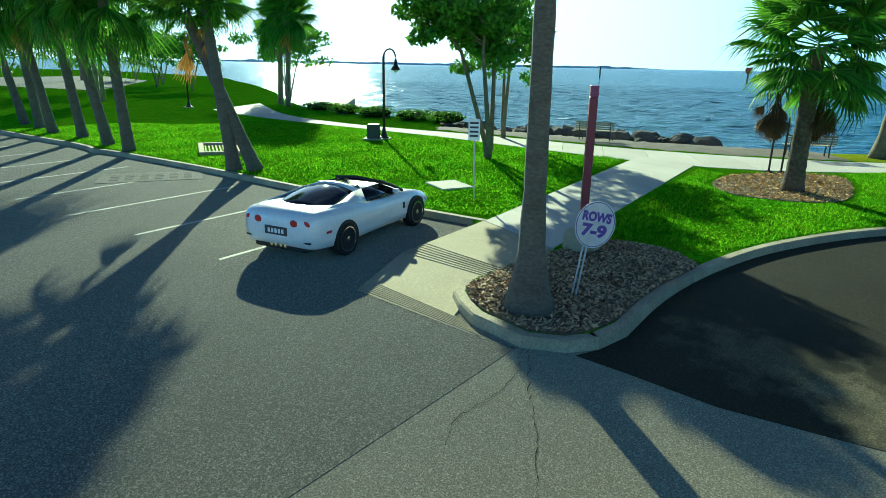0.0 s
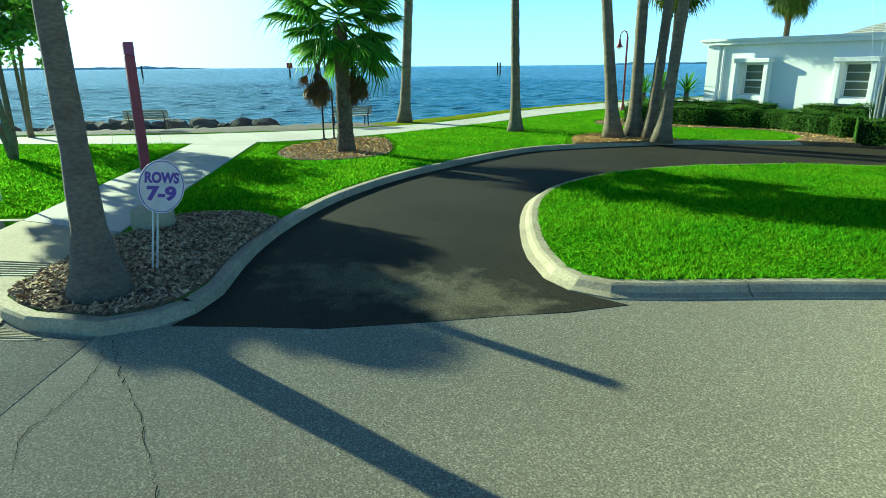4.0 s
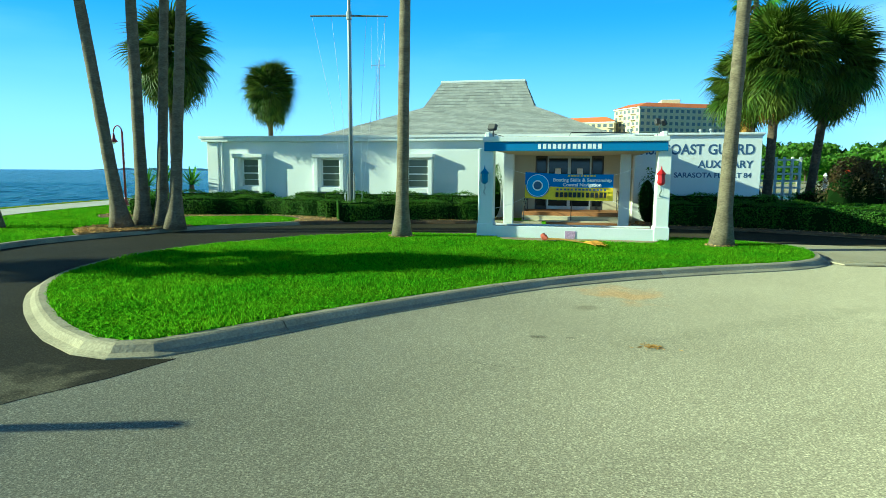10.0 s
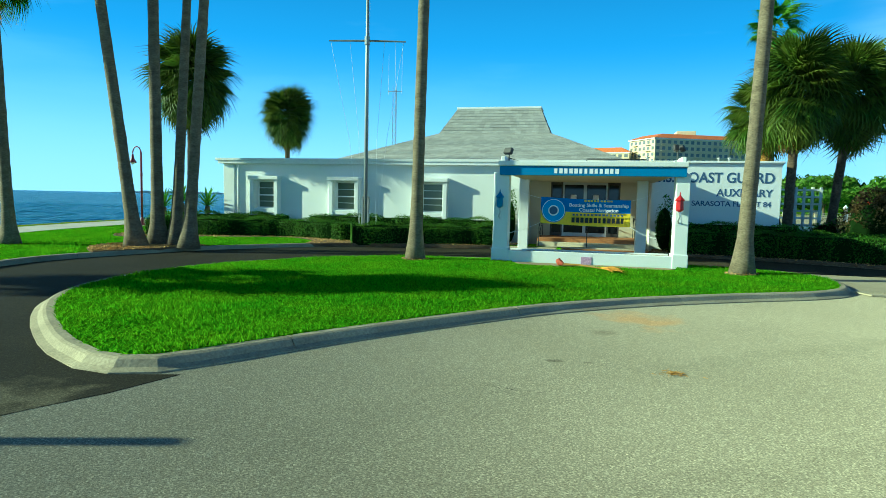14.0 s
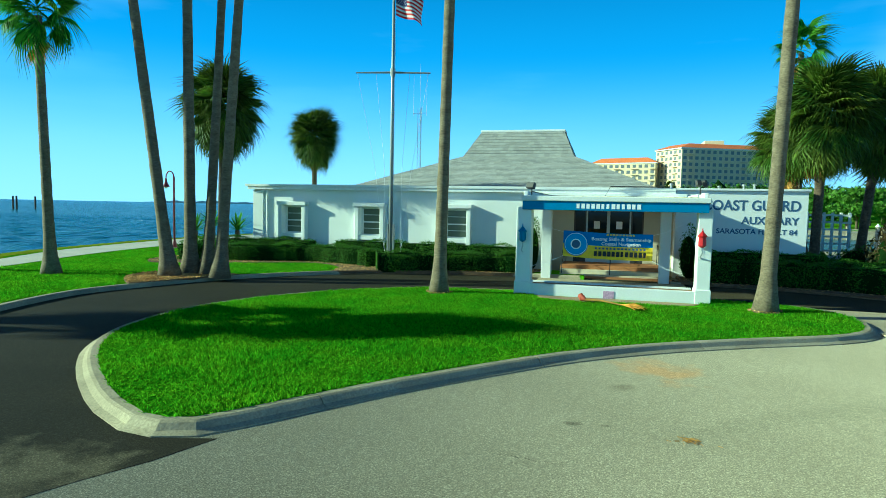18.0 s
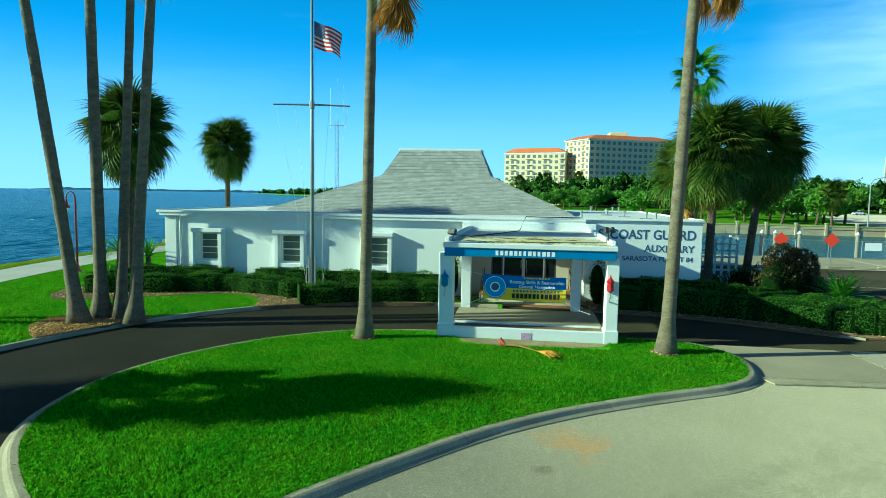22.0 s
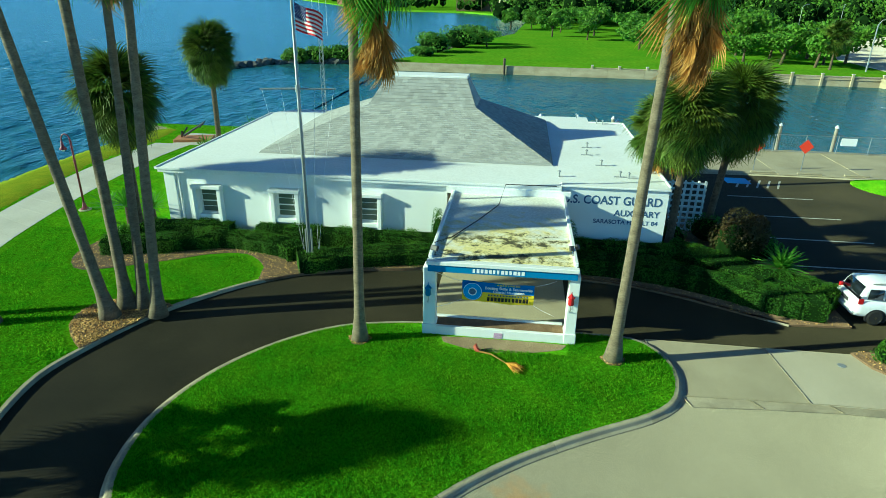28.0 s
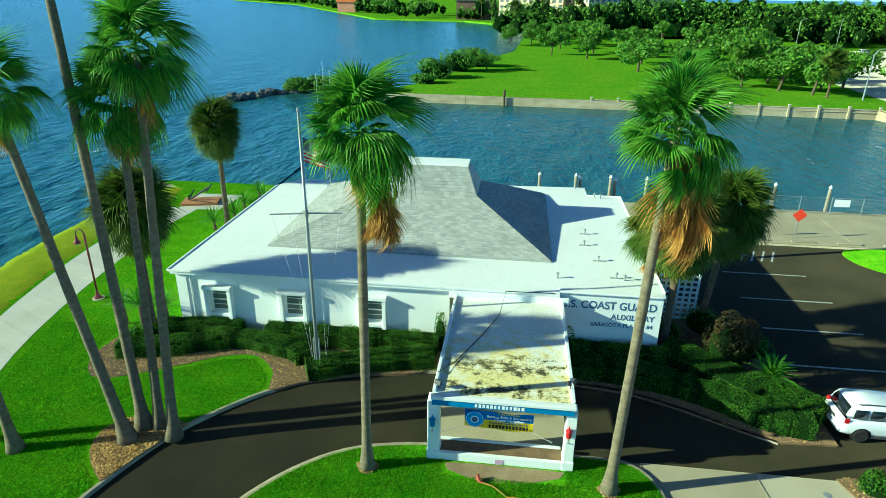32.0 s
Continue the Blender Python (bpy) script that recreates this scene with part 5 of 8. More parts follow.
bed("palm_bed", curve([(-14.4, -0.5), (-14.1, -1.8), (-13.1, -2.9), (-12.6, -3.3), (-12.05, -2.0), (-11.35, -0.35), (-10.95, 0.35), (-12.3, 0.75), (-13.7, 0.5)], True), "mulch bed round a clump of palms", 0.17, 5200, 81)
bed("hedge_bed", curve([(-18.4, 4.3), (-17.0, 3.1), (-13.9, 4.6), (-12.0, 5.8), (-10.2, 6.1), (-8.75, 4.7), (-8.45, 3.25), (-7.3, 4.0), (-4.6, 5.15), (-1.2, 5.95), (-1.2, 8.2), (-15, 8.1), (-17.8, 8.2), (-18.6, 6.0)], True), "curving mulch bed in front of the building", 0.16, 6500, 82)
bed("kerb_island_bed", curve([(-8.65, -18.1), (-7.4, -19.2), (-6.3, -19.85), (-5.35, -19.5), (-4.78, -18.95), (-4.7, -18.45), (-4.88, -18.1), (-5.25, -17.72), (-6.65, -16.82), (-8.05, -15.7), (-8.8, -15.9), (-9.5, -17.0)], True, 0.4), "mulch and dry leaves round the palm and signs", 0.165, 7000, 83, chip=M_LEAFLITTER)
bed("fan_palm_bed", curve([(-14.2, -10.9), (-14.9, -12.5), (-16.6, -12.6), (-18.4, -11.4), (-19.2, -9.4), (-18.8, -7.7), (-16.6, -8.4), (-14.6, -9.7)], True), "mulch bed round a low fan palm", 0.16, 4200, 84)
bed("corner_bed", [(5.4, 5.85), (6.8, 5.7), (8.6, 5.42), (10.8, 4.52), (12.9, 3.4), (14.5, 2.68), (17.0, 2.85), (17.0, 5.4), (16.2, 8.5), (15.0, 14.5), (13.2, 16.4), (10.6, 15.5), (10.55, 8.7), (5.4, 8.3)], "planted bed between driveway and car park", 0.10, 4000, 85)
for i, (x, y) in enumerate(((-2.56, -1.15), (6.92, -1.2))):
    bed("palm_ring", [(x + (0.42 + 0.08 * math.sin(3 * a)) * math.cos(a), y + 0.38 * math.sin(a)) for a in np.linspace(0, 2 * math.pi, 15)[:-1]], "small ring of mulch round a palm foot", 0.165, 260, 95 + i)
bed("apron_bed", curve([(16.0, 0.75), (16.3, -0.2), (18.0, -1.5), (21.5, -2.2), (22.0, 0.3), (18.6, 0.85)], True), "small planted bed beside the apron", 0.10, 1200, 86)


def bank(name, lo, hi, profile, mat, label, category):
    """Sloping ground from the lawn's edge down into the water."""
    rng = random.Random(31)
    inn, out = curve(BANK_IN[lo:hi], step=1.0), curve(BANK_OUT[lo:hi], step=1.0)
    n = 3 * len(inn)
    v, f = [], []
    for i in range(n + 1):
        ends = []
        for line in (inn, out):
            q = i / n * (len(line) - 1)
            j = min(int(q), len(line) - 2)
            ends.append(Vector(line[j]).lerp(Vector(line[j + 1]), q - j))
        for k, (s, z) in enumerate(profile):
            p = ends[0].lerp(ends[1], s + (rng.uniform(-0.02, 0.02) if 0 < k else 0))
            v.append((p.x, p.y, z + (rng.uniform(-0.03, 0.03) if k else 0)))
            if i and k:
                w = len(profile)
                f.append(((i - 1) * w + k - 1, i * w + k - 1, i * w + k, (i - 1) * w + k))
    tagged(new(name, raw_mesh(v, f, mat, True)), label, category, kind="structure")


bank("shore_sand", 0, 6, ((-0.06, 0.12), (0.0, 0.146), (0.2, 0.14), (0.4, 0.08), (0.6, -0.10), (0.8, -0.38), (1.0, -0.72), (1.12, -1.6)), M_SOIL, "bare sandy bank above the rocks", "ground")
bank("shore_verge", 5, 13, ((-0.10, 0.12), (-0.02, 0.15), (0.12, 0.13), (0.3, 0.04), (0.5, -0.12), (0.75, -0.36), (1.0, -0.66), (1.04, -1.6)), M_DRYGRASS, "yellowed grass bank sloping down to the water", "grass")

# choppy water along the shore, fading into the flat bay
rng = np.random.default_rng(5)
for x0, x1, y0, y1, step, high in ((-190.0, -22.0, -90.0, 36.0, 0.5, 1.0), (-190.0, -22.0, 36.0, 130.0, 0.7, 0.9)):
    gx, gy = np.meshgrid(np.arange(x0, x1 + 0.01, step), np.arange(y0, y1 + 0.01, step), indexing="ij")
    if y0 == 36.0:
        gy = 36.0 + (gy - 36.0) * (130.0 - 36.0) / (gy.max() - 36.0)
    waves = np.random.default_rng(5)
    hz = np.zeros_like(gx)
    for _ in range(46):
        L = 1.5 * 3.2 ** waves.random()
        a = waves.normal() * 0.55 + 0.25
        hz += 0.0042 * L ** 0.8 * np.sin((gx * np.cos(a) + gy * np.sin(a)) * 2 * np.pi / L + waves.random() * 6.283)
    hz = hz + 0.5 * np.abs(hz)
    fade = np.clip((gx - x0) / 60.0, 0, 1) * np.clip((gy + 90.0) / 30.0, 0, 1) * np.clip((130.0 - gy) / 40.0, 0, 1)
    hz = WATER_Z + 0.004 + fade * np.clip(0.09 + high * hz, 0.0, 1.0)
    na, nb = gx.shape
    idx = np.arange(na * nb).reshape(na, nb)
    fq = np.stack([idx[:-1, :-1], idx[1:, :-1], idx[1:, 1:], idx[:-1, 1:]], -1).reshape(-1, 4)
    me = mesh_np(np.stack([gx, gy, hz], -1).reshape(-1, 3), fq, M_WATER)
    me.polygons.foreach_set("use_smooth", np.ones(len(me.polygons), bool))
    tagged(new("water_waves", me), "choppy blue-green waves running onto the shore", "water", kind="structure")


def turf(name, polys, dens, seed, z=0.14, h=0.075, label="", skip=()):
    """Standing blades of grass over a lawn."""
    rng = np.random.default_rng(seed)
    out = []
    for poly in polys:
        lo, hi = np.min(poly, 0), np.max(poly, 0)
        p = rng.uniform(lo, hi, (int(dens * np.prod(hi - lo)), 2))
        P = np.array(poly)
        ins = np.zeros(len(p), bool)
        j = len(P) - 1
        for i in range(len(P)):
            (xi, yi), (xj, yj) = P[i], P[j]
            c = ((yi > p[:, 1]) != (yj > p[:, 1])) & (p[:, 0] < (xj - xi) * (p[:, 1] - yi) / ((yj - yi) if yj != yi else 1e-9) + xi)
            ins ^= c
            j = i
        out.append(p[ins])
    p = np.concatenate(out)
    for x0, y0, x1, y1 in skip:
        p = p[~((p[:, 0] > x0) & (p[:, 0] < x1) & (p[:, 1] > y0) & (p[:, 1] < y1))]
    n = len(p)
    a = rng.uniform(0, 2 * np.pi, n)
    w = 0.017
    hh = h * rng.uniform(0.5, 1.25, n) * (0.8 + 0.35 * np.sin(p[:, 0] * 1.3) * np.sin(p[:, 1] * 1.7 + 1))
    lean = rng.normal(size=(n, 2)) * 0.05
    v = np.empty((n, 3, 3))
    v[:, 0] = np.stack([p[:, 0] - np.cos(a) * w, p[:, 1] - np.sin(a) * w, np.full(n, z - 0.005)], 1)
    v[:, 1] = np.stack([p[:, 0] + np.cos(a) * w, p[:, 1] + np.sin(a) * w, np.full(n, z - 0.005)], 1)
    v[:, 2] = np.stack([p[:, 0] + lean[:, 0], p[:, 1] + lean[:, 1], z + hh], 1)
    ob = tagged(new(name, mesh_np(v.reshape(-1, 3), np.arange(3 * n).reshape(-1, 3), M_BLADE)), label, "grass", kind="stuff")
    return ob


M_BLADE = leafy("grass_blade", (0.118, 0.335, 0.003), (0.195, 0.40, 0.004), rough=0.8, through_light=0.5, vary=0.6, spec=0.0)
turf("grass", [inset(ISLAND, 0.34)], 1150, 91, skip=((0.4, -1.15, 5.3, 1.0),), label="mown bright green grass on the lawn island")
turf("grass", [[(-9.0, -14.9), (-10.0, -13.6), (-11.3, -11.5), (-12.2, -9.2), (-12.85, -7.0), (-13.1, -5.0), (-12.8, -3.6), (-14.3, -2.0), (-14.8, -0.4), (-13.8, 0.8), (-12.3, 1.05), (-10.7, 0.9), (-8.8, 3.1),
               (-9.0, 4.5), (-10.3, 5.85), (-12.0, 5.5), (-13.9, 4.3), (-17.0, 2.8), (-18.8, 4.3), (-19, 8.2), (-23.2, 8), (-21.0, 0), (-19.8, -6), (-19.6, -7.2), (-18.6, -7.4), (-16.6, -8.1), (-14.4, -9.5), (-13.9, -10.9), (-14.7, -12.7), (-16.7, -12.9),
               (-18.6, -11.6), (-19.6, -12.1), (-9.8, -17.4), (-8.9, -15.6)]], 520, 92, label="mown bright green grass along the driveway")
turf("grass", [[(-11.2, -19.4), (-21.7, -14.2), (-24.7, -18.7), (-27.7, -22.3), (-31.8, -28.7), (-30, -40), (-25.6, -43.0), (-22.0, -37.0), (-17.9, -30.5), (-14.3, -25), (-12.1, -21.5)]], 260, 93, label="mown bright green grass beside the parking lot")


# ---- writing ----
def words(text, size, mat, parent, at, rx=90.0, rz=0.0, width=None, align="CENTER", name="lettering", label="", deep=0.006, bold=0.02):
    cu = bpy.data.curves.new("text", "FONT")
    cu.body, cu.size, cu.align_x, cu.align_y, cu.extrude = text, size, align, "CENTER", deep
    cu.offset = size * bold
    tmp = bpy.data.objects.new("text", cu)
    scene.collection.objects.link(tmp)
    me = bpy.data.meshes.new_from_object(tmp.evaluated_get(bpy.context.evaluated_depsgraph_get()))
    bpy.data.objects.remove(tmp)
    me.materials.clear()
    me.materials.append(mat)
    ob = link(name, me, parent, label)
    wide = max(v.co.x for v in me.vertices) - min(v.co.x for v in me.vertices)
    k = width / wide if width else 1.0
    ob.matrix_basis = pose(*at, rx, 0, rz) @ Matrix.Diagonal((k, 1, 1, 1))
    return ob


def bars(n, total, h, mat, parent, at, seed=1, rx=90.0, rz=0.0, name="lettering_bar"):
    """Plain strokes where writing is not given."""
    rnd = random.Random(seed)
    x, step = -total / 2, total / n
    for i in range(n):
        w = step * rnd.uniform(0.55, 0.78)
        ob = part(name, a_box(x, -h / 2, 0, x + w, h / 2, 0.006), mat, parent)
        ob.matrix_basis = pose(*at, rx, 0, rz)
        x += step


words("U.S. COAST GUARD", 0.60, M_NAVY, SIGN_WALL, (7.75, FY + 0.096, 3.18), width=4.75, align="CENTER")
words("AUXILIARY", 0.44, M_NAVY, SIGN_WALL, (9.0, FY + 0.096, 2.56), width=2.2)
words("SARASOTA FLA FLT 84", 0.30, M_NAVY, SIGN_WALL, (8.5, FY + 0.096, 2.10), width=3.1)
bars(13, 1.95, 0.15, M_WHITE, PORCH, (2.6, -0.385, 3.0), 3)


# ---- entrance ----
def entrance(p):
    for a, b, c in ((0.95, 1.5, "side_light"), (1.5, 2.5, "door"), (2.5, 3.5, "door"), (3.5, 4.05, "side_light")):
        d = link(c, None, HQ)
        d.matrix_basis = pose(a, 9.42, 0.48)
        w = b - a
        bm = bmesh.new()
        for q in ((0.0, 0, 0, 0.07, 0.1, 2.47), (w - 0.07, 0, 0, w, 0.1, 2.47), (0.07, 0, 0, w - 0.07, 0.1, 0.16), (0.07, 0, 2.36, w - 0.07, 0.1, 2.47)):
            box(bm, *q)
        part("frame", bm, M_METAL if c == "door" else M_PLASTIC, d)
        part("pane", a_box(0.07, 0.04, 0.16, w - 0.07, 0.055, 2.36), M_DARKGLASS, d)
        if c == "door":
            part("handle", a_tube([(0.12 if a > 2 else w - 0.12, -0.05, 0.9), (0.12 if a > 2 else w - 0.12, -0.05, 1.3)], 0.018), M_METAL, d)
            part("notice", a_box(w * 0.35, 0.03, 1.55, w * 0.62, 0.038, 1.9), M_WHITE, d)
    steps = thing("entrance_steps", "terracotta tiled entrance steps", "steps", (0, 0, 0))
    for i in range(3):
        part("step", a_box(0.55, 6.7 + 0.36 * i, 0.012, 4.75, 9.4, 0.16 * (i + 1), bevel=0.015), M_CREAM if i < 2 else M_BRICKPAVE, steps)
    part("landing_edge", a_box(0.2, 6.55, 0.012, 5.1, 6.7, 0.10), M_BRICKPAVE, steps)
    for x in (0.65, 2.65, 4.65):
        rail = thing("handrail", "thin black iron handrail on the steps", "handrail", (x, 0, 0), group="handrails")
        part("rail", a_tube([(0, 6.8, 0.95), (0, 7.9, 1.35), (0, 9.2, 1.38)], 0.022), M_BLACK, rail)
        for y, b, t in ((6.85, 0.16, 0.97), (8.0, 0.48, 1.35), (9.1, 0.48, 1.38)):
            part("post", a_tube([(0, y, b), (0, y, t)], 0.018), M_BLACK, rail)
        part("lower_rail", a_tube([(0, 6.85, 0.55), (0, 7.95, 0.95), (0, 9.1, 0.98)], 0.014), M_BLACK, rail)


entrance(PORCH)


def banner():
    b = thing("banner", "blue and yellow vinyl banner tied between the porch pillars", "banner", (2.58, 0.42, 1.76))
    n = 24

    def sheet(z0, z1, mat, name, y=0.0):
        v, f = [], []
        for i in range(n + 1):
            s = i / n
            for z in (z0, z1):
                v.append(((s - 0.5) * 2.78, y + 0.03 * math.sin(s * 7) + 0.02 * math.sin(s * 15 + 1), z - 0.06 * (s - 0.5) - 0.03 * math.sin(math.pi * s)))
            if i:
                f.append((2 * i - 2, 2 * i, 2 * i + 1, 2 * i - 1))
        me = raw_mesh(v, f, mat)
        ob = link(name, me, b)
        mod = ob.modifiers.new("thick", "SOLIDIFY")
        mod.thickness = 0.004
        return ob
    sheet(0.0, 0.42, M_BANNER_BLUE, "blue_field")
    sheet(-0.42, 0.0, M_BANNER_YELLOW, "yellow_field")
    for r, y, m, nm in ((0.385, -0.045, M_BANNER_BLUE, "emblem_rim"), (0.36, -0.052, M_WHITE, "emblem_ring"), (0.34, -0.059, M_EMBLEM, "emblem_field"), (0.17, -0.066, M_WHITE, "emblem_disc"), (0.13, -0.073, M_NAVY, "emblem_shield")):
        bm = bmesh.new()
        bmesh.ops.create_cone(bm, cap_ends=True, segments=28, radius1=r, radius2=r, depth=0.006, matrix=pose(-0.98, y, 0.02, 90, 0, 0))
        part(nm, bm, m, b)
    words("Boating Skills & Seamanship", 0.15, M_WHITE, b, (0.42, -0.05, 0.20), width=1.82)
    words("Coastal Navigation", 0.15, M_WHITE, b, (0.42, -0.05, 0.05), width=1.2)
    bars(14, 1.6, 0.06, M_NAVY, b, (0.42, -0.05, -0.10), 4)
    bars(12, 1.65, 0.16, M_BLACK, b, (0.42, -0.05, -0.27), 5)
    bars(9, 0.9, 0.05, M_BANNER_YELLOW, b, (0.42, -0.05, 0.34), 6)
    for x, z, x2, z2 in ((-1.39, 0.4, -2.4, 0.75), (1.39, 0.36, 2.2, 0.7), (-1.39, -0.38, -2.4, -0.75), (1.39, -0.45, 2.2, -0.8)):
        part("rope", a_tube([(x, 0, z), ((x + x2) / 2, 0, (z + z2) / 2 - 0.05), (x2, -0.1, z2)], 0.008, 5), M_WHITE, b)


M_BANNER_BLUE = material("banner_blue", (0.01, 0.17, 0.55), (0.01, 0.13, 0.46), rough=0.45, scale=0.5, fine=12.0, bump=0.0, grain=0.08)
M_BANNER_YELLOW = material("banner_yellow", (0.85, 0.62, 0.01), (0.78, 0.52, 0.01), rough=0.45, scale=0.5, fine=12.0, bump=0.0, grain=0.08)
M_EMBLEM = shiny("emblem_blue", (0.02, 0.30, 0.72), 0.45)
banner()


def lantern(x, mat, label):
    t = thing("wall_lantern", label, "lantern", (x, -0.25, 1.55), group="lanterns on the porch pillars")
    bm = bmesh.new()
    lathe(bm, [(0.02, 0.62), (0.10, 0.60), (0.115, 0.30 + 0.05), (0.07, 0.30), (0.03, 0.28)][::-1], 8, (0, -0.14, 0.0))
    part("glass_body", bm, mat, t)
    part("cap", lathe(bmesh.new(), [(0.13, 0.60), (0.14, 0.63), (0.06, 0.72), (0.025, 0.76), (0.01, 0.86)], 8, (0, -0.14, 0)), mat, t)
    bm = bmesh.new()
    box(bm, -0.03, -0.14, 0.26, 0.03, 0.02, 0.30)
    tube(bm, [(0, 0.0, -0.05), (-0.03, -0.12, 0.02), (0.02, -0.15, 0.14), (0, -0.14, 0.27)], 0.022, 6)
    part("bracket", bm, M_METAL, t)
    part("back_plate", a_box(-0.09, -0.005, -0.12, 0.09, 0.02, 0.28, bevel=0.008), M_TRIM, t)


lantern(-0.03, shiny("lantern_blue", (0.01, 0.16, 0.35), 0.3), "blue ship's lantern on a white pillar")
lantern(5.30, shiny("lantern_red", (0.45, 0.015, 0.02), 0.35), "red ship's lantern on a white pillar")
pl = thing("plaque", "small faded purple plaque on the planter wall", "plaque", (2.68, -0.285, 0.24))
part("plate", a_box(-0.16, -0.012, -0.14, 0.16, 0.004, 0.14, bevel=0.004), material("plaque_purple", (0.42, 0.26, 0.42), (0.55, 0.38, 0.5), rough=0.7, scale=0.1, fine=20.0, mix=0.8), pl)


def floodlight(x, y, z, rz, twin=False):
    t = thing("floodlight", "dark weathered floodlight on the porch roof", "floodlight", (x, y, z), rz)
    part("stalk", a_tube([(0, 0, -0.02), (0, 0, 0.24)], 0.02), M_PLASTIC, t)
    for dx in ((-0.14, 0.14) if twin else (0,)):
        bm = bmesh.new()
        r = bmesh.ops.create_cube(bm, size=1.0, matrix=pose(dx, -0.04, 0.33, -25, 0, dx * 150) @ Matrix.Diagonal((0.3 if not twin else 0.16, 0.14, 0.2, 1)))
        bmesh.ops.bevel(bm, geom=list({e for v in r["verts"] for e in v.link_edges}), offset=0.02, segments=1, affect="EDGES")
        part("lamp_head", bm, M_PLASTIC, t)


floodlight(0.16, 0.1, 3.30, -30)
floodlight(5.30, 0.6, 3.44, 40, True)
cable = thing("roof_cable", "loose black cable across the porch roof", "cable")
part("wire", a_tube([(0.02, 1.0, 3.48), (0.6, 2.0, 3.36), (1.5, 4.2, 3.35), (2.3, 6.4, 3.36), (2.55, 7.9, 3.92), (5.0, 8.0, 3.92)], 0.022, 6), M_BLACK, cable)
for x, y, k in ((5.2, 10.0, 0), (7.2, 16.8, 1), (7.0, 14.9, 1), (8.3, 10.4, 1), (8.7, 10.2, 0), (7.6, 12.6, 1), (9.0, 24.5, 0), (8.6, 24.7, 0), (7.3, 26.6, 0)):
    v = thing("roof_vent", "small grey vent pipe on the white roof", "vent", (x, y, 3.84))
    part("pipe", a_tube([(0, 0, 0), (0, 0, 0.28)], 0.05), M_POLE, v)
    part("cap", lathe(bmesh.new(), [(0.09, 0.27), (0.09, 0.31), (0.02, 0.36)], 10), M_POLE, v)
    if k:
        part("flashing", a_box(-0.3, -0.05, 0.0, 0.3, 0.05, 0.05), M_POLE, v)


# ---- flagpole ----
def flagpole():
    t = thing("flagpole", "tall grey steel flagpole with a crossyard", "flagpole", (-6.55, 5.1, 0.1))
    part("pole", a_tube([(0, 0, 0), (0, 0, 7), (0, 0, 13.0)], [0.085, 0.075, 0.05], 12), M_POLE, t, smooth=True)
    part("truck", lathe(bmesh.new(), [(0.02, 12.98), (0.08, 13.02), (0.08, 13.1), (0.02, 13.16)], 10), M_POLE, t)
    part("yard", a_tube([(-1.57, -0.33, 8.44), (0, 0, 8.46), (1.57, 0.33, 8.44)], [0.03, 0.045, 0.03], 8), M_POLE, t)
    part("yard_collar", a_tube([(0, 0, 8.3), (0, 0, 8.62)], 0.11, 10), M_POLE, t)
    for s in (-1, 1):
        part("tabernacle_post", a_box(s * 0.13 - 0.03, -0.06, 0, s * 0.13 + 0.03, 0.06, 2.0, bevel=0.01), M_POLE, t)
        for q in (0.45, 0.95):
            part("halyard", a_tube([(s * 1.57 * q, 0.33 * s * q, 8.42), (s * 0.9 * q, 0.2, 4.5), (s * 0.35, 0.25, 0.6)], 0.006, 4), M_WHITE, t)
    part("flag_halyard", a_tube([(0.09, 0, 0.9), (0.1, 0, 12.95)], 0.006, 4), M_WHITE, t)
    # flag
    f = thing("flag", "striped red and white flag with a blue starred corner", "flag", (-6.45, 5.12, 10.72), 8)
    mats = [shiny("flag_red", (0.50, 0.015, 0.03), 0.7), shiny("flag_white", (0.78, 0.78, 0.8), 0.7), shiny("flag_blue", (0.02, 0.03, 0.16), 0.7)]

    def cloth(u, w):
        return (u * 1.22 * (1 - 0.10 * u) + 0.05 * math.sin(w * 5 + u * 3) * u, 0.17 * math.sin(u * 7.0 + w * 2) * u, w * (1.08 - 0.06 * u) + 0.22 - 0.46 * u ** 1.3 - 0.05 * math.sin(u * 6))
    for i in range(13):
        u0 = 0.42 if i >= 6 else 0.0
        v, fc, n = [], [], 16
        for k in range(n + 1):
            u = u0 + (1 - u0) * k / n
            v += [cloth(u, i / 13), cloth(u, (i + 1) / 13)]
            if k:
                fc.append((2 * k - 2, 2 * k, 2 * k + 1, 2 * k - 1))
        link("stripe", raw_mesh(v, fc, mats[i % 2]), f)
    v, fc = [], []
    for k in range(9):
        v += [cloth(0.42 * k / 8, 6 / 13), cloth(0.42 * k / 8, 1.0)]
        if k:
            fc.append((2 * k - 2, 2 * k, 2 * k + 1, 2 * k - 1))
    canton = link("canton", raw_mesh(v, fc, mats[2]), f)
    sv, sf = [], []
    for r in range(9):
        for c in range(6 - r % 2):
            u, w = 0.42 * (c + 0.5 + 0.5 * (r % 2)) / 6, 6 / 13 + (7 / 13) * (r + 0.5) / 9
            for s in (-0.006, 0.006):
                k = len(sv)
                p = cloth(u, w)
                sv += [(p[0] - 0.02, p[1] + s, p[2]), (p[0], p[1] + s, p[2] - 0.02), (p[0] + 0.02, p[1] + s, p[2]), (p[0], p[1] + s, p[2] + 0.02)]
                sf.append((k, k + 1, k + 2, k + 3))
    tagged(link("star_field", raw_mesh(sv, sf, mats[1]), canton), kind="stuff")


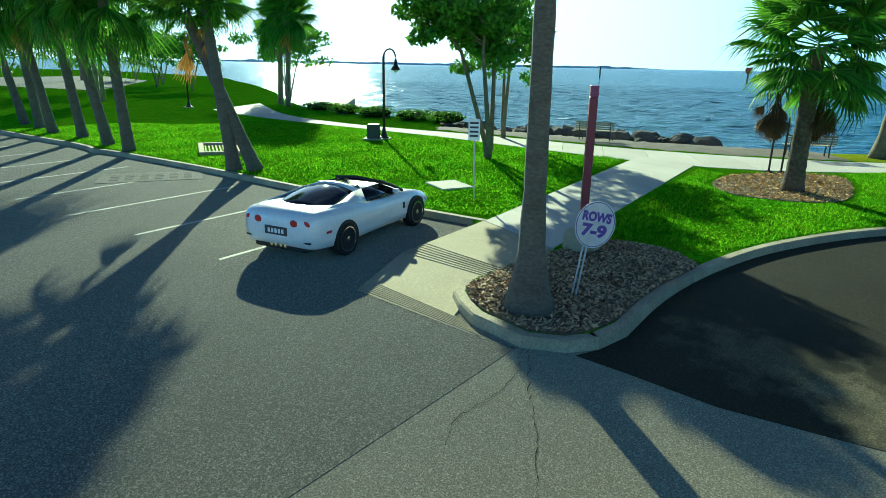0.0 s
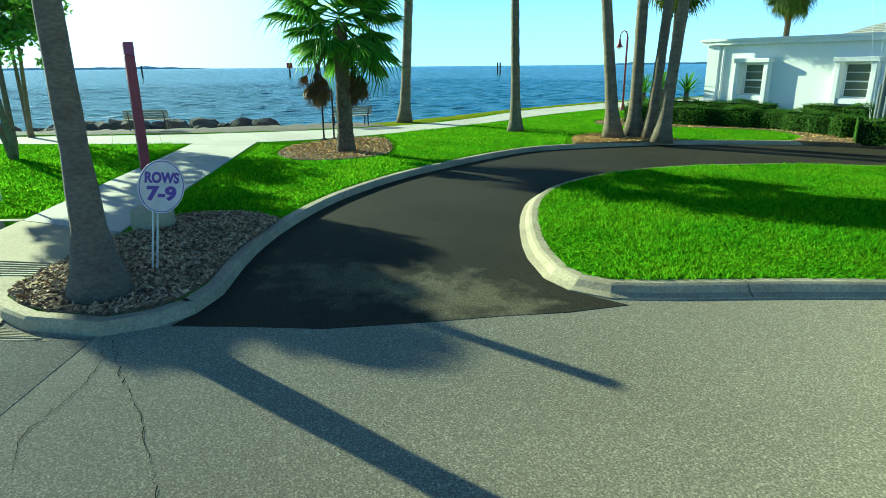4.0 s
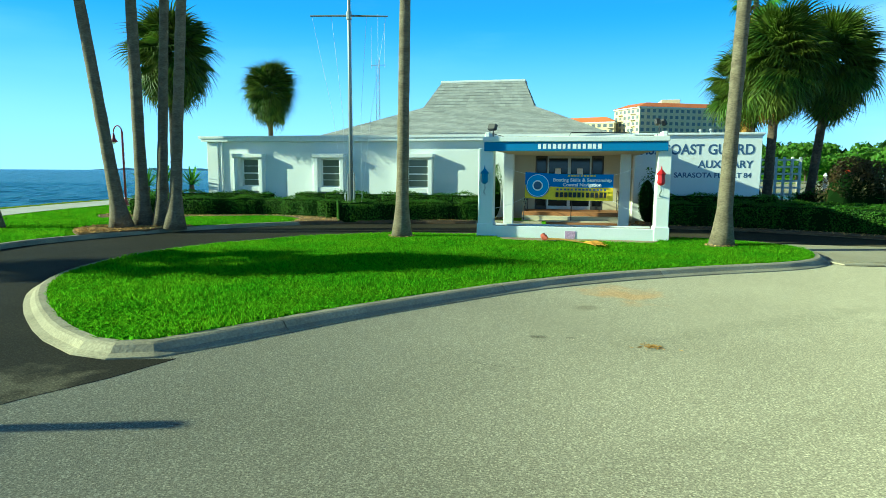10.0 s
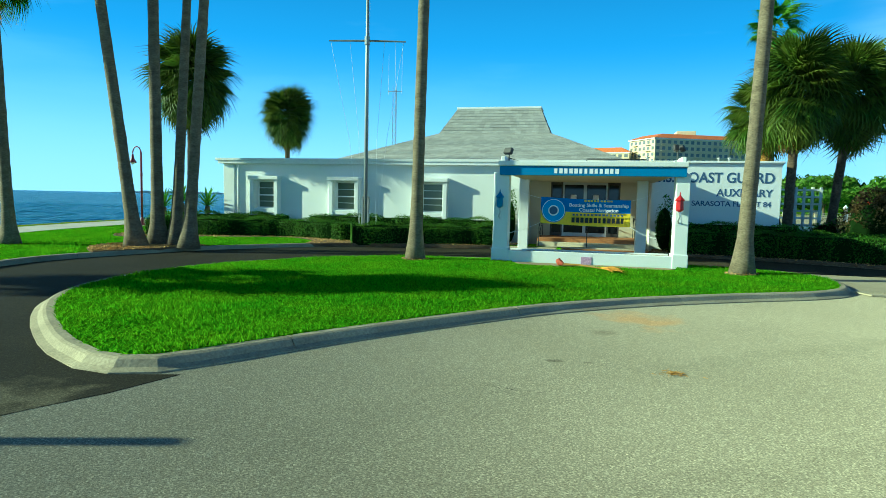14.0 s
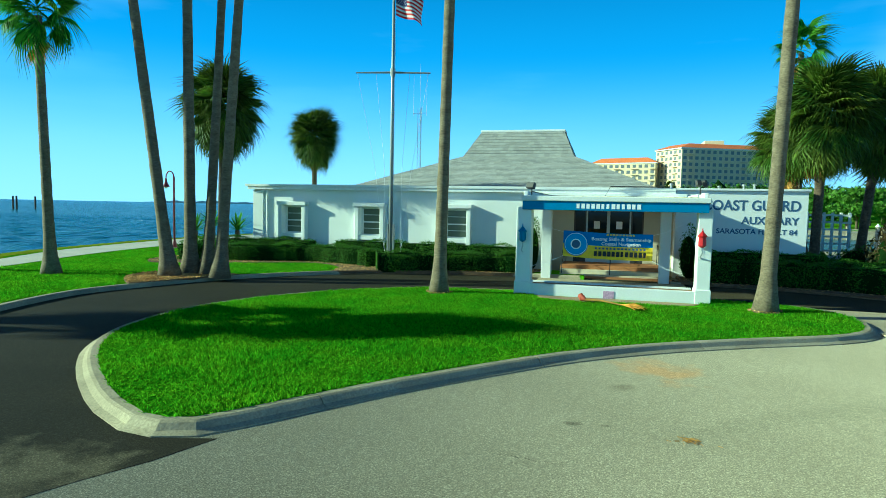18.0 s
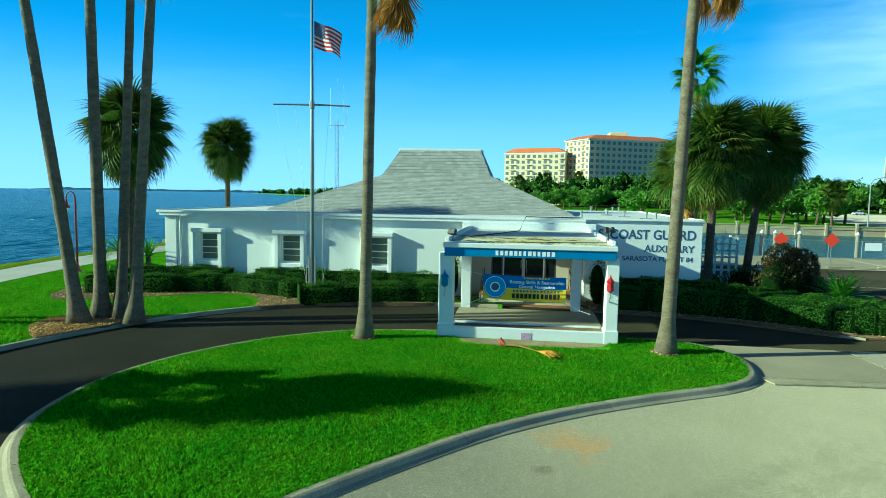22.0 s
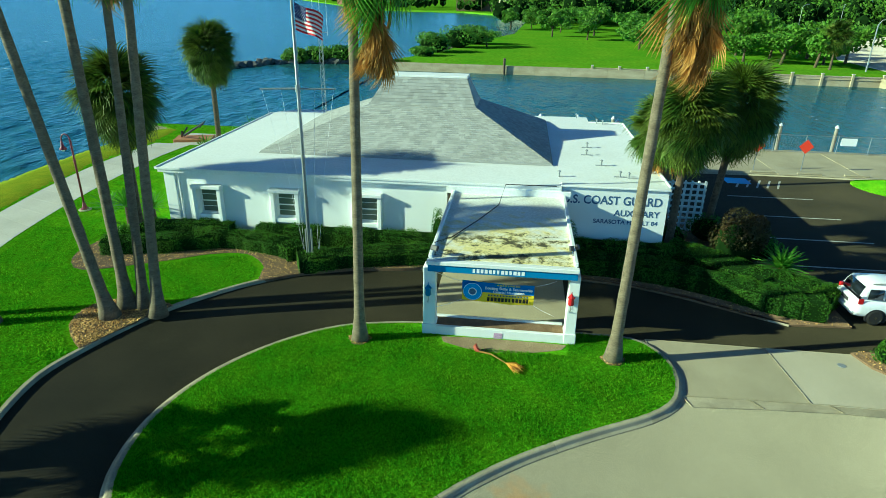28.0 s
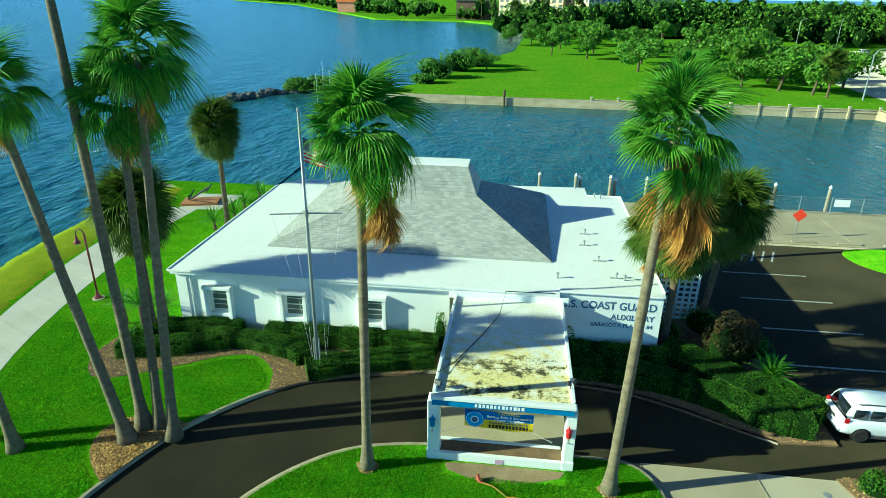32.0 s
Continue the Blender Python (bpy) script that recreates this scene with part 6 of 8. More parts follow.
flagpole()
mast = thing("antenna_mast", "thin lattice antenna mast with whip aerials", "antenna", (-11.3, 23.6, 3.84))
for dx, dy in ((-0.14, -0.08), (0.14, -0.08), (0, 0.16)):
    part("mast_leg", a_tube([(dx, dy, 0), (dx, dy, 6.3)], 0.016, 5), M_POLE, mast)
bm = bmesh.new()
for i in range(14):
    z = i * 0.44
    for (a, b), (c, d) in (((-0.14, -0.08), (0.14, -0.08)), ((0.14, -0.08), (0, 0.16)), ((0, 0.16), (-0.14, -0.08))):
        tube(bm, [(a, b, z), (c, d, z + 0.44)], 0.009, 4)
part("lattice", bm, M_POLE, mast)
part("crossarm", a_tube([(-0.55, 0, 5.9), (0.55, 0, 5.9)], 0.02, 5), M_POLE, mast)
for x, h in ((-0.5, 8.6), (0.0, 9.4), (0.5, 8.8)):
    part("whip", a_tube([(x, 0, 5.7), (x, 0, h)], 0.012, 5), M_WHITE, mast)


# ---- street furniture ----
def gooseneck(x, y, h, turn, mat, label, z=0.15):
    t = thing("street_lamp", label, "lamp", (x, y, z), turn)
    part("base", lathe(bmesh.new(), [(0.22, 0), (0.22, 0.10), (0.16, 0.12), (0.10, 0.35), (0.07, 0.5)], 12), mat, t)
    part("footing", lathe(bmesh.new(), [(0.36, -0.05), (0.36, 0.03), (0.34, 0.05)], 16), M_CONC, t)
    arch = [(0, 0, 0.4), (0, 0, h - 0.45)] + [(0.28 - 0.28 * math.cos(a), 0, h - 0.45 + 0.40 * math.sin(a)) for a in (0.5, 1.0, 1.57, 2.1, 2.6, 3.1)]
    part("pole", a_tube(arch, [0.06] * 2 + [0.035] * 6, 10), mat, t, smooth=True)
    part("sleeve", a_tube([(0, 0, h * 0.62), (0, 0, h * 0.66)], 0.07, 10), mat, t)
    part("shade", lathe(bmesh.new(), [(0.20, h - 0.98), (0.21, h - 0.93), (0.10, h - 0.78), (0.07, h - 0.62), (0.04, h - 0.46)], 14, (0.56, 0, 0)), mat, t, smooth=True)
    bm = bmesh.new()
    bmesh.ops.create_icosphere(bm, subdivisions=2, radius=0.11, matrix=Matrix.Translation((0.56, 0, h - 0.98)))
    part("globe", bm, M_WHITE, t, smooth=True)
    return t


gooseneck(-26.15, -24.53, 4.1, 90, M_BLACK, "dark gooseneck street lamp beside the shore path")
gooseneck(-22.45, 11.0, 4.6, 180, M_MAROON, "maroon gooseneck street lamp beside the shore path")
gooseneck(-62, -41, 4.2, 90, M_BLACK, "dark gooseneck street lamp along the shore path")
gooseneck(-42.5, -42.0, 4.2, 90, M_BLACK, "dark gooseneck street lamp along the shore path")

ub = thing("utility_box", "grey utility box on a small slab", "utility box", (-25.75, -24.95, 0.14))
part("cabinet", a_box(-0.2, -0.28, 0.08, 0.2, 0.28, 0.72, bevel=0.02), M_PLASTIC, ub)
part("slab", a_box(-0.4, -0.45, 0.0, 0.4, 0.45, 0.08), M_CONC, ub)

post = thing("maroon_post", "tall square maroon post set in a concrete footing", "post", (-8.88, -17.69, 0.14))
part("shaft", a_box(-0.075, -0.075, 0.0, 0.075, 0.075, 2.9, bevel=0.01), M_MAROON, post)
part("faded_top", a_box(-0.077, -0.077, 2.9, 0.077, 0.077, 3.10, bevel=0.01), shiny("faded_maroon", (0.22, 0.06, 0.13), 0.6), post)
part("footing", lathe(bmesh.new(), [(0.36, 0.0), (0.36, 0.30), (0.30, 0.36)], 14), M_CONC, post)

rows = thing("row_sign", "oval white sign with purple writing on a thin leaning post", "sign", (-6.35, -17.95, 0.15))
for dy in (-0.03, 0.03):
    part("post", a_tube([(0.18, dy - 0.22, 0.0), (0.02, dy, 1.4)], 0.016, 6), M_METAL, rows)
face = link("panel", None, rows)
face.matrix_basis = pose(0.135, 0.02, 1.14, 90, 0, 94) @ pose(0, 0, 0, 0, 0, -9)


def oval(rx, ry, z0, z1, n=40):
    bm = bmesh.new()
    return prism(bm, [(rx * math.cos(2 * math.pi * i / n), ry * math.sin(2 * math.pi * i / n)) for i in range(n)], z0, z1, True)


M_SHEET = leafy("thin_white_plastic", (0.86, 0.87, 0.88), (0.84, 0.85, 0.86), rough=0.4, through_light=0.4, vary=0.0)
part("plate", oval(0.300, 0.365, -0.006, 0.0), M_SHEET, face)
part("border", oval(0.288, 0.352, 0.0, 0.002), M_PURPLE, face)
part("inner_plate", oval(0.276, 0.340, 0.002, 0.004), M_SHEET, face)
words("ROWS", 0.19, M_PURPLE, face, (0, 0.115, 0.006), rx=0.0, width=0.44, deep=0.002, bold=0.05)
words("7-9", 0.25, M_PURPLE, face, (0, -0.10, 0.006), rx=0.0, width=0.38, deep=0.002, bold=0.05)

ps = thing("parking_sign", "small white parking sign on a thin steel post", "sign", (-13.3, -19.92, 0.13))
part("post", a_tube([(0, 0, 0), (0.02, -0.05, 2.1)], 0.025, 6), M_METAL, ps)
part("plate", a_box(0.03, -0.2, 1.55, 0.045, 0.1, 2.1, bevel=0.004), M_WHITE, ps)
for i in range(4):
    part("writing_bar", a_box(0.045, -0.16, 1.64 + 0.11 * i, 0.05, 0.06, 1.69 + 0.11 * i), M_PLASTIC, ps)

cap = thing("floor_drain", "small round dark drain cap set in the apron", "drain", (15.31, -0.12, 0.018))
part("rim", lathe(bmesh.new(), [(0.15, 0.0), (0.15, 0.012), (0.12, 0.014)], 18), M_POLE, cap)
part("lid", lathe(bmesh.new(), [(0.119, 0.0), (0.119, 0.010), (0.02, 0.013)], 18), M_RUBBER, cap)
cov = thing("concrete_cover", "pale square concrete cover set in the lawn", "cover", (-14.95, -20.7, 0.14), 31)
part("lid", a_box(-0.6, -0.5, -0.02, 0.6, 0.5, 0.05, bevel=0.015), M_WALK, cov)
box_d = thing("drain_box", "low concrete drain frame in the lawn", "drain", (-21.0, -30.15, 0.13), 26)
for q in ((-1.5, -0.9, 0, 1.5, -0.7, 0.14), (-1.5, 0.7, 0, 1.5, 0.9, 0.14), (-1.5, -0.7, 0, -1.3, 0.7, 0.14), (1.3, -0.7, 0, 1.5, 0.7, 0.14)):
    part("edge", a_box(*q, bevel=0.01), M_SEAWALL, box_d)
for i in range(10):
    part("grate_bar", a_box(-1.3, -0.66 + 0.135 * i, 0.02, 1.3, -0.60 + 0.135 * i, 0.06), M_SEAWALL, box_d)
pad = thing("drain_pad", "worn concrete drain pad in the parking lot", "drain", (-15.54, -30.13, 0.004), -64)
part("pad", a_box(-1.5, -0.8, -0.01, 1.5, 0.8, 0.012), M_ROAD, pad)
for i in range(6):
    for j in range(2):
        part("slot", a_box(-1.2 + 0.42 * i, -0.5 + 0.55 * j, 0.012, -0.95 + 0.42 * i, -0.1 + 0.55 * j, 0.018), M_LOT, pad)


def bench(x, y, turn, label="slatted park bench facing the water"):
    t = thing("bench", label, "bench", (x, y, 0.15), turn, group="benches along the shore")
    for s in (-0.75, 0.75):
        bm = bmesh.new()
        tube(bm, [(s, 0.28, 0), (s, 0.24, 0.44), (s, -0.2, 0.44), (s, -0.22, 0)], 0.03, 6)
        tube(bm, [(s, -0.2, 0.42), (s, -0.32, 0.88)], 0.03, 6)
        part("leg", bm, M_PLASTIC, t)
    for i in range(4):
        part("seat_slat", a_box(-0.95, -0.16 + 0.11 * i, 0.45, 0.95, -0.08 + 0.11 * i, 0.48), M_WOOD, t)
    for i in range(4):
        part("back_slat", a_box(-0.95, -0.25 - 0.03 * i, 0.53 + 0.1 * i, 0.95, -0.22 - 0.03 * i, 0.60 + 0.1 * i), M_WOOD, t)
    return t


bench(-28.0, -14.4, 64)
bench(-24.0, -6.3, 82)

# low fan palm with dead skirts and a two-legged frame
rnd = random.Random(77)
fp = thing("fan_palm", "low fan palm with bright fronds and brown hanging skirts", "palm tree", (-15.85, -10.55, 0.15))
part("trunk", trunk(4.0, (-0.1, 0.05), 0.24, 0.22, 0.1, rnd), M_BARKD, fp, smooth=True)
head = link("crown", None, fp)
head.matrix_basis = pose(-0.1, 0.05, 3.75)
for kind, m in crown_plan(rnd, 46, 0, 1.25, -40, 0.0, ("upright", "upright", "dead"), 0.9):
    link("frond", rnd.choice(FROND_MESH[kind]), head).matrix_basis = m
for lobe in (-0.85, 0.42):
    skirt = link("skirt", crown_joined([("sabal_dead", frond_pose(i * 137.5, -52 - 34 * rnd.random(), 0.62, rnd.uniform(-60, 60), rnd.uniform(-0.2, 0.35))) for i in range(44)], rnd, [M_FROND_DEAD]), fp)
    skirt.data.materials[0] = M_FROND_OLD
    skirt.matrix_basis = pose(-0.05, lobe, 2.62)
    part("skirt_stalk", a_tube([(-0.05, lobe * 0.2, 3.3), (-0.05, lobe * 0.8, 2.95), (-0.05, lobe, 2.5)], [0.07, 0.06, 0.05], 6), M_BARKD, fp)
fr = thing("sign_frame", "pair of short dark posts behind the fan palm", "sign", (-19.3, -9.5, 0.15))
for d in (-0.3, 0.12):
    part("post", a_tube([(0, d, 0), (0, d, 1.9)], 0.035, 8), M_BLACK, fr)
    part("foot", lathe(bmesh.new(), [(0.14, 0), (0.14, 0.04), (0.05, 0.08)], 10, (0, d, 0)), M_BLACK, fr)

# palms and trees beside the parking lot
ROW = [(-19.95, -33.4), (-21.5, -35.2), (-23.6, -37.7), (-25.0, -40.1), (-26.7, -42.0), (-28.3, -44.0)]
for i, (x, y) in enumerate(ROW):
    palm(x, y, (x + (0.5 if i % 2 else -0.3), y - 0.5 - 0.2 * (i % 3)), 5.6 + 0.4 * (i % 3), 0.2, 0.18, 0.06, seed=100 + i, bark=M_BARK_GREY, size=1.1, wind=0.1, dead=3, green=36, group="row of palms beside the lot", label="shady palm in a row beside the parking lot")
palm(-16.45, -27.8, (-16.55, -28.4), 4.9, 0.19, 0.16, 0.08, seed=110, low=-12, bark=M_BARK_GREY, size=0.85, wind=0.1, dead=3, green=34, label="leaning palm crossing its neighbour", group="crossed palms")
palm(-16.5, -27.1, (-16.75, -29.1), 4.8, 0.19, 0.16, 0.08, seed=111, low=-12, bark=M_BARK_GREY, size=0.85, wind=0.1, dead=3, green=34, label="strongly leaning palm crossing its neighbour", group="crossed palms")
for i, (x, y, h) in enumerate(((-46, -35.6, 6.5), (-48, -36.8, 7.2), (-50, -37.6, 6.0), (-44.0, -50.0, 6.0), (-45.5, -51.0, 6.6), (-47, -51.5, 5.6), (-90, -84, 15.0), (-93, -84, 16.5), (-41.0, -58.0, 6.2), (-49, -66, 7), (-58, -72, 7.5))):
    palm(x, y, (x + 0.3, y + 0.4), h, 0.17, 0.14, 0.06, seed=120 + i, size=1.25, wind=0.1, dead=4, green=34, label="park palm beyond the parking lot")
for i, (x, y, r) in enumerate(((-54, -38.0, 3.4), (-68, -54, 3.6), (-75, -62, 4.2), (-84, -66, 4.0), (-70, -78, 4.5), (-98, -78, 4.5), (-58, -60, 3.2))):
    limb_tree(x, y, 3, (0, 0, 4.8, r, r, 2.4), 2600, 0.22, "spreading park tree beside the water", 140 + i)
bm = bmesh.new()
prism(bm, [(-64, -63), (-78, -68), (-98, -76), (-120, -98), (-96, -104), (-72, -86)], 0.10, 0.150)
solo("far_lot", bm, M_LOT, "grey asphalt lot beyond the lawn", "parking", "structure")
jet = thing("jetty_wall", "low weathered concrete jetty wall in the water", "jetty", (-48, -31.5, -1.2), 8)
part("wall", a_box(-6, -0.4, 0, 3.5, 0.4, 1.7, bevel=0.04), M_WOOD, jet)

# parking lot lines
bm_d, bm_n = Vector((-0.5, -0.866)), Vector((0.866, -0.5))
for i in range(9):
    s = 2.65 + 2.8 * i
    a = Vector((-10.75, -19.64)) + bm_d * s + bm_n * 0.5
    b = a + bm_n * 4.6
    w = bm_d * 0.05
    solo("lot_line", prism(bmesh.new(), [tuple(a - w), tuple(b - w), tuple(b + w), tuple(a + w)], 0.003, 0.009), M_LINE, "worn white parking bay line", "line", "structure")
for y in (9.3, 13.2, 17.1, 21.1):
    solo("bay_line", prism(bmesh.new(), [(17.4, y - 0.06), (22.9, y - 0.06), (22.9, y + 0.06), (17.4, y + 0.06)], 0.004, 0.010), M_LINE, "white parking bay line", "line", "structure")
for k in range(5):
    solo("hatch_line", prism(bmesh.new(), [(18.6 + 0.7 * k, 23.4), (18.75 + 0.7 * k, 23.4), (19.6 + 0.7 * k, 25.4), (19.45 + 0.7 * k, 25.4)], 0.004, 0.010), M_LINE, "white hatched access bay line", "line", "structure")
solo("access_mark", prism(bmesh.new(), [(18.3, 24.3), (20.0, 24.3), (20.0, 25.8), (18.3, 25.8)], 0.004, 0.012), M_EMBLEM, "blue painted access bay mark", "line", "structure")

# canal side behind the car park
slabs("canal_walk", [(10.6, 27.2), (60, 27.2)], [(10.6, 35.9), (60, 35.9)], 8, 0.03, M_CONC, "pale sandy concrete apron along the canal", 0.003)
bm = bmesh.new()
prism(bm, curve([(27.4, 25.9), (28.4, 22.6), (34, 20), (40, 20), (40, 26.5), (31, 26.8)], True), 0.0, 0.12)
solo("lawn_east", bm, M_GRASS, "green lawn beside the car park", "lawn", "structure")
for i, x in enumerate((21.9, 25.3, 28.7, 32.1)):
    ws = thing("wheel_stop", "weathered concrete wheel stop", "wheel stop", (x, 27.7, 0.03), group="wheel stops")
    part("block", a_box(-0.9, -0.09, 0, 0.9, 0.09, 0.13, bevel=0.03), M_KERB, ws)
fence = thing("chain_fence", "galvanised chain-link fence along the canal", "fence", (0, 35.2, 0.03))
for i in range(17):
    part("post", a_tube([(20 + 2.6 * i, 0, 0), (20 + 2.6 * i, 0, 1.55)], 0.03, 6), M_METAL, fence)
for z in (0.08, 1.52):
    part("rail", a_tube([(20, 0, z), (61.6, 0, z)], 0.018, 5), M_METAL, fence)
wv, wf = [], []
for i in range(330):
    for s in (1, -1):
        x = 20 + 0.125 * i
        k = len(wv)
        wv += [(x, 0, 0.1), (x + 0.006, 0, 0.1), (x + s * 0.7 + 0.006, 0, 1.5), (x + s * 0.7, 0, 1.5)]
        wf.append((k, k + 1, k + 2, k + 3))
tagged(link("mesh_wire", raw_mesh(wv, wf, M_METAL), fence), kind="stuff")
part("notice", a_box(30.6, -0.06, 0.75, 31.9, -0.04, 1.4), M_WHITE, fence)
for x, y, b in ((5.0, 37.2, 0), (8.4, 37.3, 1), (11.6, 37.2, 1), (14.9, 37.2, 1), (22.2, 37.0, 0), (23.2, 37.3, 0), (24.2, 37.0, 0), (26.2, 37.0, 0), (30.8, 36.8, 0)):
    for k in range(1 + b):
        pi = thing("dock_piling", "grey-green timber piling with a pale pointed cap", "piling", (x + 0.45 * k, y + 0.2 * k, -1.6), group="dock pilings")
        part("pile", a_tube([(0, 0, 0), (0, 0, 3.6 - 0.3 * k)], [0.17, 0.15], 9), M_WOOD, pi)
        part("cap", lathe(bmesh.new(), [(0.18, 3.58 - 0.3 * k), (0.18, 3.64 - 0.3 * k), (0.01, 3.86 - 0.3 * k)], 9), M_WHITE, pi)
for x, y in ((21.4, 28.4), (25.0, 28.6)):
    ds = thing("warning_sign", "red-orange diamond warning sign on a steel post", "sign", (x, y, 0.02), group="warning signs")
    part("post", a_box(-0.025, -0.02, 0, 0.025, 0.02, 2.0), M_METAL, ds)
    bm = bmesh.new()
    prism(bm, [(0, -0.55), (0.55, 0), (0, 0.55), (-0.55, 0)], -0.008, 0.0, True)
    d = part("diamond", bm, M_ORANGE, ds)
    d.matrix_basis = pose(0, -0.03, 1.95, 90, 0, 0)

# pierced block screen beside the sign wall
sc = thing("block_screen", "white pierced block screen wall", "screen", (10.6, 13.4, 0.1))
for i in range(9):
    part("mullion", a_box(0.36 * i, 0, 0, 0.36 * i + 0.09, 0.16, 2.9), M_TRIM, sc)
for j in range(9):
    part("course", a_box(0.0, 0.01, 0.34 * j, 3.0, 0.15, 0.34 * j + 0.09), M_TRIM, sc)

# anchor on its plinth by the water
an = thing("anchor_display", "old iron anchor on a rust-coloured plinth by the water", "anchor", (-25.2, 29.6, 0.13), 15)
part("plinth", a_box(-1.6, -0.9, 0, 1.6, 0.9, 0.28, bevel=0.05), M_BRICKPAVE, an)
part("shank", a_tube([(-0.9, 0, 0.4), (0.9, 0.1, 1.5)], 0.09, 8), M_PLASTIC, an)
part("stock", a_tube([(0.75, -0.8, 1.3), (0.85, 0.9, 1.5)], 0.06, 8), M_PLASTIC, an)
part("fluke_arm", a_tube([(-0.75, -0.9, 0.95), (-1.05, 0, 0.36), (-0.75, 0.9, 0.95)], 0.09, 8), M_PLASTIC, an)
slabs("shore_terrace", [(-26.4, 27.9), (-22.8, 27.9)], [(-26.9, 32.2), (-22.4, 32.2)], 2, 0.158, M_WALK, "concrete terrace by the water", 0.006)

# channel markers
for x, y, red in ((-250, 78, True), (-220, 165, False), (-220, 173, False), (-223, 166, False), (-300, 30.5, False)):
    cm = thing("channel_marker", "red channel marker on a pile in the bay" if red else "dark timber channel pile in the bay", "marker", (x, y, -2.0))
    part("pile", a_tube([(0, 0, 0), (0, 0, 6.0 if not red else 5.4)], 0.34, 7), M_BARKD, cm)
    if red:
        part("board", a_box(-0.1, -1.2, 4.4, 0.4, 1.2, 6.6), M_RED, cm)

# rocks
ROCKS = []
for s in range(5):
    bm = bmesh.new()
    bmesh.ops.create_icosphere(bm, subdivisions=2, radius=1.0)
    for v in bm.verts:
        v.co *= 0.8 + 0.5 * noise.noise(v.co * 1.1 + Vector((s * 7, 0, 0)))
        v.co.z *= 0.7
    ROCKS.append(mesh_of(bm, M_ROCK))
rnd = random.Random(9)


def rocks(line, n, lo, hi, wide, z, label, group):
    L = curve(line, step=0.5)
    for i in range(n):
        x, y = L[int(rnd.random() * (len(L) - 1))]
        r = tagged(new("shore_rock", rnd.choice(ROCKS)), label, "rock", group)
        k = rnd.uniform(lo, hi)
        r.matrix_basis = pose(x + rnd.gauss(0, wide), y + rnd.gauss(0, wide), z + k * 0.2, rnd.uniform(-20, 20), rnd.uniform(-20, 20), rnd.uniform(0, 360)) @ Matrix.Diagonal((k, k, k, 1))


rocks([(-45.6, -33.5), (-39.8, -28), (-36.6, -21), (-34.6, -16), (-33.0, -11), (-31.4, -7.5)], 130, 0.40, 0.95, 0.6, -0.45, "dark weathered boulder along the shore", "shore rocks")
rocks([(-50.4, 89), (-48, 97), (-40, 103), (-30, 104)], 70, 0.6, 1.5, 0.9, -0.9, "pale boulder on the breakwater", "breakwater rocks")
rocks([(-19, 116), (-16, 132), (-13, 150), (-6, 180)], 34, 0.6, 1.4, 0.9, -0.7, "pale boulder along the far bank", "far bank rocks")
for i, (x, y) in enumerate(((-38.6, -27.2), (-40.9, -29.6), (-36.8, -24.5), (-43.4, -32.2), (-35.6, -22.2))):
    shrub(x, y, 1.7, 1.5, 0.55, "low shore plants among the rocks", 200 + i, 1300, 0.09, name="shore_plant")
# dead frond and bare patch by the porch, stains on the road
bm = bmesh.new()
prism(bm, curve([(0.5, -0.45), (1.6, -1.2), (3.4, -1.25), (5.1, -0.75), (5.3, -0.4)], True), 0.1, 0.152)
solo("bare_patch", bm, M_SOIL, "bare sandy strip below the planter wall", "ground", "structure")
df = thing("fallen_frond", "dry orange palm frond fallen on the lawn", "frond", (2.0, -1.45, 0.22), -32)
part("stalk", a_tube([(0, 0, 0.02), (0.5, 0.12, 0.04), (1.0, 0.04, 0.03), (1.25, 0, 0.02)], [0.04, 0.026, 0.02, 0.016], 6), M_FROND_DEAD, df)
rnd = random.Random(44)
v, f = [], []
for i in range(34):
    a = (i - 16.5) * 0.028
    long, k = rnd.uniform(0.55, 0.85), len(v)
    v += [(1.2, 0, 0.03), (1.2 + long * 0.6, long * a * 0.8 - 0.016, rnd.uniform(0.02, 0.10)), (1.2 + long * 0.6, long * a * 0.8 + 0.016, rnd.uniform(0.02, 0.10)), (1.2 + long, long * a * 1.1 + rnd.uniform(-0.03, 0.03), rnd.uniform(-0.03, 0.05))]
    f += [(k, k + 1, k + 2), (k + 1, k + 3, k + 2)]
link("blade", raw_mesh(v, f, leafy("dry_straw", (0.78, 0.42, 0.05), (0.62, 0.30, 0.04))), df)
boot = material("wet_boot", (0.36, 0.07, 0.035), (0.24, 0.05, 0.03), rough=0.7, scale=0.1, fine=30.0, bump=0.4)
part("boot", a_tube([(0.05, 0, 0.03), (-0.08, 0.03, 0.05), (-0.2, 0.10, 0.10), (-0.22, 0.2, 0.16)], [0.04, 0.10, 0.08, 0.02], 7), boot, df)


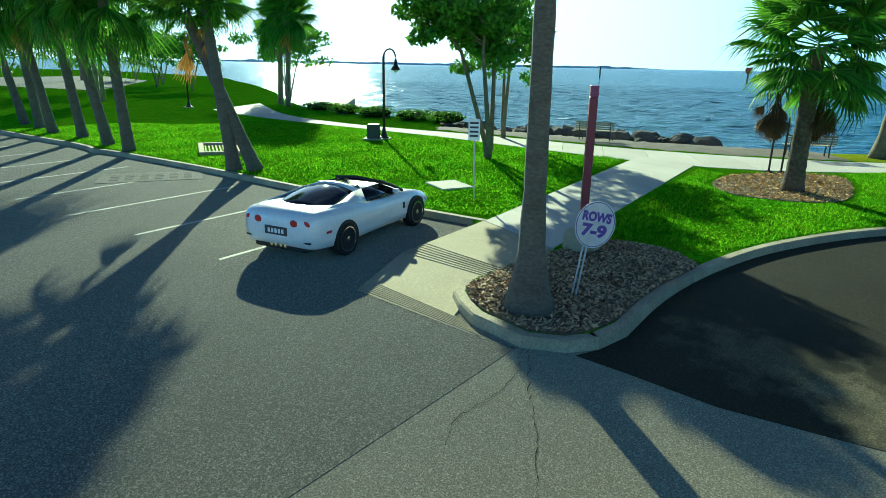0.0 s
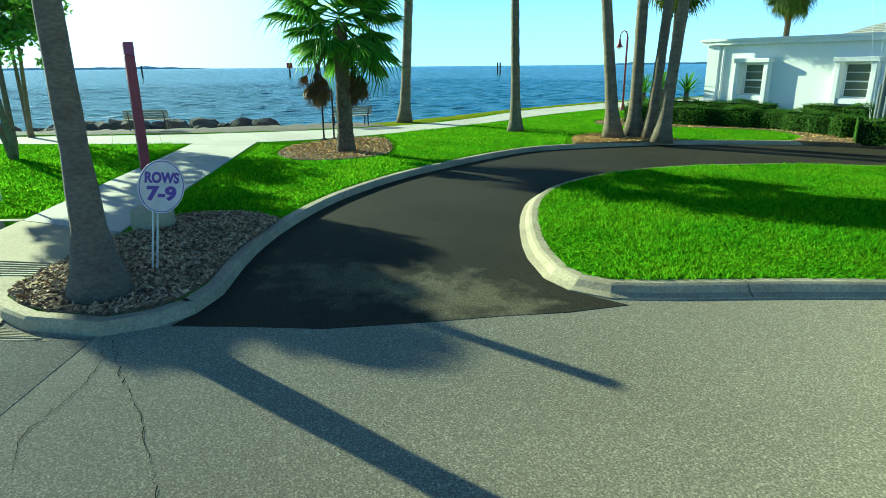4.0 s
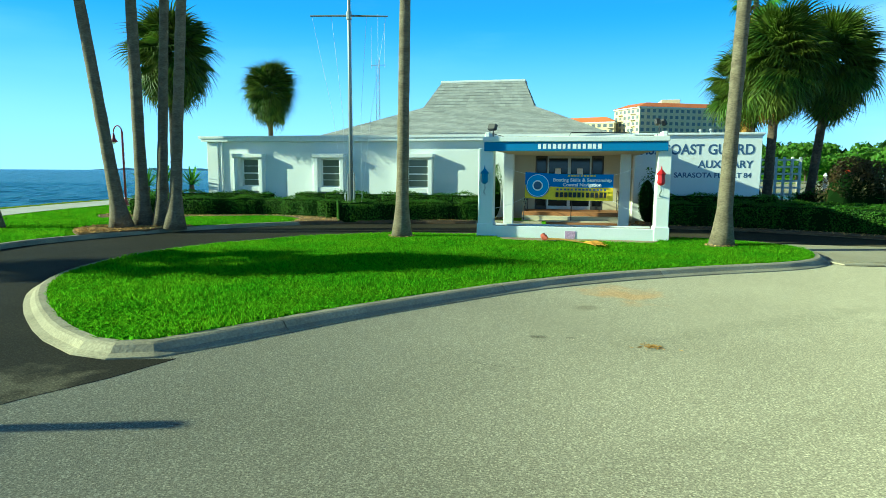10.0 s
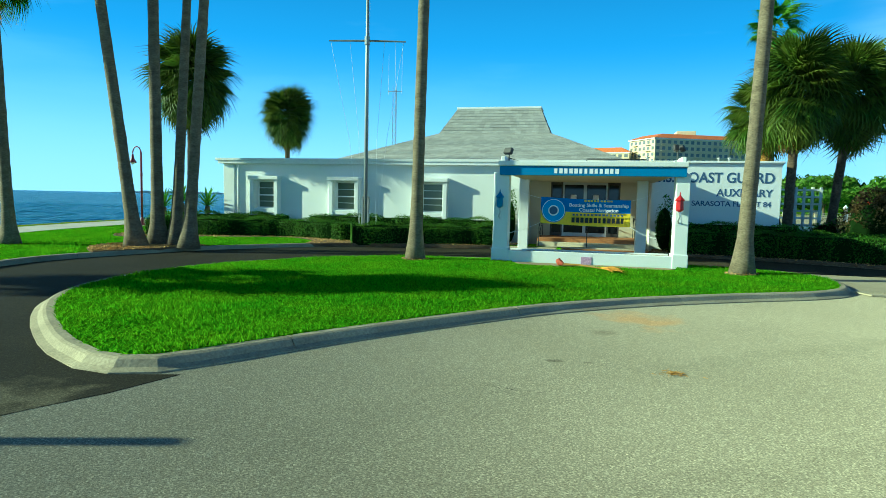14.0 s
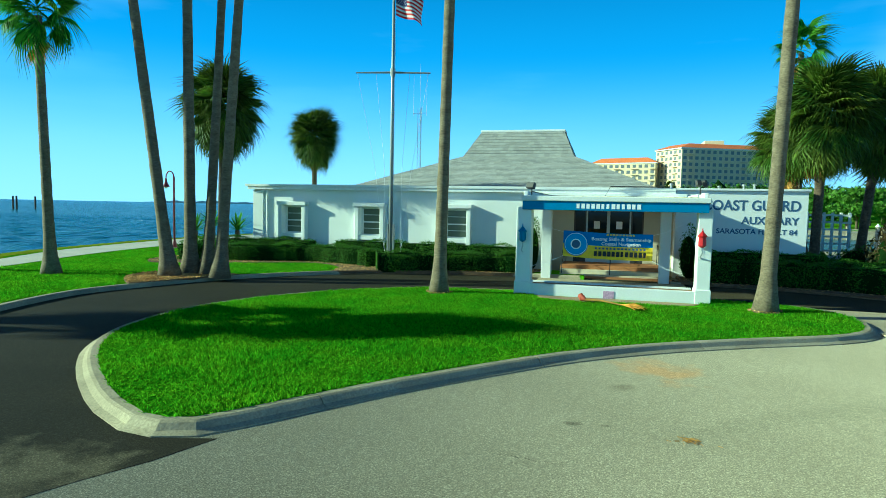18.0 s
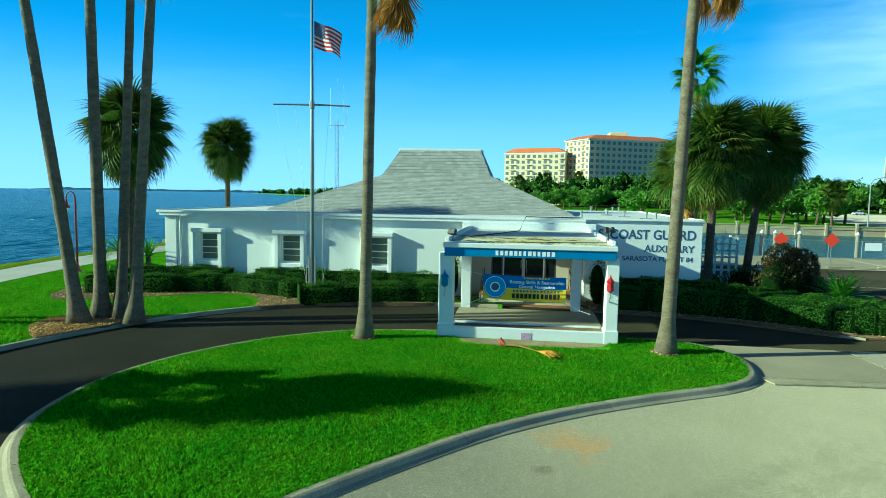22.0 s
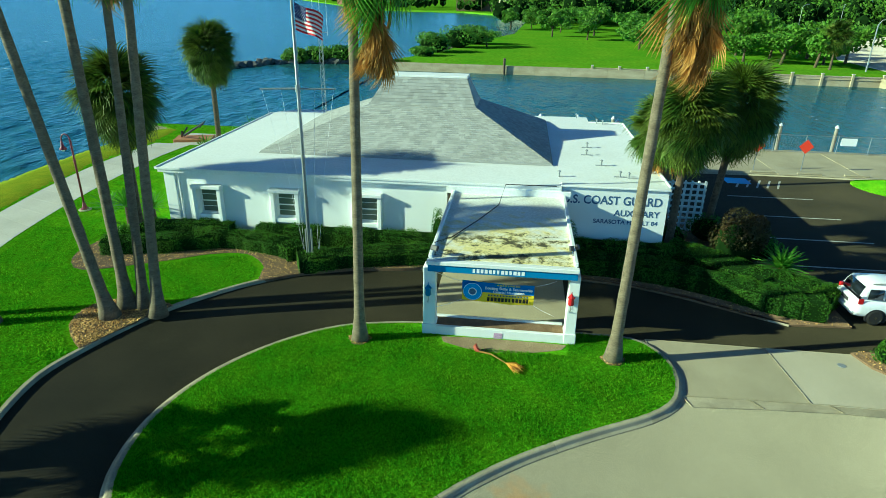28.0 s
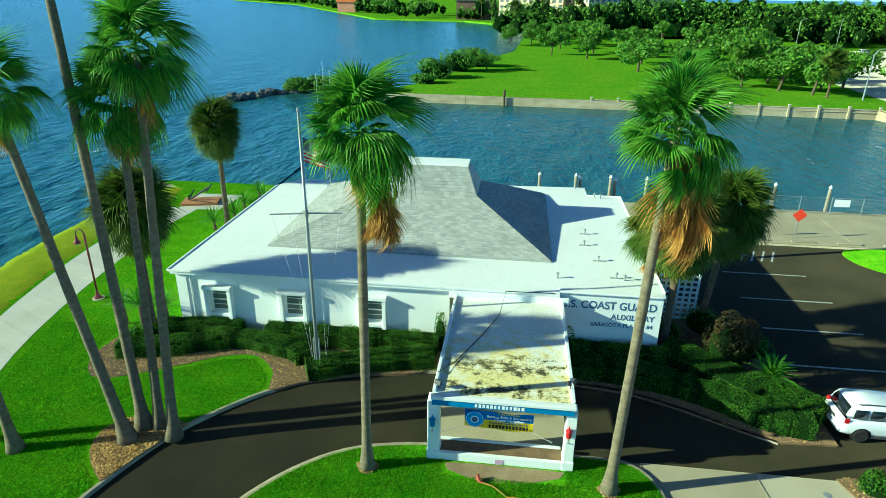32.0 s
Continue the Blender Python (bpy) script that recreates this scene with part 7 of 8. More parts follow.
# ---- vehicles ----
def body_loft(rows, mat, parent, name="body"):
    """A car body from stations: x, half width, underside, shoulder, deck height."""
    bm = bmesh.new()
    rings = []
    for x, w, zb, zs, zt in rows:
        half = [(0.0, zb), (0.80 * w, zb), (0.95 * w, zb + 0.07), (w, zb + 0.22), (w, (zb + zs) / 2 + 0.06), (0.985 * w, zs - 0.10), (0.93 * w, zs - 0.02), (0.80 * w, zs + 0.35 * (zt - zs)), (0.45 * w, zt), (0.0, zt)]
        ring = [(y, z) for y, z in half] + [(-y, z) for y, z in half[-2:0:-1]]
        rings.append([bm.verts.new((x, y, z)) for y, z in ring])
    n = len(rings[0])
    for a, b in zip(rings, rings[1:]):
        for j in range(n):
            bm.faces.new((a[j], b[j], b[(j + 1) % n], a[(j + 1) % n]))
    bm.faces.new(rings[0])
    bm.faces.new(rings[-1][::-1])
    bmesh.ops.recalc_face_normals(bm, faces=bm.faces)
    return part(name, bm, mat, parent, smooth=True)


def wheel(parent, x, y, r, w, spokes=5):
    s = 1 if y > 0 else -1
    hub = link("wheel", None, parent)
    hub.matrix_basis = pose(x, y, r, 90 if s < 0 else -90, 0, 0)
    part("tyre", lathe(bmesh.new(), [(r * 0.70, -w / 2), (r * 0.93, -w / 2), (r, -w * 0.3), (r, w * 0.3), (r * 0.93, w / 2), (r * 0.70, w / 2)], 28), M_RUBBER, hub, smooth=True)
    part("rim", lathe(bmesh.new(), [(r * 0.62, w / 2 - 0.06), (r * 0.70, w / 2 + 0.004), (r * 0.735, w / 2 + 0.004), (r * 0.735, w / 2 - 0.03)], 28), M_CHROME, hub)
    part("dish", lathe(bmesh.new(), [(0.01, w / 2 - 0.075), (r * 0.70, w / 2 - 0.07)], 20), M_BLACK, hub)
    for i in range(spokes):
        a = 2 * math.pi * i / spokes
        bm = bmesh.new()
        c, d = math.cos(a), math.sin(a)
        q = [(0.03 * -d + 0.02 * c, 0.03 * c + 0.02 * d), (0.03 * d + 0.02 * c, -0.03 * c + 0.02 * d), (r * 0.7 * c + 0.045 * d, r * 0.7 * d - 0.045 * c), (r * 0.7 * c - 0.045 * d, r * 0.7 * d + 0.045 * c)]
        prism(bm, q, w / 2 - 0.05, w / 2 - 0.01, True)
        part("spoke", bm, M_CHROME, hub)
    part("hub_cap", lathe(bmesh.new(), [(0.055, w / 2 - 0.05), (0.05, w / 2), (0.02, w / 2 + 0.004)], 12), M_CHROME, hub)


def patch(parent, pts, mat, name, thick=0.006):
    """A curved panel through a grid of points (rows of equal length)."""
    bm = bmesh.new()
    g = [[bm.verts.new(p) for p in row] for row in pts]
    for a, b in zip(g, g[1:]):
        for j in range(len(a) - 1):
            bm.faces.new((a[j], a[j + 1], b[j + 1], b[j]))
    ob = part(name, bm, mat, parent, smooth=True)
    mod = ob.modifiers.new("thick", "SOLIDIFY")
    mod.thickness, mod.offset = thick, 0.0
    return ob


def arch(parent, x, y, r, s):
    bm = bmesh.new()
    ring = [(x + r * math.cos(a), 0.335 + r * math.sin(a)) for a in np.linspace(-0.42, math.pi + 0.42, 24)]
    f = [bm.verts.new((px, y + s * 0.014, pz)) for px, pz in ring]
    g = [bm.verts.new((px, y - s * 0.10, pz)) for px, pz in ring]
    bm.faces.new(f)
    for k in range(len(f)):
        bm.faces.new((f[k], f[(k + 1) % len(f)], g[(k + 1) % len(f)], g[k]))
    part("wheel_arch", bm, M_BLACK, parent)


def sports_car():
    c = thing("sports_car", "white low sports car with its roof panel off", "car", (-9.84, -22.53, 0.005), 157.2)
    body_loft([(-2.26, 0.62, 0.42, 0.78, 0.80), (-2.20, 0.80, 0.30, 0.88, 0.93), (-2.02, 0.885, 0.24, 0.93, 0.965), (-1.6, 0.92, 0.20, 0.95, 0.965), (-1.1, 0.925, 0.19, 0.94, 0.95), (-0.5, 0.885, 0.18, 0.88, 0.89), (0.2, 0.87, 0.18, 0.84, 0.85),
               (0.8, 0.885, 0.18, 0.84, 0.87), (1.3, 0.905, 0.19, 0.82, 0.83), (1.7, 0.885, 0.20, 0.76, 0.74), (2.05, 0.80, 0.24, 0.64, 0.60), (2.24, 0.62, 0.32, 0.52, 0.48), (2.29, 0.45, 0.38, 0.46, 0.44)], M_CAR, c)
    # rear hatch glass, hoop, windscreen and its frame
    hatch = []
    for i in range(7):
        t = i / 6
        x, z, w = -1.72 + 1.12 * t, 0.955 + 0.245 * math.sin(t * 1.45), 0.70 - 0.14 * t
        hatch.append([(x, w * s, z - 0.10 * s * s - 0.05 * abs(s) ** 6) for s in (-1, -0.75, -0.4, 0, 0.4, 0.75, 1)])
    patch(c, hatch, M_DARKGLASS, "rear_window")
    hoop = [[(x, w * s * 1.0, z - 0.11 * s * s - dz) for s in (-1, -0.75, -0.4, 0, 0.4, 0.75, 1)] for x, w, z, dz in ((-0.62, 0.57, 1.205, 0), (-0.45, 0.565, 1.21, 0), (-0.34, 0.56, 1.195, 0.01))]
    patch(c, hoop, M_CAR, "roof_hoop", 0.02)
    for s in (-1, 1):
        patch(c, [[(-1.70, s * 0.71, 0.95), (-1.2, s * 0.70, 1.0), (-0.72, s * 0.605, 1.09), (-0.34, s * 0.565, 1.10)], [(-1.70, s * 0.76, 0.93), (-1.15, s * 0.80, 0.93), (-0.62, s * 0.80, 0.89), (-0.50, s * 0.80, 0.88)]], M_CAR, "quarter_panel", 0.02)
        patch(c, [[(-0.34, s * 0.57, 1.09), (0.0, s * 0.575, 1.105), (0.36, s * 0.565, 1.10)], [(-0.48, s * 0.80, 0.885), (0.2, s * 0.79, 0.855), (0.86, s * 0.76, 0.865)]], M_DARKGLASS, "side_window")
        bm = bmesh.new()
        tube(bm, [(0.98, s * 0.76, 0.865), (0.68, s * 0.66, 1.02), (0.36, s * 0.56, 1.15)], 0.035, 6)
        part("windscreen_pillar", bm, M_BLACK, c)
        bm = bmesh.new()
        box(bm, 0.50, s * 0.86 - 0.08, 0.89, 0.62, s * 0.86 + 0.08, 0.98, bevel=0.03)
        part("mirror", bm, M_CAR, c)
        part("side_vent", a_box(0.80, s * 0.888 - 0.012, 0.50, 0.88, s * 0.888 + 0.012, 0.64, bevel=0.01), M_BLACK, c)
        part("side_marker", a_box(-1.93, s * 0.905 - 0.01, 0.56, -1.78, s * 0.905 + 0.006, 0.60), M_RED, c)
    patch(c, [[(1.0, y, 0.875 + 0.02 * (1 - y * y)) for y in (-0.72, -0.4, 0, 0.4, 0.72)], [(0.36, y * 0.76, 1.17 - 0.06 * abs(y) ** 2) for y in (-0.72, -0.4, 0, 0.4, 0.72)]], M_DARKGLASS, "windscreen")
    part("screen_header", a_tube([(0.36, -0.56, 1.13), (0.36, 0, 1.18), (0.36, 0.56, 1.13)], 0.035, 6), M_BLACK, c)
    part("cockpit", a_box(-0.45, -0.58, 0.80, 0.55, 0.58, 0.905, bevel=0.04), M_BLACK, c)
    for s in (-0.33, 0.33):
        part("seat_back", a_box(-0.44, s - 0.2, 0.86, -0.24, s + 0.2, 1.16, bevel=0.06), M_PLASTIC, c)
    part("steering_wheel", a_tube([(0.22 + 0.05 * math.sin(a), 0.33 + 0.17 * math.cos(a), 0.98 + 0.13 * math.sin(a)) for a in np.linspace(0, 6.283, 14)], 0.015, 5), M_BLACK, c)
    for y in (-0.66, -0.42, 0.42, 0.66):
        bm = bmesh.new()
        bmesh.ops.create_uvsphere(bm, u_segments=16, v_segments=8, radius=0.085, matrix=pose(-2.205 if abs(y) > 0.5 else -2.245, y, 0.74, 0, -12, 0) @ Matrix.Diagonal((0.35, 1.15, 1, 1)))
        part("tail_light", bm, M_RED, c, smooth=True)
    part("number_plate", a_box(-2.275, -0.26, 0.50, -2.25, 0.26, 0.66, bevel=0.004), M_PLASTIC, c, "dark plate recess with plain bars")
    for k in range(5):
        part("plate_bar", a_box(-2.282, -0.19 + 0.08 * k, 0.54, -2.274, -0.14 + 0.08 * k, 0.62), M_WHITE, c)
    part("brake_light", a_box(-2.21, -0.14, 0.885, -2.15, 0.14, 0.905), M_RED, c)
    part("diffuser", a_box(-2.18, -0.62, 0.20, -1.95, 0.62, 0.34, bevel=0.03), M_BLACK, c)
    for y in (-0.16, -0.06, 0.06, 0.16):
        part("exhaust", a_tube([(-2.22, y, 0.30), (-2.0, y, 0.30)], 0.035, 8), M_CHROME, c)
    for s in (-0.6, 0.6):
        part("bumper_slot", a_box(-2.235, s - 0.16, 0.40, -2.19, s + 0.16, 0.43), M_BLACK, c)
    for x in (-1.327, 1.327):
        for s in (-1, 1):
            arch(c, x, s * 0.922, 0.365, s)
            wheel(c, x, s * 0.832, 0.328, 0.24)


def suv(x, y, turn, label, paint, name="suv"):
    c = thing(name, label, "car", (x, y, 0.008), turn)
    body_loft([(-2.2, 0.78, 0.40, 0.95, 1.0), (-2.14, 0.86, 0.34, 1.0, 1.04), (-1.9, 0.895, 0.30, 1.04, 1.06), (-1.0, 0.905, 0.28, 1.05, 1.07), (0.4, 0.905, 0.28, 1.05, 1.07), (0.9, 0.90, 0.28, 1.04, 1.07), (1.3, 0.895, 0.29, 1.0, 1.05),
               (1.9, 0.87, 0.32, 0.93, 0.99), (2.15, 0.80, 0.36, 0.86, 0.90), (2.22, 0.70, 0.42, 0.76, 0.78)], paint, c)
    body_loft([(-2.02, 0.80, 1.0, 1.16, 1.18), (-1.92, 0.80, 1.0, 1.45, 1.50), (-1.75, 0.77, 1.0, 1.66, 1.70), (-0.8, 0.75, 1.0, 1.70, 1.735), (0.1, 0.745, 1.0, 1.68, 1.715), (0.45, 0.75, 1.0, 1.56, 1.60), (0.95, 0.80, 1.0, 1.13, 1.15)], paint, c, "cabin")
    for s in (-1, 1):
        for a, b, i in ((-1.78, -1.18, 0.06), (-1.10, -0.36, 0.02), (-0.28, 0.50, 0.0)):
            k = 0.34 if b > 0.3 else 0.0
            patch(c, [[(a, s * 0.815, 1.12), (b + k * 0.6, s * 0.815, 1.12)], [(a + i, s * 0.768, 1.56), (b - k * 0.5, s * 0.768, 1.56)]], M_DARKGLASS, "side_window")
        part("tail_light", a_box(-2.12, s * 0.80 - 0.09, 0.92, -1.92, s * 0.83 + 0.04 * s, 1.16, bevel=0.02), M_RED, c)
        part("roof_rail", a_tube([(-1.6, s * 0.62, 1.74), (-1.2, s * 0.63, 1.78), (0.0, s * 0.63, 1.77)], 0.022, 6), M_PLASTIC, c)
        part("mirror", a_box(0.5, s * 0.98 - 0.09, 1.08, 0.66, s * 0.98 + 0.09, 1.24, bevel=0.03), paint, c)
        part("door_handle", a_box(-0.34, s * 0.912 - 0.012, 0.96, -0.20, s * 0.912 + 0.012, 0.99), paint, c)
        part("sill", a_box(-1.0, s * 0.88 - 0.03, 0.24, 0.95, s * 0.88 + 0.03, 0.36, bevel=0.02), M_PLASTIC, c)
        for x0 in (-1.31, 1.31):
            arch(c, x0, s * 0.902, 0.40, s)
            wheel(c, x0, s * 0.825, 0.35, 0.22, 6)
    patch(c, [[(-2.045, -0.66, 1.17), (-2.055, 0, 1.17), (-2.045, 0.66, 1.17)], [(-1.965, -0.65, 1.42), (-1.985, 0, 1.42), (-1.965, 0.65, 1.42)], [(-1.855, -0.60, 1.60), (-1.875, 0, 1.61), (-1.855, 0.60, 1.60)]], M_DARKGLASS, "rear_window")
    patch(c, [[(0.98, -0.68, 1.12), (1.0, 0, 1.13), (0.98, 0.68, 1.12)], [(0.50, -0.60, 1.58), (0.52, 0, 1.6), (0.50, 0.60, 1.58)]], M_DARKGLASS, "windscreen")
    part("rear_bumper", a_box(-2.28, -0.82, 0.42, -2.08, 0.82, 0.62, bevel=0.05), paint, c)
    part("plate_recess", a_box(-2.21, -0.28, 0.76, -2.17, 0.28, 0.92), M_PLASTIC, c)
    return c


sports_car()
suv(19.35, 4.2, 0, "white compact SUV parked beside the hedge", M_CAR)


# ---- beyond the inlet ----
wall = thing("far_seawall", "weathered concrete seawall with posts across the inlet", "seawall", (0, 0, 0), kind="structure")


def run_wall(a, b, z0, z1, t, parent, name="wall_panel", step=6.0, mat=None):
    a, b = Vector(a), Vector(b)
    n = max(1, int((b - a).length / step))
    d = (b - a).normalized()
    s = Vector((-d.y, d.x)) * t / 2
    for i in range(n):
        p, q = a.lerp(b, i / n), a.lerp(b, (i + 1) / n) - d * 0.03
        part(name, prism(bmesh.new(), [tuple(p - s), tuple(q - s), tuple(q + s), tuple(p + s)], z0, z1, True), mat or M_SEAWALL, parent)


run_wall((-26, 95.8), (62, 91.4), -2.0, 0.45, 0.9, wall)
run_wall((62, 91.4), (66, 79), -2.0, 0.45, 0.9, wall)
run_wall((66, 79), (92, 70), -2.0, 0.45, 0.9, wall)
LINE = [Vector((15.3, 94.2)).lerp(Vector((62, 91.4)), i / 10) for i in range(11)] + [Vector((62, 91.4)).lerp(Vector((66, 79)), i / 3) for i in range(1, 3)] + [Vector((66, 79)).lerp(Vector((92, 70)), i / 6) for i in range(7)]
for i, p in enumerate(LINE):
    part("post", a_box(p.x - 0.2, p.y - 0.8, -1.2, p.x + 0.2, p.y - 0.42, 0.95, bevel=0.04), M_SEAWALL, wall)
    part("post_cap", a_box(p.x - 0.25, p.y - 0.85, 0.95, p.x + 0.25, p.y - 0.37, 1.08, bevel=0.03), M_WALK, wall)
for p, q in zip(LINE, LINE[1:]):
    for h in (0.12, 0.62):
        part("rail", a_tube([(p.x, p.y - 0.6, h), (q.x, q.y - 0.6, h)], 0.08, 6), M_SEAWALL, wall)
part("range_pile", a_tube([(-0.1, 93.7, -1.5), (-0.1, 93.7, 1.8)], 0.22, 8), M_BARKD, wall)
bm = bmesh.new()
prism(bm, [(70, 96), (72, 130), (92, 180), (98, 226), (150, 232), (230, 215), (230, 90), (110, 84)], -0.1, 0.05)
solo("far_car_park", bm, material("shell_lot", (0.50, 0.46, 0.36), (0.36, 0.30, 0.20), rough=0.95, scale=14.0, fine=2.0, mix=0.8, bump=0.1, grain=0.15), "pale shell-surfaced car park across the inlet", "parking", "structure")

def far_tree_parts(seed, h, r, leaf, n):
    rng, rnd = np.random.default_rng(seed), random.Random(seed)
    bm = bmesh.new()
    tube(bm, [(0, 0, -0.1), (rnd.uniform(-.4, .4), 0, h * 0.3), (rnd.uniform(-.8, .8), rnd.uniform(-.5, .5), h * 0.6)], [0.28, 0.2, 0.1], 6)
    for _ in range(4):
        a = rnd.uniform(0, 6.28)
        tube(bm, [(0, 0, h * 0.28), (math.cos(a) * r * 0.5, math.sin(a) * r * 0.5, h * 0.6)], [0.14, 0.05], 5)
    tr = mesh_of(bm, M_BARKD, True)
    k = 16
    c = np.stack([rng.normal(size=k) * r * 0.45, rng.normal(size=k) * r * 0.45, h * 0.62 + rng.normal(size=k) * h * 0.13], 1)
    rad = rng.uniform(0.3, 0.5, (k, 1)) * np.array([[r, r, h * 0.34]])
    return tr, mesh_np(*leaf_cloud(c, rad, n, leaf, rng, 0.55), M_LEAFFAR)


KINDS = [far_tree_parts(300 + i, 7.0, 4.2, 0.42, 1500) for i in range(4)]
rnd = random.Random(31)
FAR_TREES = [(22, 177), (16, 214), (32, 146), (36, 165), (44, 150), (49, 120), (55, 116), (60, 112), (64, 118), (52, 135), (-6, 142), (6, 236), (28, 228), (40, 205), (52, 182), (64, 160), (60, 200), (74, 186), (18, 250), (46, 232), (70, 215), (84, 205), (30, 262), (8, 265), (58, 250), (78, 240), (57, 128), (66, 131), (45, 138), (70, 122), (38, 186), (26, 198), (12, 188), (48, 165), (70, 145), (76, 160), (-2, 226), (20, 236)]
for i, (x, y) in enumerate(FAR_TREES):
    t = thing("park_tree", "spreading green park tree across the inlet", "tree", (x, y, 0), rnd.uniform(0, 360), group="trees across the inlet")
    tr, cr = KINDS[i % 4]
    link("trunk", tr, t)
    link("crown", cr, t)
    k = rnd.uniform(0.95, 1.45) * (0.62 if i == 10 else 1)
    t.scale = (k, k, k * rnd.uniform(0.85, 1.1))
for i, (x, y, rx, rz) in enumerate(((-42, 103, 3.2, 2.2), (-38, 104, 3.6, 2.6), (-33, 105, 3.4, 2.8), (-28, 103, 3.2, 2.6), (-24, 101, 3.0, 2.2), (-17, 124, 4.5, 3.6), (-13, 138, 5, 4.4), (-10, 150, 5, 4.0), (-18, 114, 3.0, 1.6), (70, 92, 2.4, 2.0), (66, 92, 2.2, 1.6))):
    shrub(x, y, rx, rx, rz, "dense mangrove bush on the bank", 400 + i, 1700, 0.3, z=-0.9 if i < 5 else -0.2, name="mangrove_bush", mat=M_LEAFFAR)
for i, (x, y, h) in enumerate(((61, 108, 5.5), (128, 205, 6), (140, 200, 6), (150, 196, 6.5), (162, 190, 6), (12, 300, 14), (-2, 290, 12), (30, 330, 16), (-20, 440, 14), (-28, 452, 15))):
    sabal(x, y, h, 1.5, 420 + i, 46, 18, "cabbage palm across the inlet", z=0)

# one tall palm behind the cabbage palms
palm(13.6, 22.0, (13.2, 22.2), 12.6, 0.19, 0.15, 0.1, seed=15, size=0.85, wind=0.7, dead=18, green=26, label="tall wind-blown fan palm behind the building", z=0.0)


def woods(name, spots, leaf, per, label, seed):
    """Far woods: crowns of leaf clumps run together."""
    rng = np.random.default_rng(seed)
    sp = np.array(spots)
    k = len(sp)
    cs, rs = [], []
    for x, y, h in sp:
        for _ in range(5):
            cs.append((x + rng.normal() * h * 0.28, y + rng.normal() * h * 0.28, h * rng.uniform(0.35, 0.8)))
            q = h * rng.uniform(0.20, 0.34)
            rs.append((q * 1.2, q * 1.2, q))
    ob = tagged(new(name, mesh_np(*leaf_cloud(cs, rs, per * k, leaf, rng, 0.75), M_LEAFFAR)), label, "woods", kind="stuff")
    # near-black blobs stand for the shade deep between the crowns
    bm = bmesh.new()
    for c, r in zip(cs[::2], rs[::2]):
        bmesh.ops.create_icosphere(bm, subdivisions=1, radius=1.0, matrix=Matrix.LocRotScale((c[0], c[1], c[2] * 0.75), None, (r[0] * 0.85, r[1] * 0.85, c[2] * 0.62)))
    link("undergrowth", mesh_of(bm, M_SHADE_CORE), ob)


rg = random.Random(8)
woods("far_woods", [(rg.uniform(-8, 165), rg.uniform(278, 318), rg.uniform(11, 17)) for _ in range(90)] + [(rg.uniform(95, 260), rg.uniform(236, 290), rg.uniform(9, 14)) for _ in range(70)], 0.8, 170, "dense green woods across the inlet", 501)
far_line = []
for (ax, ay), (bx, by) in zip(FAR_SHORE[5:-1], FAR_SHORE[6:]):
    m = int(math.hypot(bx - ax, by - ay) / 8)
    for i in range(m):
        s = rg.random()
        far_line.append((ax + (bx - ax) * s + rg.uniform(8, 70), ay + (by - ay) * s + rg.uniform(5, 40), rg.uniform(8, 15)))
woods("far_shore_woods", far_line, 1.5, 90, "distant wooded shore", 502)
woods("horizon_woods", [(rg.uniform(80, 900), rg.uniform(330, 620), rg.uniform(10, 17)) for _ in range(200)], 1.4, 70, "distant green tree tops", 503)


def condo(name, poly, h, floors, faces, label):
    t = thing(name, label, "building", (0, 0, 0))
    part("wall", prism(bmesh.new(), poly, -0.5, h), M_CONDO, t)
    cx, cy = np.mean(poly, 0)
    bm = bmesh.new()
    prism(bm, [(cx + (x - cx) * 1.03, cy + (y - cy) * 1.03) for x, y in poly], h, h + 0.6, True)
    part("cornice", bm, M_TRIM, t)
    bm = bmesh.new()
    lo = [bm.verts.new((cx + (x - cx) * 1.04, cy + (y - cy) * 1.04, h + 0.6)) for x, y in poly]
    hi = [bm.verts.new((cx + (x - cx) * 0.72, cy + (y - cy) * 0.72, h + 3.4)) for x, y in poly]
    for i in range(len(poly)):
        bm.faces.new((lo[i], lo[(i + 1) % len(poly)], hi[(i + 1) % len(poly)], hi[i]))
    bm.faces.new(hi)
    part("roof", bm, M_TILE, t, "orange clay tile roof")
    wm = mesh_of(a_box(-0.9, -0.08, -0.85, 0.9, 0.06, 0.85), M_FARPANE)
    bmx = mesh_of(a_box(-1.9, -1.3, -1.6, 1.9, 0.0, -1.45), M_CONDO)
    for i, bays in faces:
        a, b = Vector(poly[i]), Vector(poly[(i + 1) % len(poly)])
        d = (b - a).normalized()
        rz = math.degrees(math.atan2(d.y, d.x))
        for f in range(floors):
            for k in range(bays):
                p = a.lerp(b, (k + 0.5) / bays)
                w = link("window", wm, t)
                w.matrix_basis = pose(p.x, p.y, h * (f + 0.55) / floors, 0, 0, rz)
                if k % 3 == 1:
                    w = link("balcony", bmx, t)
                    w.matrix_basis = pose(p.x, p.y, h * (f + 0.55) / floors, 0, 0, rz)
    return t


condo("apartment_block", [(-11.5, 344.7), (22.5, 333), (27, 350), (-5, 362)], 29.0, 9, ((0, 11),), "cream apartment block with an orange tile roof")
tower = condo("apartment_tower", [(23.2, 343), (35, 325), (84, 347), (74, 378), (32, 372)], 36.0, 11, ((0, 6), (1, 16)), "tall cream apartment tower with an orange tile roof")
part("penthouse", a_box(48, 345, 37, 58, 360, 42, bevel=0.2), M_CONDO, tower)
low = thing("low_building", "low brown flat-roofed building among the trees", "building", (-32, 470, 0))
part("wall", a_box(-16, 0, 0, 30, 14, 13), material("brown_wall", (0.16, 0.10, 0.07), rough=0.8), low)
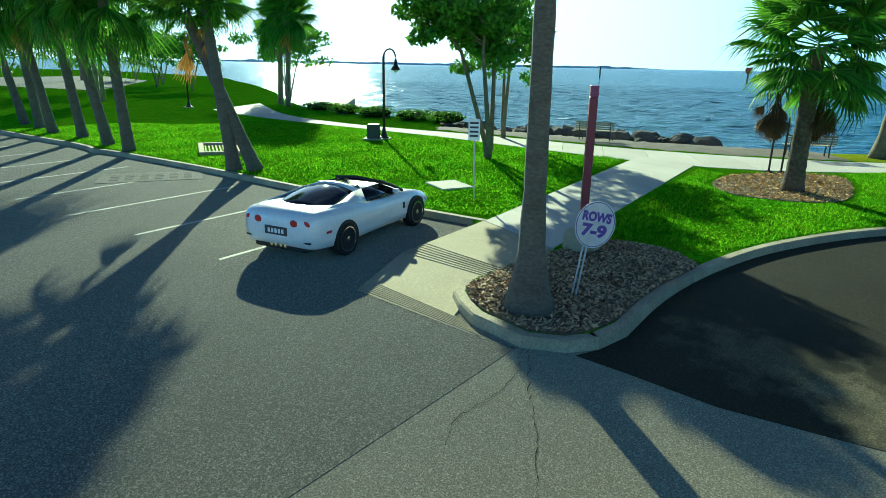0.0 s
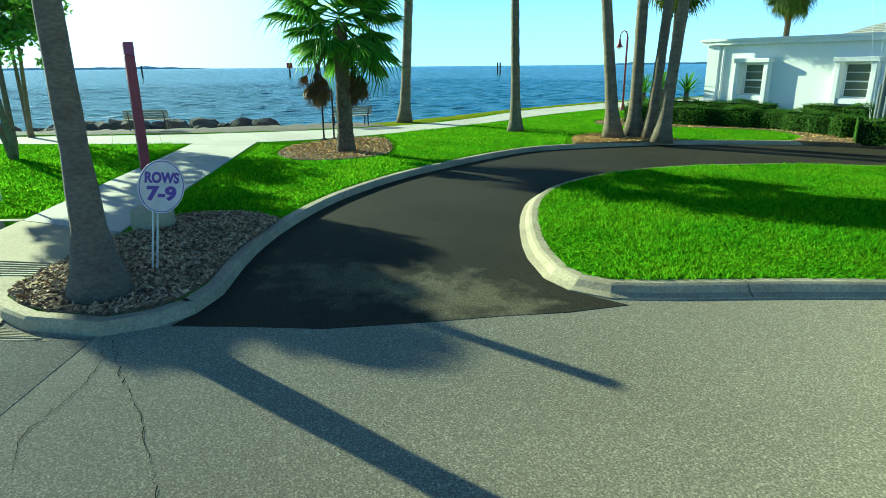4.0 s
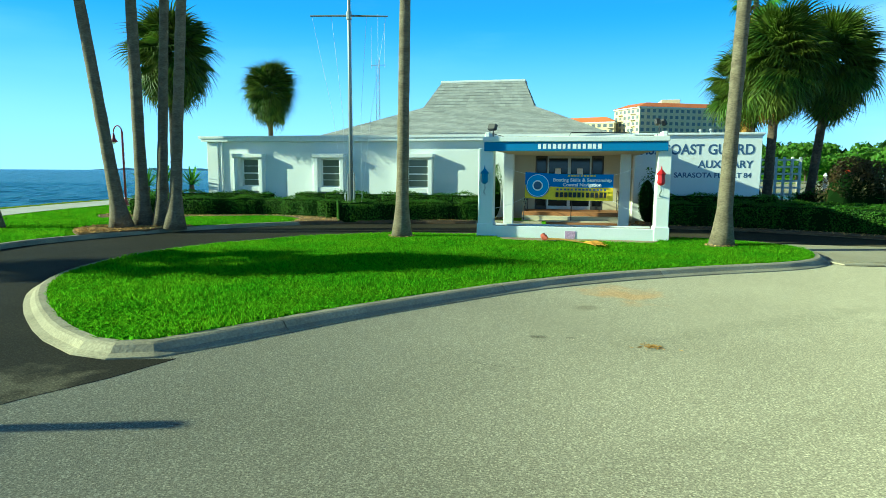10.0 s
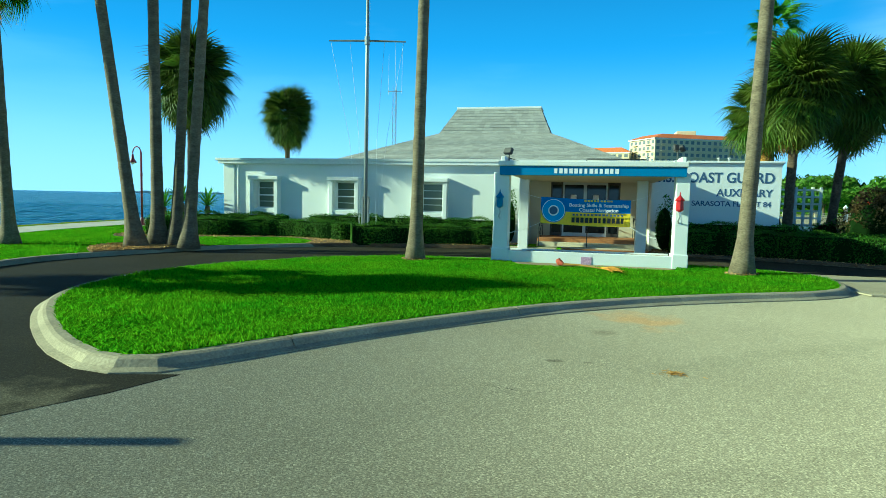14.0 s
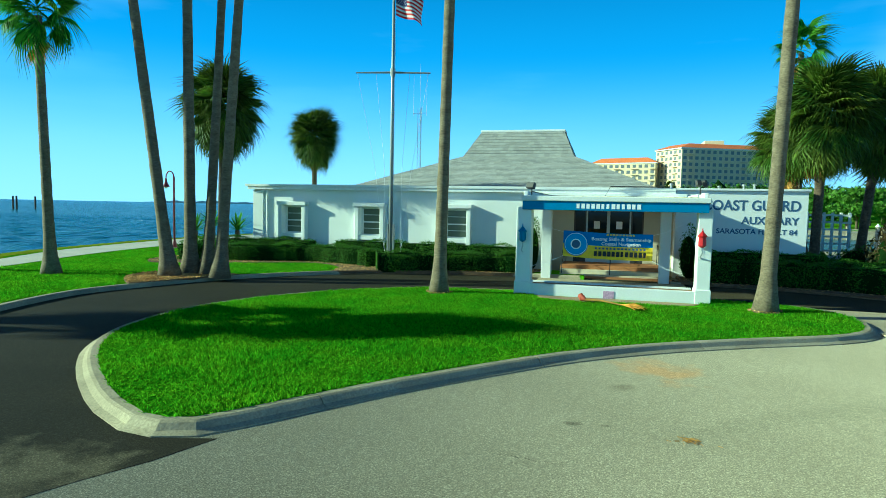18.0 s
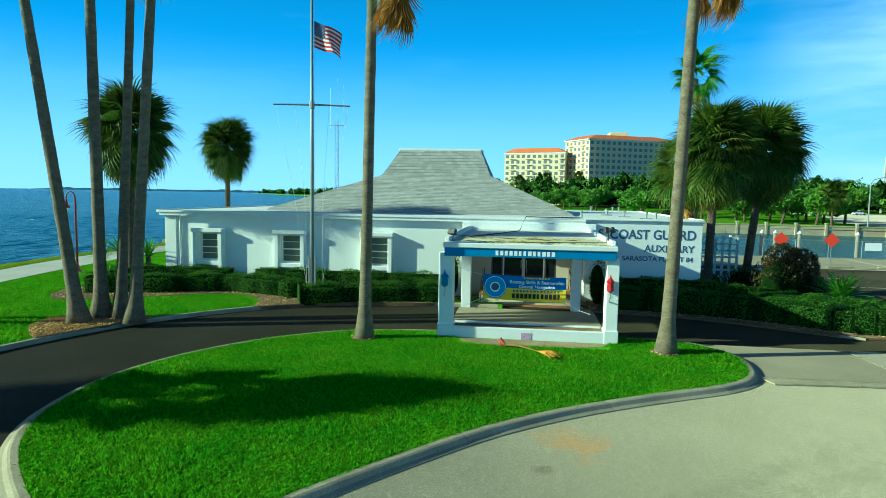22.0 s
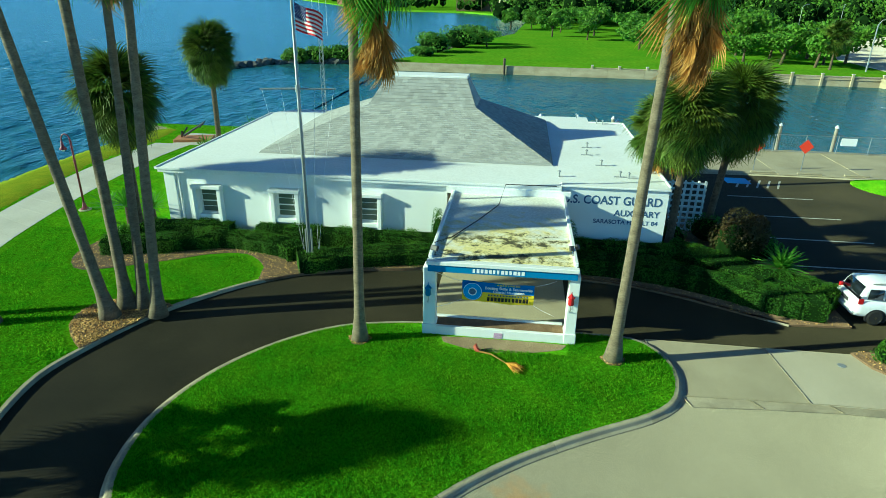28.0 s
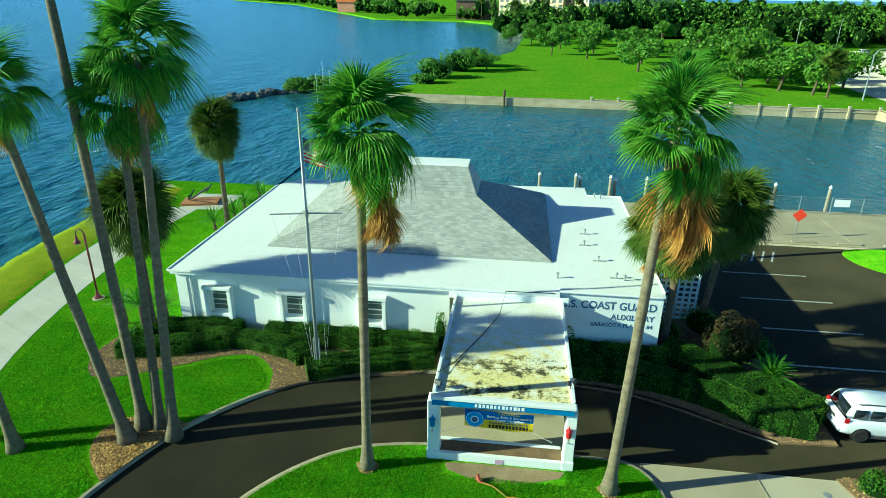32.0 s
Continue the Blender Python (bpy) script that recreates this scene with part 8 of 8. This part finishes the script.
part("roof", a_box(-17, -1, 13, 31, 15, 14), M_ROCK, low)
house = thing("shore_house", "red-roofed house on the far shore", "house", (-172, 615, 0))
part("wall", a_box(-9, 0, 0, 9, 10, 9), material("pink_wall", (0.55, 0.25, 0.16), rough=0.8), house)
part("roof", prism(bmesh.new(), [(-10, -1), (10, -1), (10, 11), (-10, 11)], 9, 11), M_TILE, house)
for i, (x, y, h) in enumerate(((66.5, 106, 9.0), (104, 236, 10), (120, 240, 10), (155, 250, 11))):
    sl = thing("car_park_lamp", "tall grey car park lamp with a bent arm", "lamp", (x, y, 0), 30 * i, group="car park lamps")
    part("pole", a_tube([(0, 0, 0), (0, 0, h - 0.8), (0.5, 0, h), (2.4, 0, h + 0.5)], [0.14, 0.1, 0.08, 0.06], 6), M_POLE, sl)
    part("lamp_head", a_box(2.2, -0.25, h + 0.4, 3.1, 0.25, h + 0.62, bevel=0.05), M_POLE, sl)
for x, y in ((150, 262), (157, 266)):
    ut = thing("utility_pole", "tall pale utility pole above the trees", "pole", (x, y, 0))
    part("pole", a_tube([(0, 0, 0), (0.6, 0, 24)], [0.5, 0.3], 7), M_WALK, ut)
suv(92, 186, 80, "white van parked across the inlet", M_CAR, "parked_van")
suv(118, 214, 5, "white pickup parked across the inlet", M_CAR, "parked_pickup")
suv(126, 200, 8, "dark car parked across the inlet", M_PLASTIC, "parked_car")
suv(41, 153, 20, "dark car parked under the trees", M_PLASTIC, "parked_car")
# far low shores across the bay, with the haze in their colour
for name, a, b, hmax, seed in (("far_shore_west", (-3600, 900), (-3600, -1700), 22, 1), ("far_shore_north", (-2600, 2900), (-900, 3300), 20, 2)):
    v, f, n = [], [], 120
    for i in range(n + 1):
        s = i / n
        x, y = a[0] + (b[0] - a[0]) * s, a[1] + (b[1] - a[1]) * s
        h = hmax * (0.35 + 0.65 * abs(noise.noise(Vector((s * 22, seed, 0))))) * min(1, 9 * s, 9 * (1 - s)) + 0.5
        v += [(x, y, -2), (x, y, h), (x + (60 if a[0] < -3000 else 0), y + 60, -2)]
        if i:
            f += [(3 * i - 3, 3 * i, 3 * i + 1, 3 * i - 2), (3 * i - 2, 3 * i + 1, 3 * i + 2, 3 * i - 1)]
    tagged(new(name, raw_mesh(v, f, M_HAZED_LAND)), "hazy low wooded shore across the bay", "backdrop", kind="structure")


# ---- cracks and scraps on the road ----
M_CRACK = material("crack_dirt", (0.035, 0.032, 0.022), rough=1.0, bump=0.0, spec=0.0)


def crack(line, wide, seed):
    rnd = random.Random(seed)
    pts = []
    for (ax, ay), (bx, by) in zip(line, line[1:]):
        n = max(2, int(math.hypot(bx - ax, by - ay) / 0.07))
        pts += [(ax + (bx - ax) * i / n + rnd.uniform(-0.022, 0.022), ay + (by - ay) * i / n + rnd.uniform(-0.022, 0.022)) for i in range(n)]
    v, f = [], []
    for i, (x, y) in enumerate(pts):
        w = wide * rnd.uniform(0.25, 1.0)
        v += [(x - w, y - w * 0.6, 0.0095), (x + w, y + w * 0.6, 0.0095)]
        if i:
            f.append((2 * i - 2, 2 * i - 1, 2 * i + 1, 2 * i))
    tagged(new("crack", raw_mesh(v, f, M_CRACK)), "dark crack in the worn asphalt", "crack", kind="structure")


crack([(-4.5, -19.02), (-3.9, -19.1), (-3.4, -19.3), (-2.8, -19.8), (-2.2, -19.9)], 0.005, 1)
crack([(-4.48, -18.95), (-3.4, -19.0), (-2.5, -18.98), (-1.4, -19.05), (-0.3, -19.1)], 0.007, 2)
crack([(-4.68, -19.45), (-5.45, -20.45), (-6.35, -21.6), (-7.6, -22.9)], 0.012, 3)
crack([(1.0, -13.2), (1.6, -13.0), (2.4, -13.1)], 0.007, 4)
rnd = random.Random(31)
v, f = [], []
for i in range(60):
    a, r = rnd.uniform(0, 6.28), abs(rnd.gauss(0, 0.09))
    x, y, d, s = 3.79 + 1.3 * r * math.cos(a), -11.86 + r * math.sin(a), rnd.uniform(0, 3.14), rnd.uniform(0.02, 0.05)
    k, z = len(v), 0.006 + 0.02 * rnd.random()
    v += [(x - s * math.cos(d), y - s * math.sin(d), z), (x + s * math.cos(d), y + s * math.sin(d), z), (x + s * math.cos(d), y + s * math.sin(d) + 0.008, z + 0.004), (x - s * math.cos(d), y - s * math.sin(d) + 0.008, z + 0.004)]
    f.append((k, k + 1, k + 2, k + 3))
tagged(new("straw_scrap", raw_mesh(v, f, M_FROND_DEAD)), "small heap of dry straw on the road", "debris", kind="stuff")
